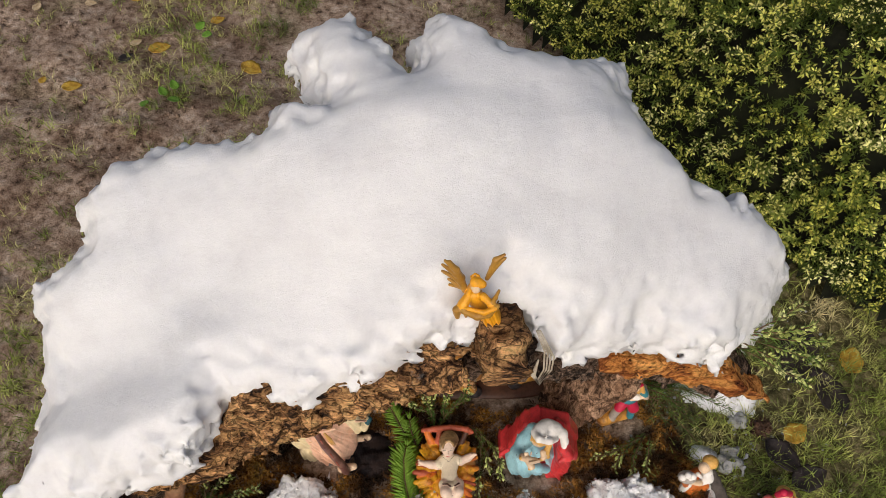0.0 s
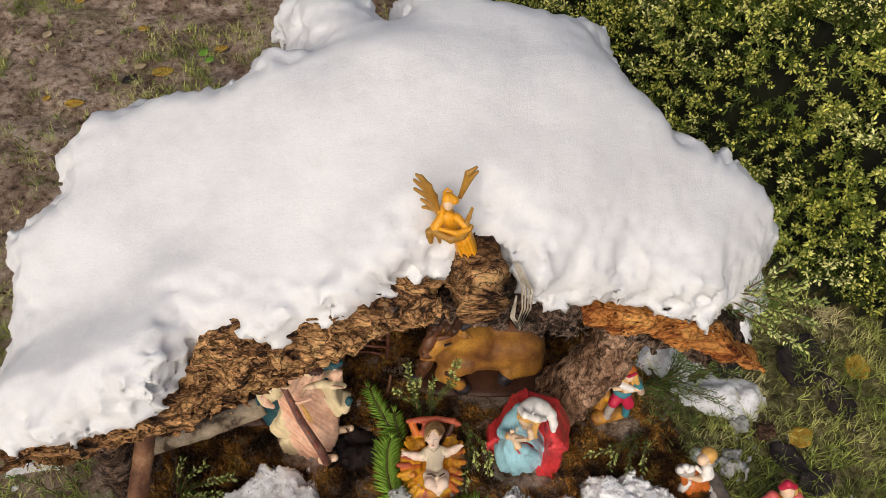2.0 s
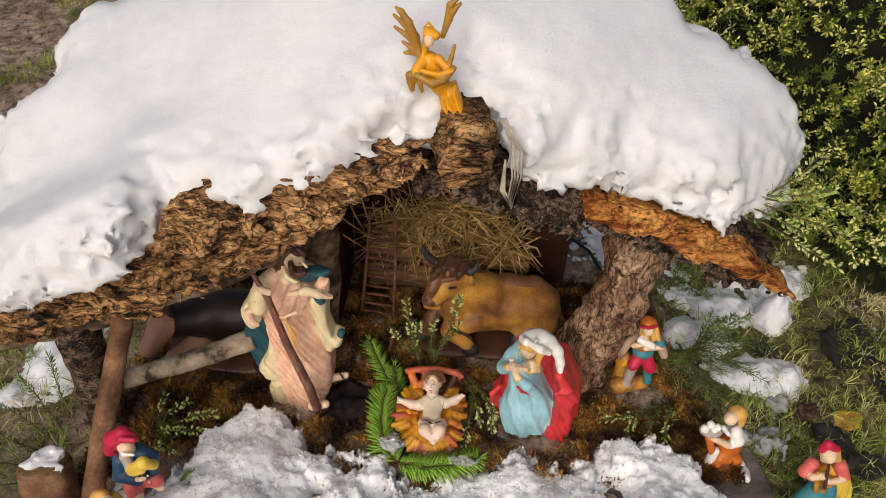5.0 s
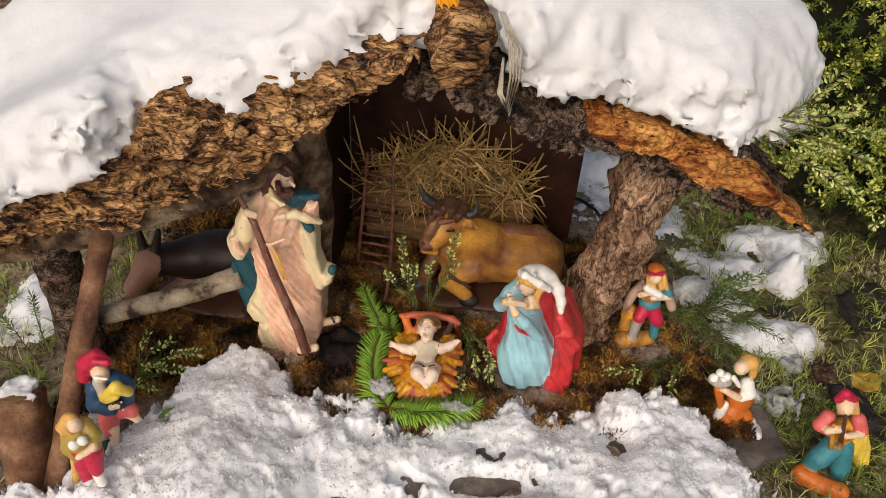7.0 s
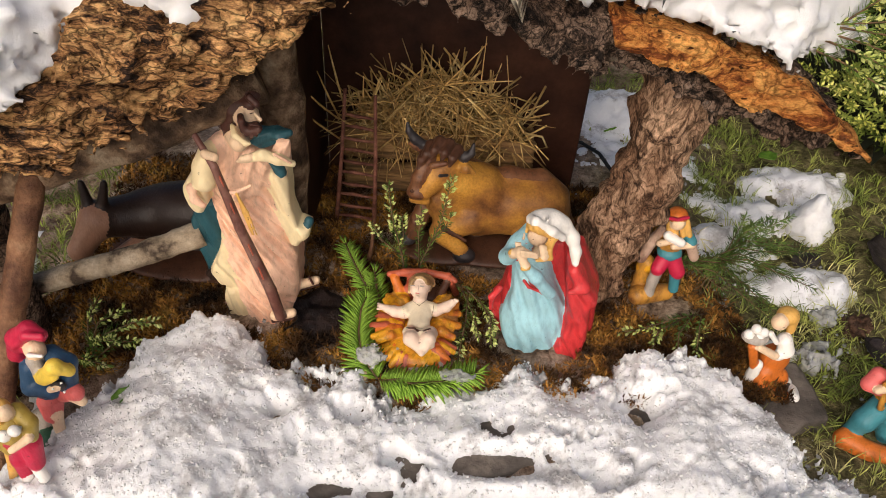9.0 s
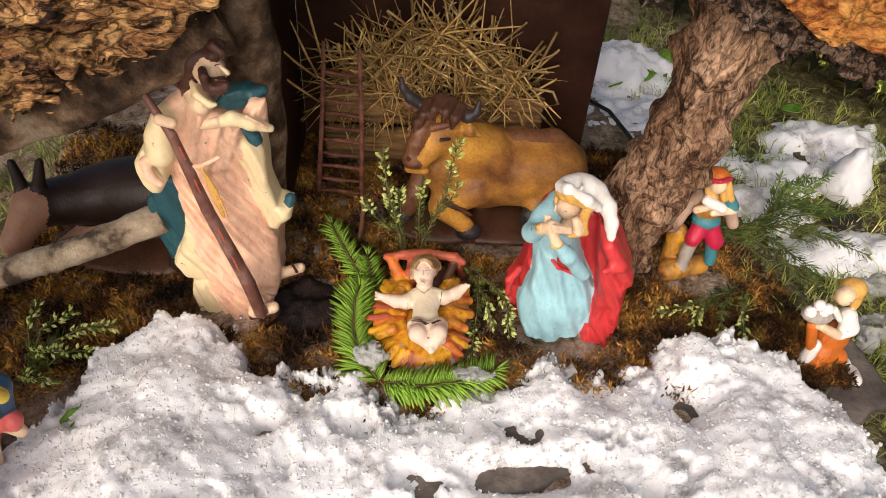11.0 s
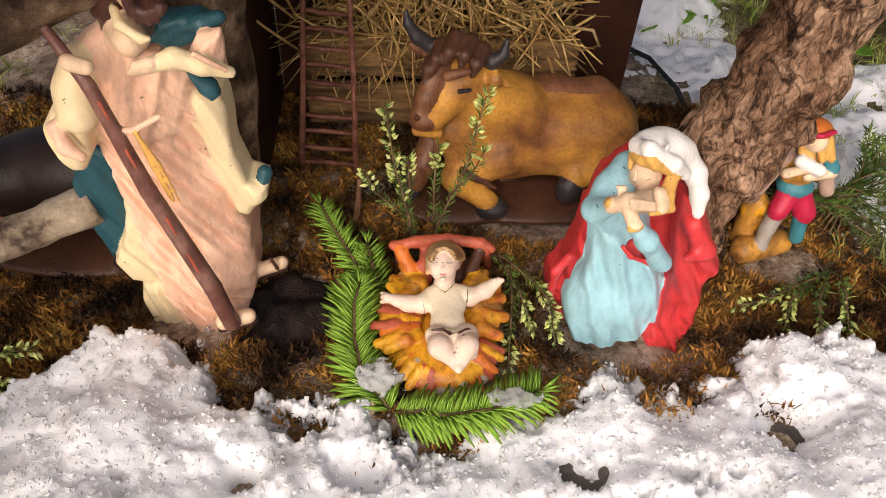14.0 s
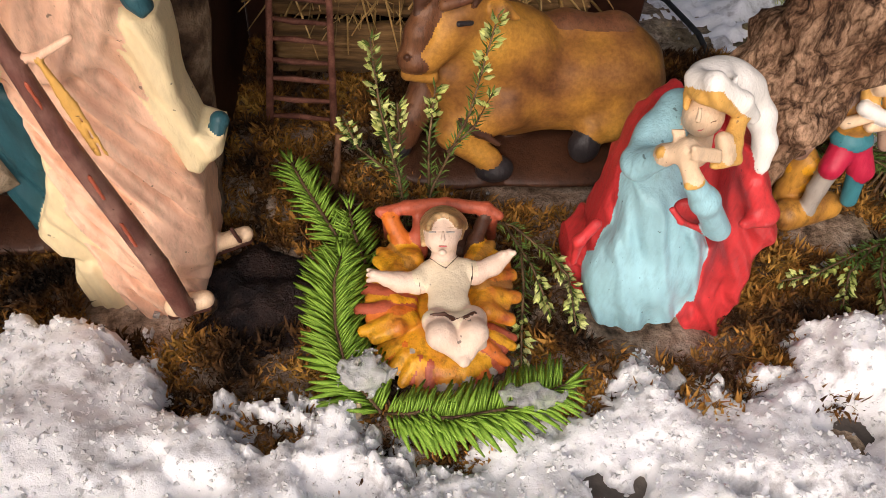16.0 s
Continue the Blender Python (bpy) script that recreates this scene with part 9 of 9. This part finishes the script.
for k in range(17):
    a = -1.0 + 0.13 * k
    L = 0.12 + 0.07 * ((k * 7) % 4) / 4
    o = np.array([0.385 + 0.004 * k, 0.575 - 0.004 * k, 0.0])
    jl.append([o, o + np.array([math.cos(a) * L * 0.5, math.sin(a) * L * 0.5, 0.035 + 0.006 * (k % 3)]), o + np.array([math.cos(a) * L, math.sin(a) * L, 0.040 - 0.006 * (k % 4)])])
heather_sprig("juniper_bough", jl, "dark green needle bough lying beside the trunk", 38, leaf=0.010, buds=0.0, group="")
jl = []
for k in range(7):
    a = 2.2 + 0.32 * k
    o = np.array([-0.40, 0.36 - 0.02 * k, -0.02])
    jl.append([o, o + np.array([math.cos(a) * 0.05, math.sin(a) * 0.05, 0.035]), o + np.array([math.cos(a) * 0.10, math.sin(a) * 0.10, 0.03])])
heather_sprig("juniper_bough", jl, "grey-green needle bough lying on the soil", 39, leaf=0.010, buds=0.0, group="")


# ---- fallen leaves
def leaf(at, size, rz, mat, label, curl=0.3, wide=0.55, seed=0, tilt=(0, 0), name="fallen_leaf"):
    r = np.random.RandomState(seed)
    U, W = 9, 7
    top = []
    for i in range(U):
        u = i / (U - 1)
        half = wide * 0.5 * math.sin(math.pi * u ** 0.8) ** 0.8 * (1 + 0.08 * math.sin(17 * u + seed)) + 0.01
        for j in range(W):
            w = 2 * j / (W - 1) - 1
            z = curl * (0.25 * w * w * half + 0.18 * (u - 0.5) ** 2 - 0.03 * (1 - abs(w))) + r.normal(0, 0.006)
            top.append(((u - 0.5) * size, w * half * size, z * size))
    low = [(x, y, z - 0.0007) for x, y, z in top]
    n = U * W
    quads = [(i * W + j, (i + 1) * W + j, (i + 1) * W + j + 1, i * W + j + 1) for i in range(U - 1) for j in range(W - 1)]
    rim = [j for j in range(W)] + [i * W + W - 1 for i in range(1, U)] + [(U - 1) * W + j for j in range(W - 2, -1, -1)] + [i * W for i in range(U - 2, 0, -1)]
    faces = quads + [tuple(k + n for k in q[::-1]) for q in quads] + [(rim[k], rim[(k + 1) % len(rim)], rim[(k + 1) % len(rim)] + n, rim[k] + n) for k in range(len(rim))]
    ob = new(name, mesh_of(name, top + low, faces, [mat]))
    ob.matrix_world = pose(at[0], at[1], at[2], tilt[0], tilt[1], rz)
    return tagged(ob, label, "leaf")


def on_ground(x, y, up=0.005):
    return (x, y, float(ground_z(x, y)) + up)


YL = "yellowed fallen leaf lying on the ground"
for k, (x, y, size, rz) in enumerate([(-0.54, 1.35, 0.050, 20), (-0.69, 1.205, 0.042, 10), (-0.757, 1.225, 0.022, 80), (-0.33, 1.30, 0.055, -30), (0.83, 0.62, 0.060, 60), (0.69, 0.480, 0.050, 30), (-0.80, 1.60, 0.03, 40), (-0.62, 1.50, 0.03, 0), (-0.43, 1.46, 0.035, 30)]):
    leaf(on_ground(x, y, 0.008), size, rz, YLEAF, YL, 0.5, 0.7, k)
for k, (x, y, size, rz) in enumerate([(0.73, 0.625, 0.13, 60), (0.66, 0.44, 0.075, -50), (0.695, 0.405, 0.07, 20), (0.77, 0.555, 0.09, 100), (0.60, 0.60, 0.05, 30), (-0.60, 1.30, 0.04, 50)]):
    leaf(on_ground(x, y, 0.010), size, rz, DLEAF, "dark wet rotting leaf on the grass", 0.7, 0.6, 20 + k)
for k, (x, y) in enumerate([(0.406, 0.91), (0.375, 0.945), (0.43, 0.93), (0.385, 1.0), (0.60, 0.83), (0.36, 0.90), (0.45, 0.96), (-0.50, 1.20), (-0.47, 1.17), (-0.53, 1.16), (-0.44, 1.39), (-0.46, 1.42), (-0.48, 1.22)]):
    leaf(on_ground(x, y, 0.016), 0.036 if y < 1.1 else 0.026, 70 * k, GREEN, "small fresh green weed leaf growing from the soil", 0.4, 0.75, 40 + k, (10, -15), "weed_leaf")
for k, (x, y) in enumerate([(-0.19, 0.262), (-0.182, 0.245), (-0.175, 0.27)]):
    leaf((x, y, 0.022), 0.030, 50 + 60 * k, GREEN, "small fresh green leaf beside the snow bank", 0.5, 0.7, 60 + k, (20, -30), "weed_leaf")
for k, (x, y) in enumerate([(-0.72, 1.48), (-0.59, 1.355), (-0.83, 1.45), (-0.90, 1.38)]):
    leaf(on_ground(x, y), 0.028, 40 * k, PEBBLE, "pale dry leaf scrap on the soil", 0.6, 0.7, 80 + k)


# ---- small things
def lump(name, at, r, mat, label, category, seed, rough=0.25, step=0.0022, freq=90):
    r = np.array(r)

    def field(p):
        k0 = np.linalg.norm(p / r, axis=1)
        return (k0 - 1) * r.min() + rough * r.min() * fbm(p, freq, 3, seed)
    v, f = surface_net(field, -r * 1.5, r * 1.5, step)
    ob = new(name, mesh_of(name, v, f, [mat]))
    ob.location = at
    return tagged(ob, label, category)


lump("snow_lump", (0.620, 0.668, -0.012), (0.030, 0.026, 0.048), SNOW, "rounded white snow lump standing on the grass", "snow", 3, 0.2, 0.003, 40)
lump("fir_cone", on_ground(0.632, 0.490, 0.008), (0.016, 0.013, 0.013), CONE, "small dark brown cone in the grass", "cone", 4, 0.5, 0.0016, 220)
lump("seed", (0.046, 0.322, 0.012), (0.0042, 0.004, 0.008), PEBBLE, "ivory seed standing at the foot of the fir sprig", "seed", 5, 0.25, 0.001, 200)
lump("ice_piece", (0.052, 0.336, 0.032), (0.012, 0.009, 0.007), ICE, "clear melting ice piece on the fir sprig", "ice", 6, 0.9, 0.0012, 130)
lump("ice_piece", (0.142, 0.322, 0.030), (0.015, 0.007, 0.005), ICE, "clear melting ice piece on the fir sprig", "ice", 7, 0.9, 0.0012, 130)
lump("ice_piece", on_ground(0.565, 0.43, 0.01), (0.022, 0.018, 0.012), ICE, "clear melting ice piece lying in the grass", "ice", 8, 0.8, 0.002, 90)
lump("ice_piece", on_ground(0.60, 0.50, 0.01), (0.014, 0.012, 0.010), ICE, "clear melting ice piece lying in the grass", "ice", 9, 0.8, 0.002, 90)
lump("ice_piece", (0.222, 0.346, 0.004), (0.016, 0.012, 0.008), ICE, "clear melting ice piece at the hem of the kneeling figurine", "ice", 10, 0.8, 0.0016, 110)
lump("bark_piece", (-0.020, 0.420, -0.004), (0.042, 0.040, 0.012), BLACKWOOD, "flat black charred bark piece on the moss", "bark", 11, 0.45, 0.003, 60)
s = Soup()
for k in range(4):
    o = 0.004 * k
    s.tube([(0.150 + o * 0.3, 0.378, 0.505), (0.160 + o, 0.362, 0.490 - o), (0.165 + o * 0.7, 0.358, 0.455), (0.164 + 0.3 * o, 0.359, 0.427 - o), (0.159 - 0.3 * o, 0.360, 0.436), (0.157, 0.362, 0.470)], 0.0011, 5)
ob = s.make("wire_loop", [WIRE])
tagged(ob, "pale thin wire loop tied round the ridge log", "wire")
s = Soup()
s.tube([(0.27, 0.83, -0.012), (0.305, 0.798, 0.010), (0.330, 0.770, 0.012), (0.352, 0.722, 0.006), (0.36, 0.68, -0.004)], 0.0028, 8)
ob = s.make("cable", [CABLE])
tagged(ob, "thin black cable lying on the moss behind the trunk", "cable")
s = Soup()
s.tube([(0.022, 0.515, -0.004), (0.026, 0.520, 0.02), (0.028, 0.524, 0.045)], [0.0035, 0.003, 0.0025], 6)
ob = s.make("twig_stub", [POSTWOOD])
tagged(ob, "short broken brown twig standing in the moss", "twig")
# charred bark sliver edge and snow on the stump
lump("snow_patch", (-0.352, 0.240, 0.068), (0.022, 0.020, 0.006), SLUSH, "thin snow patch on the sawn stump", "snow", 12, 0.6, 0.002, 80)
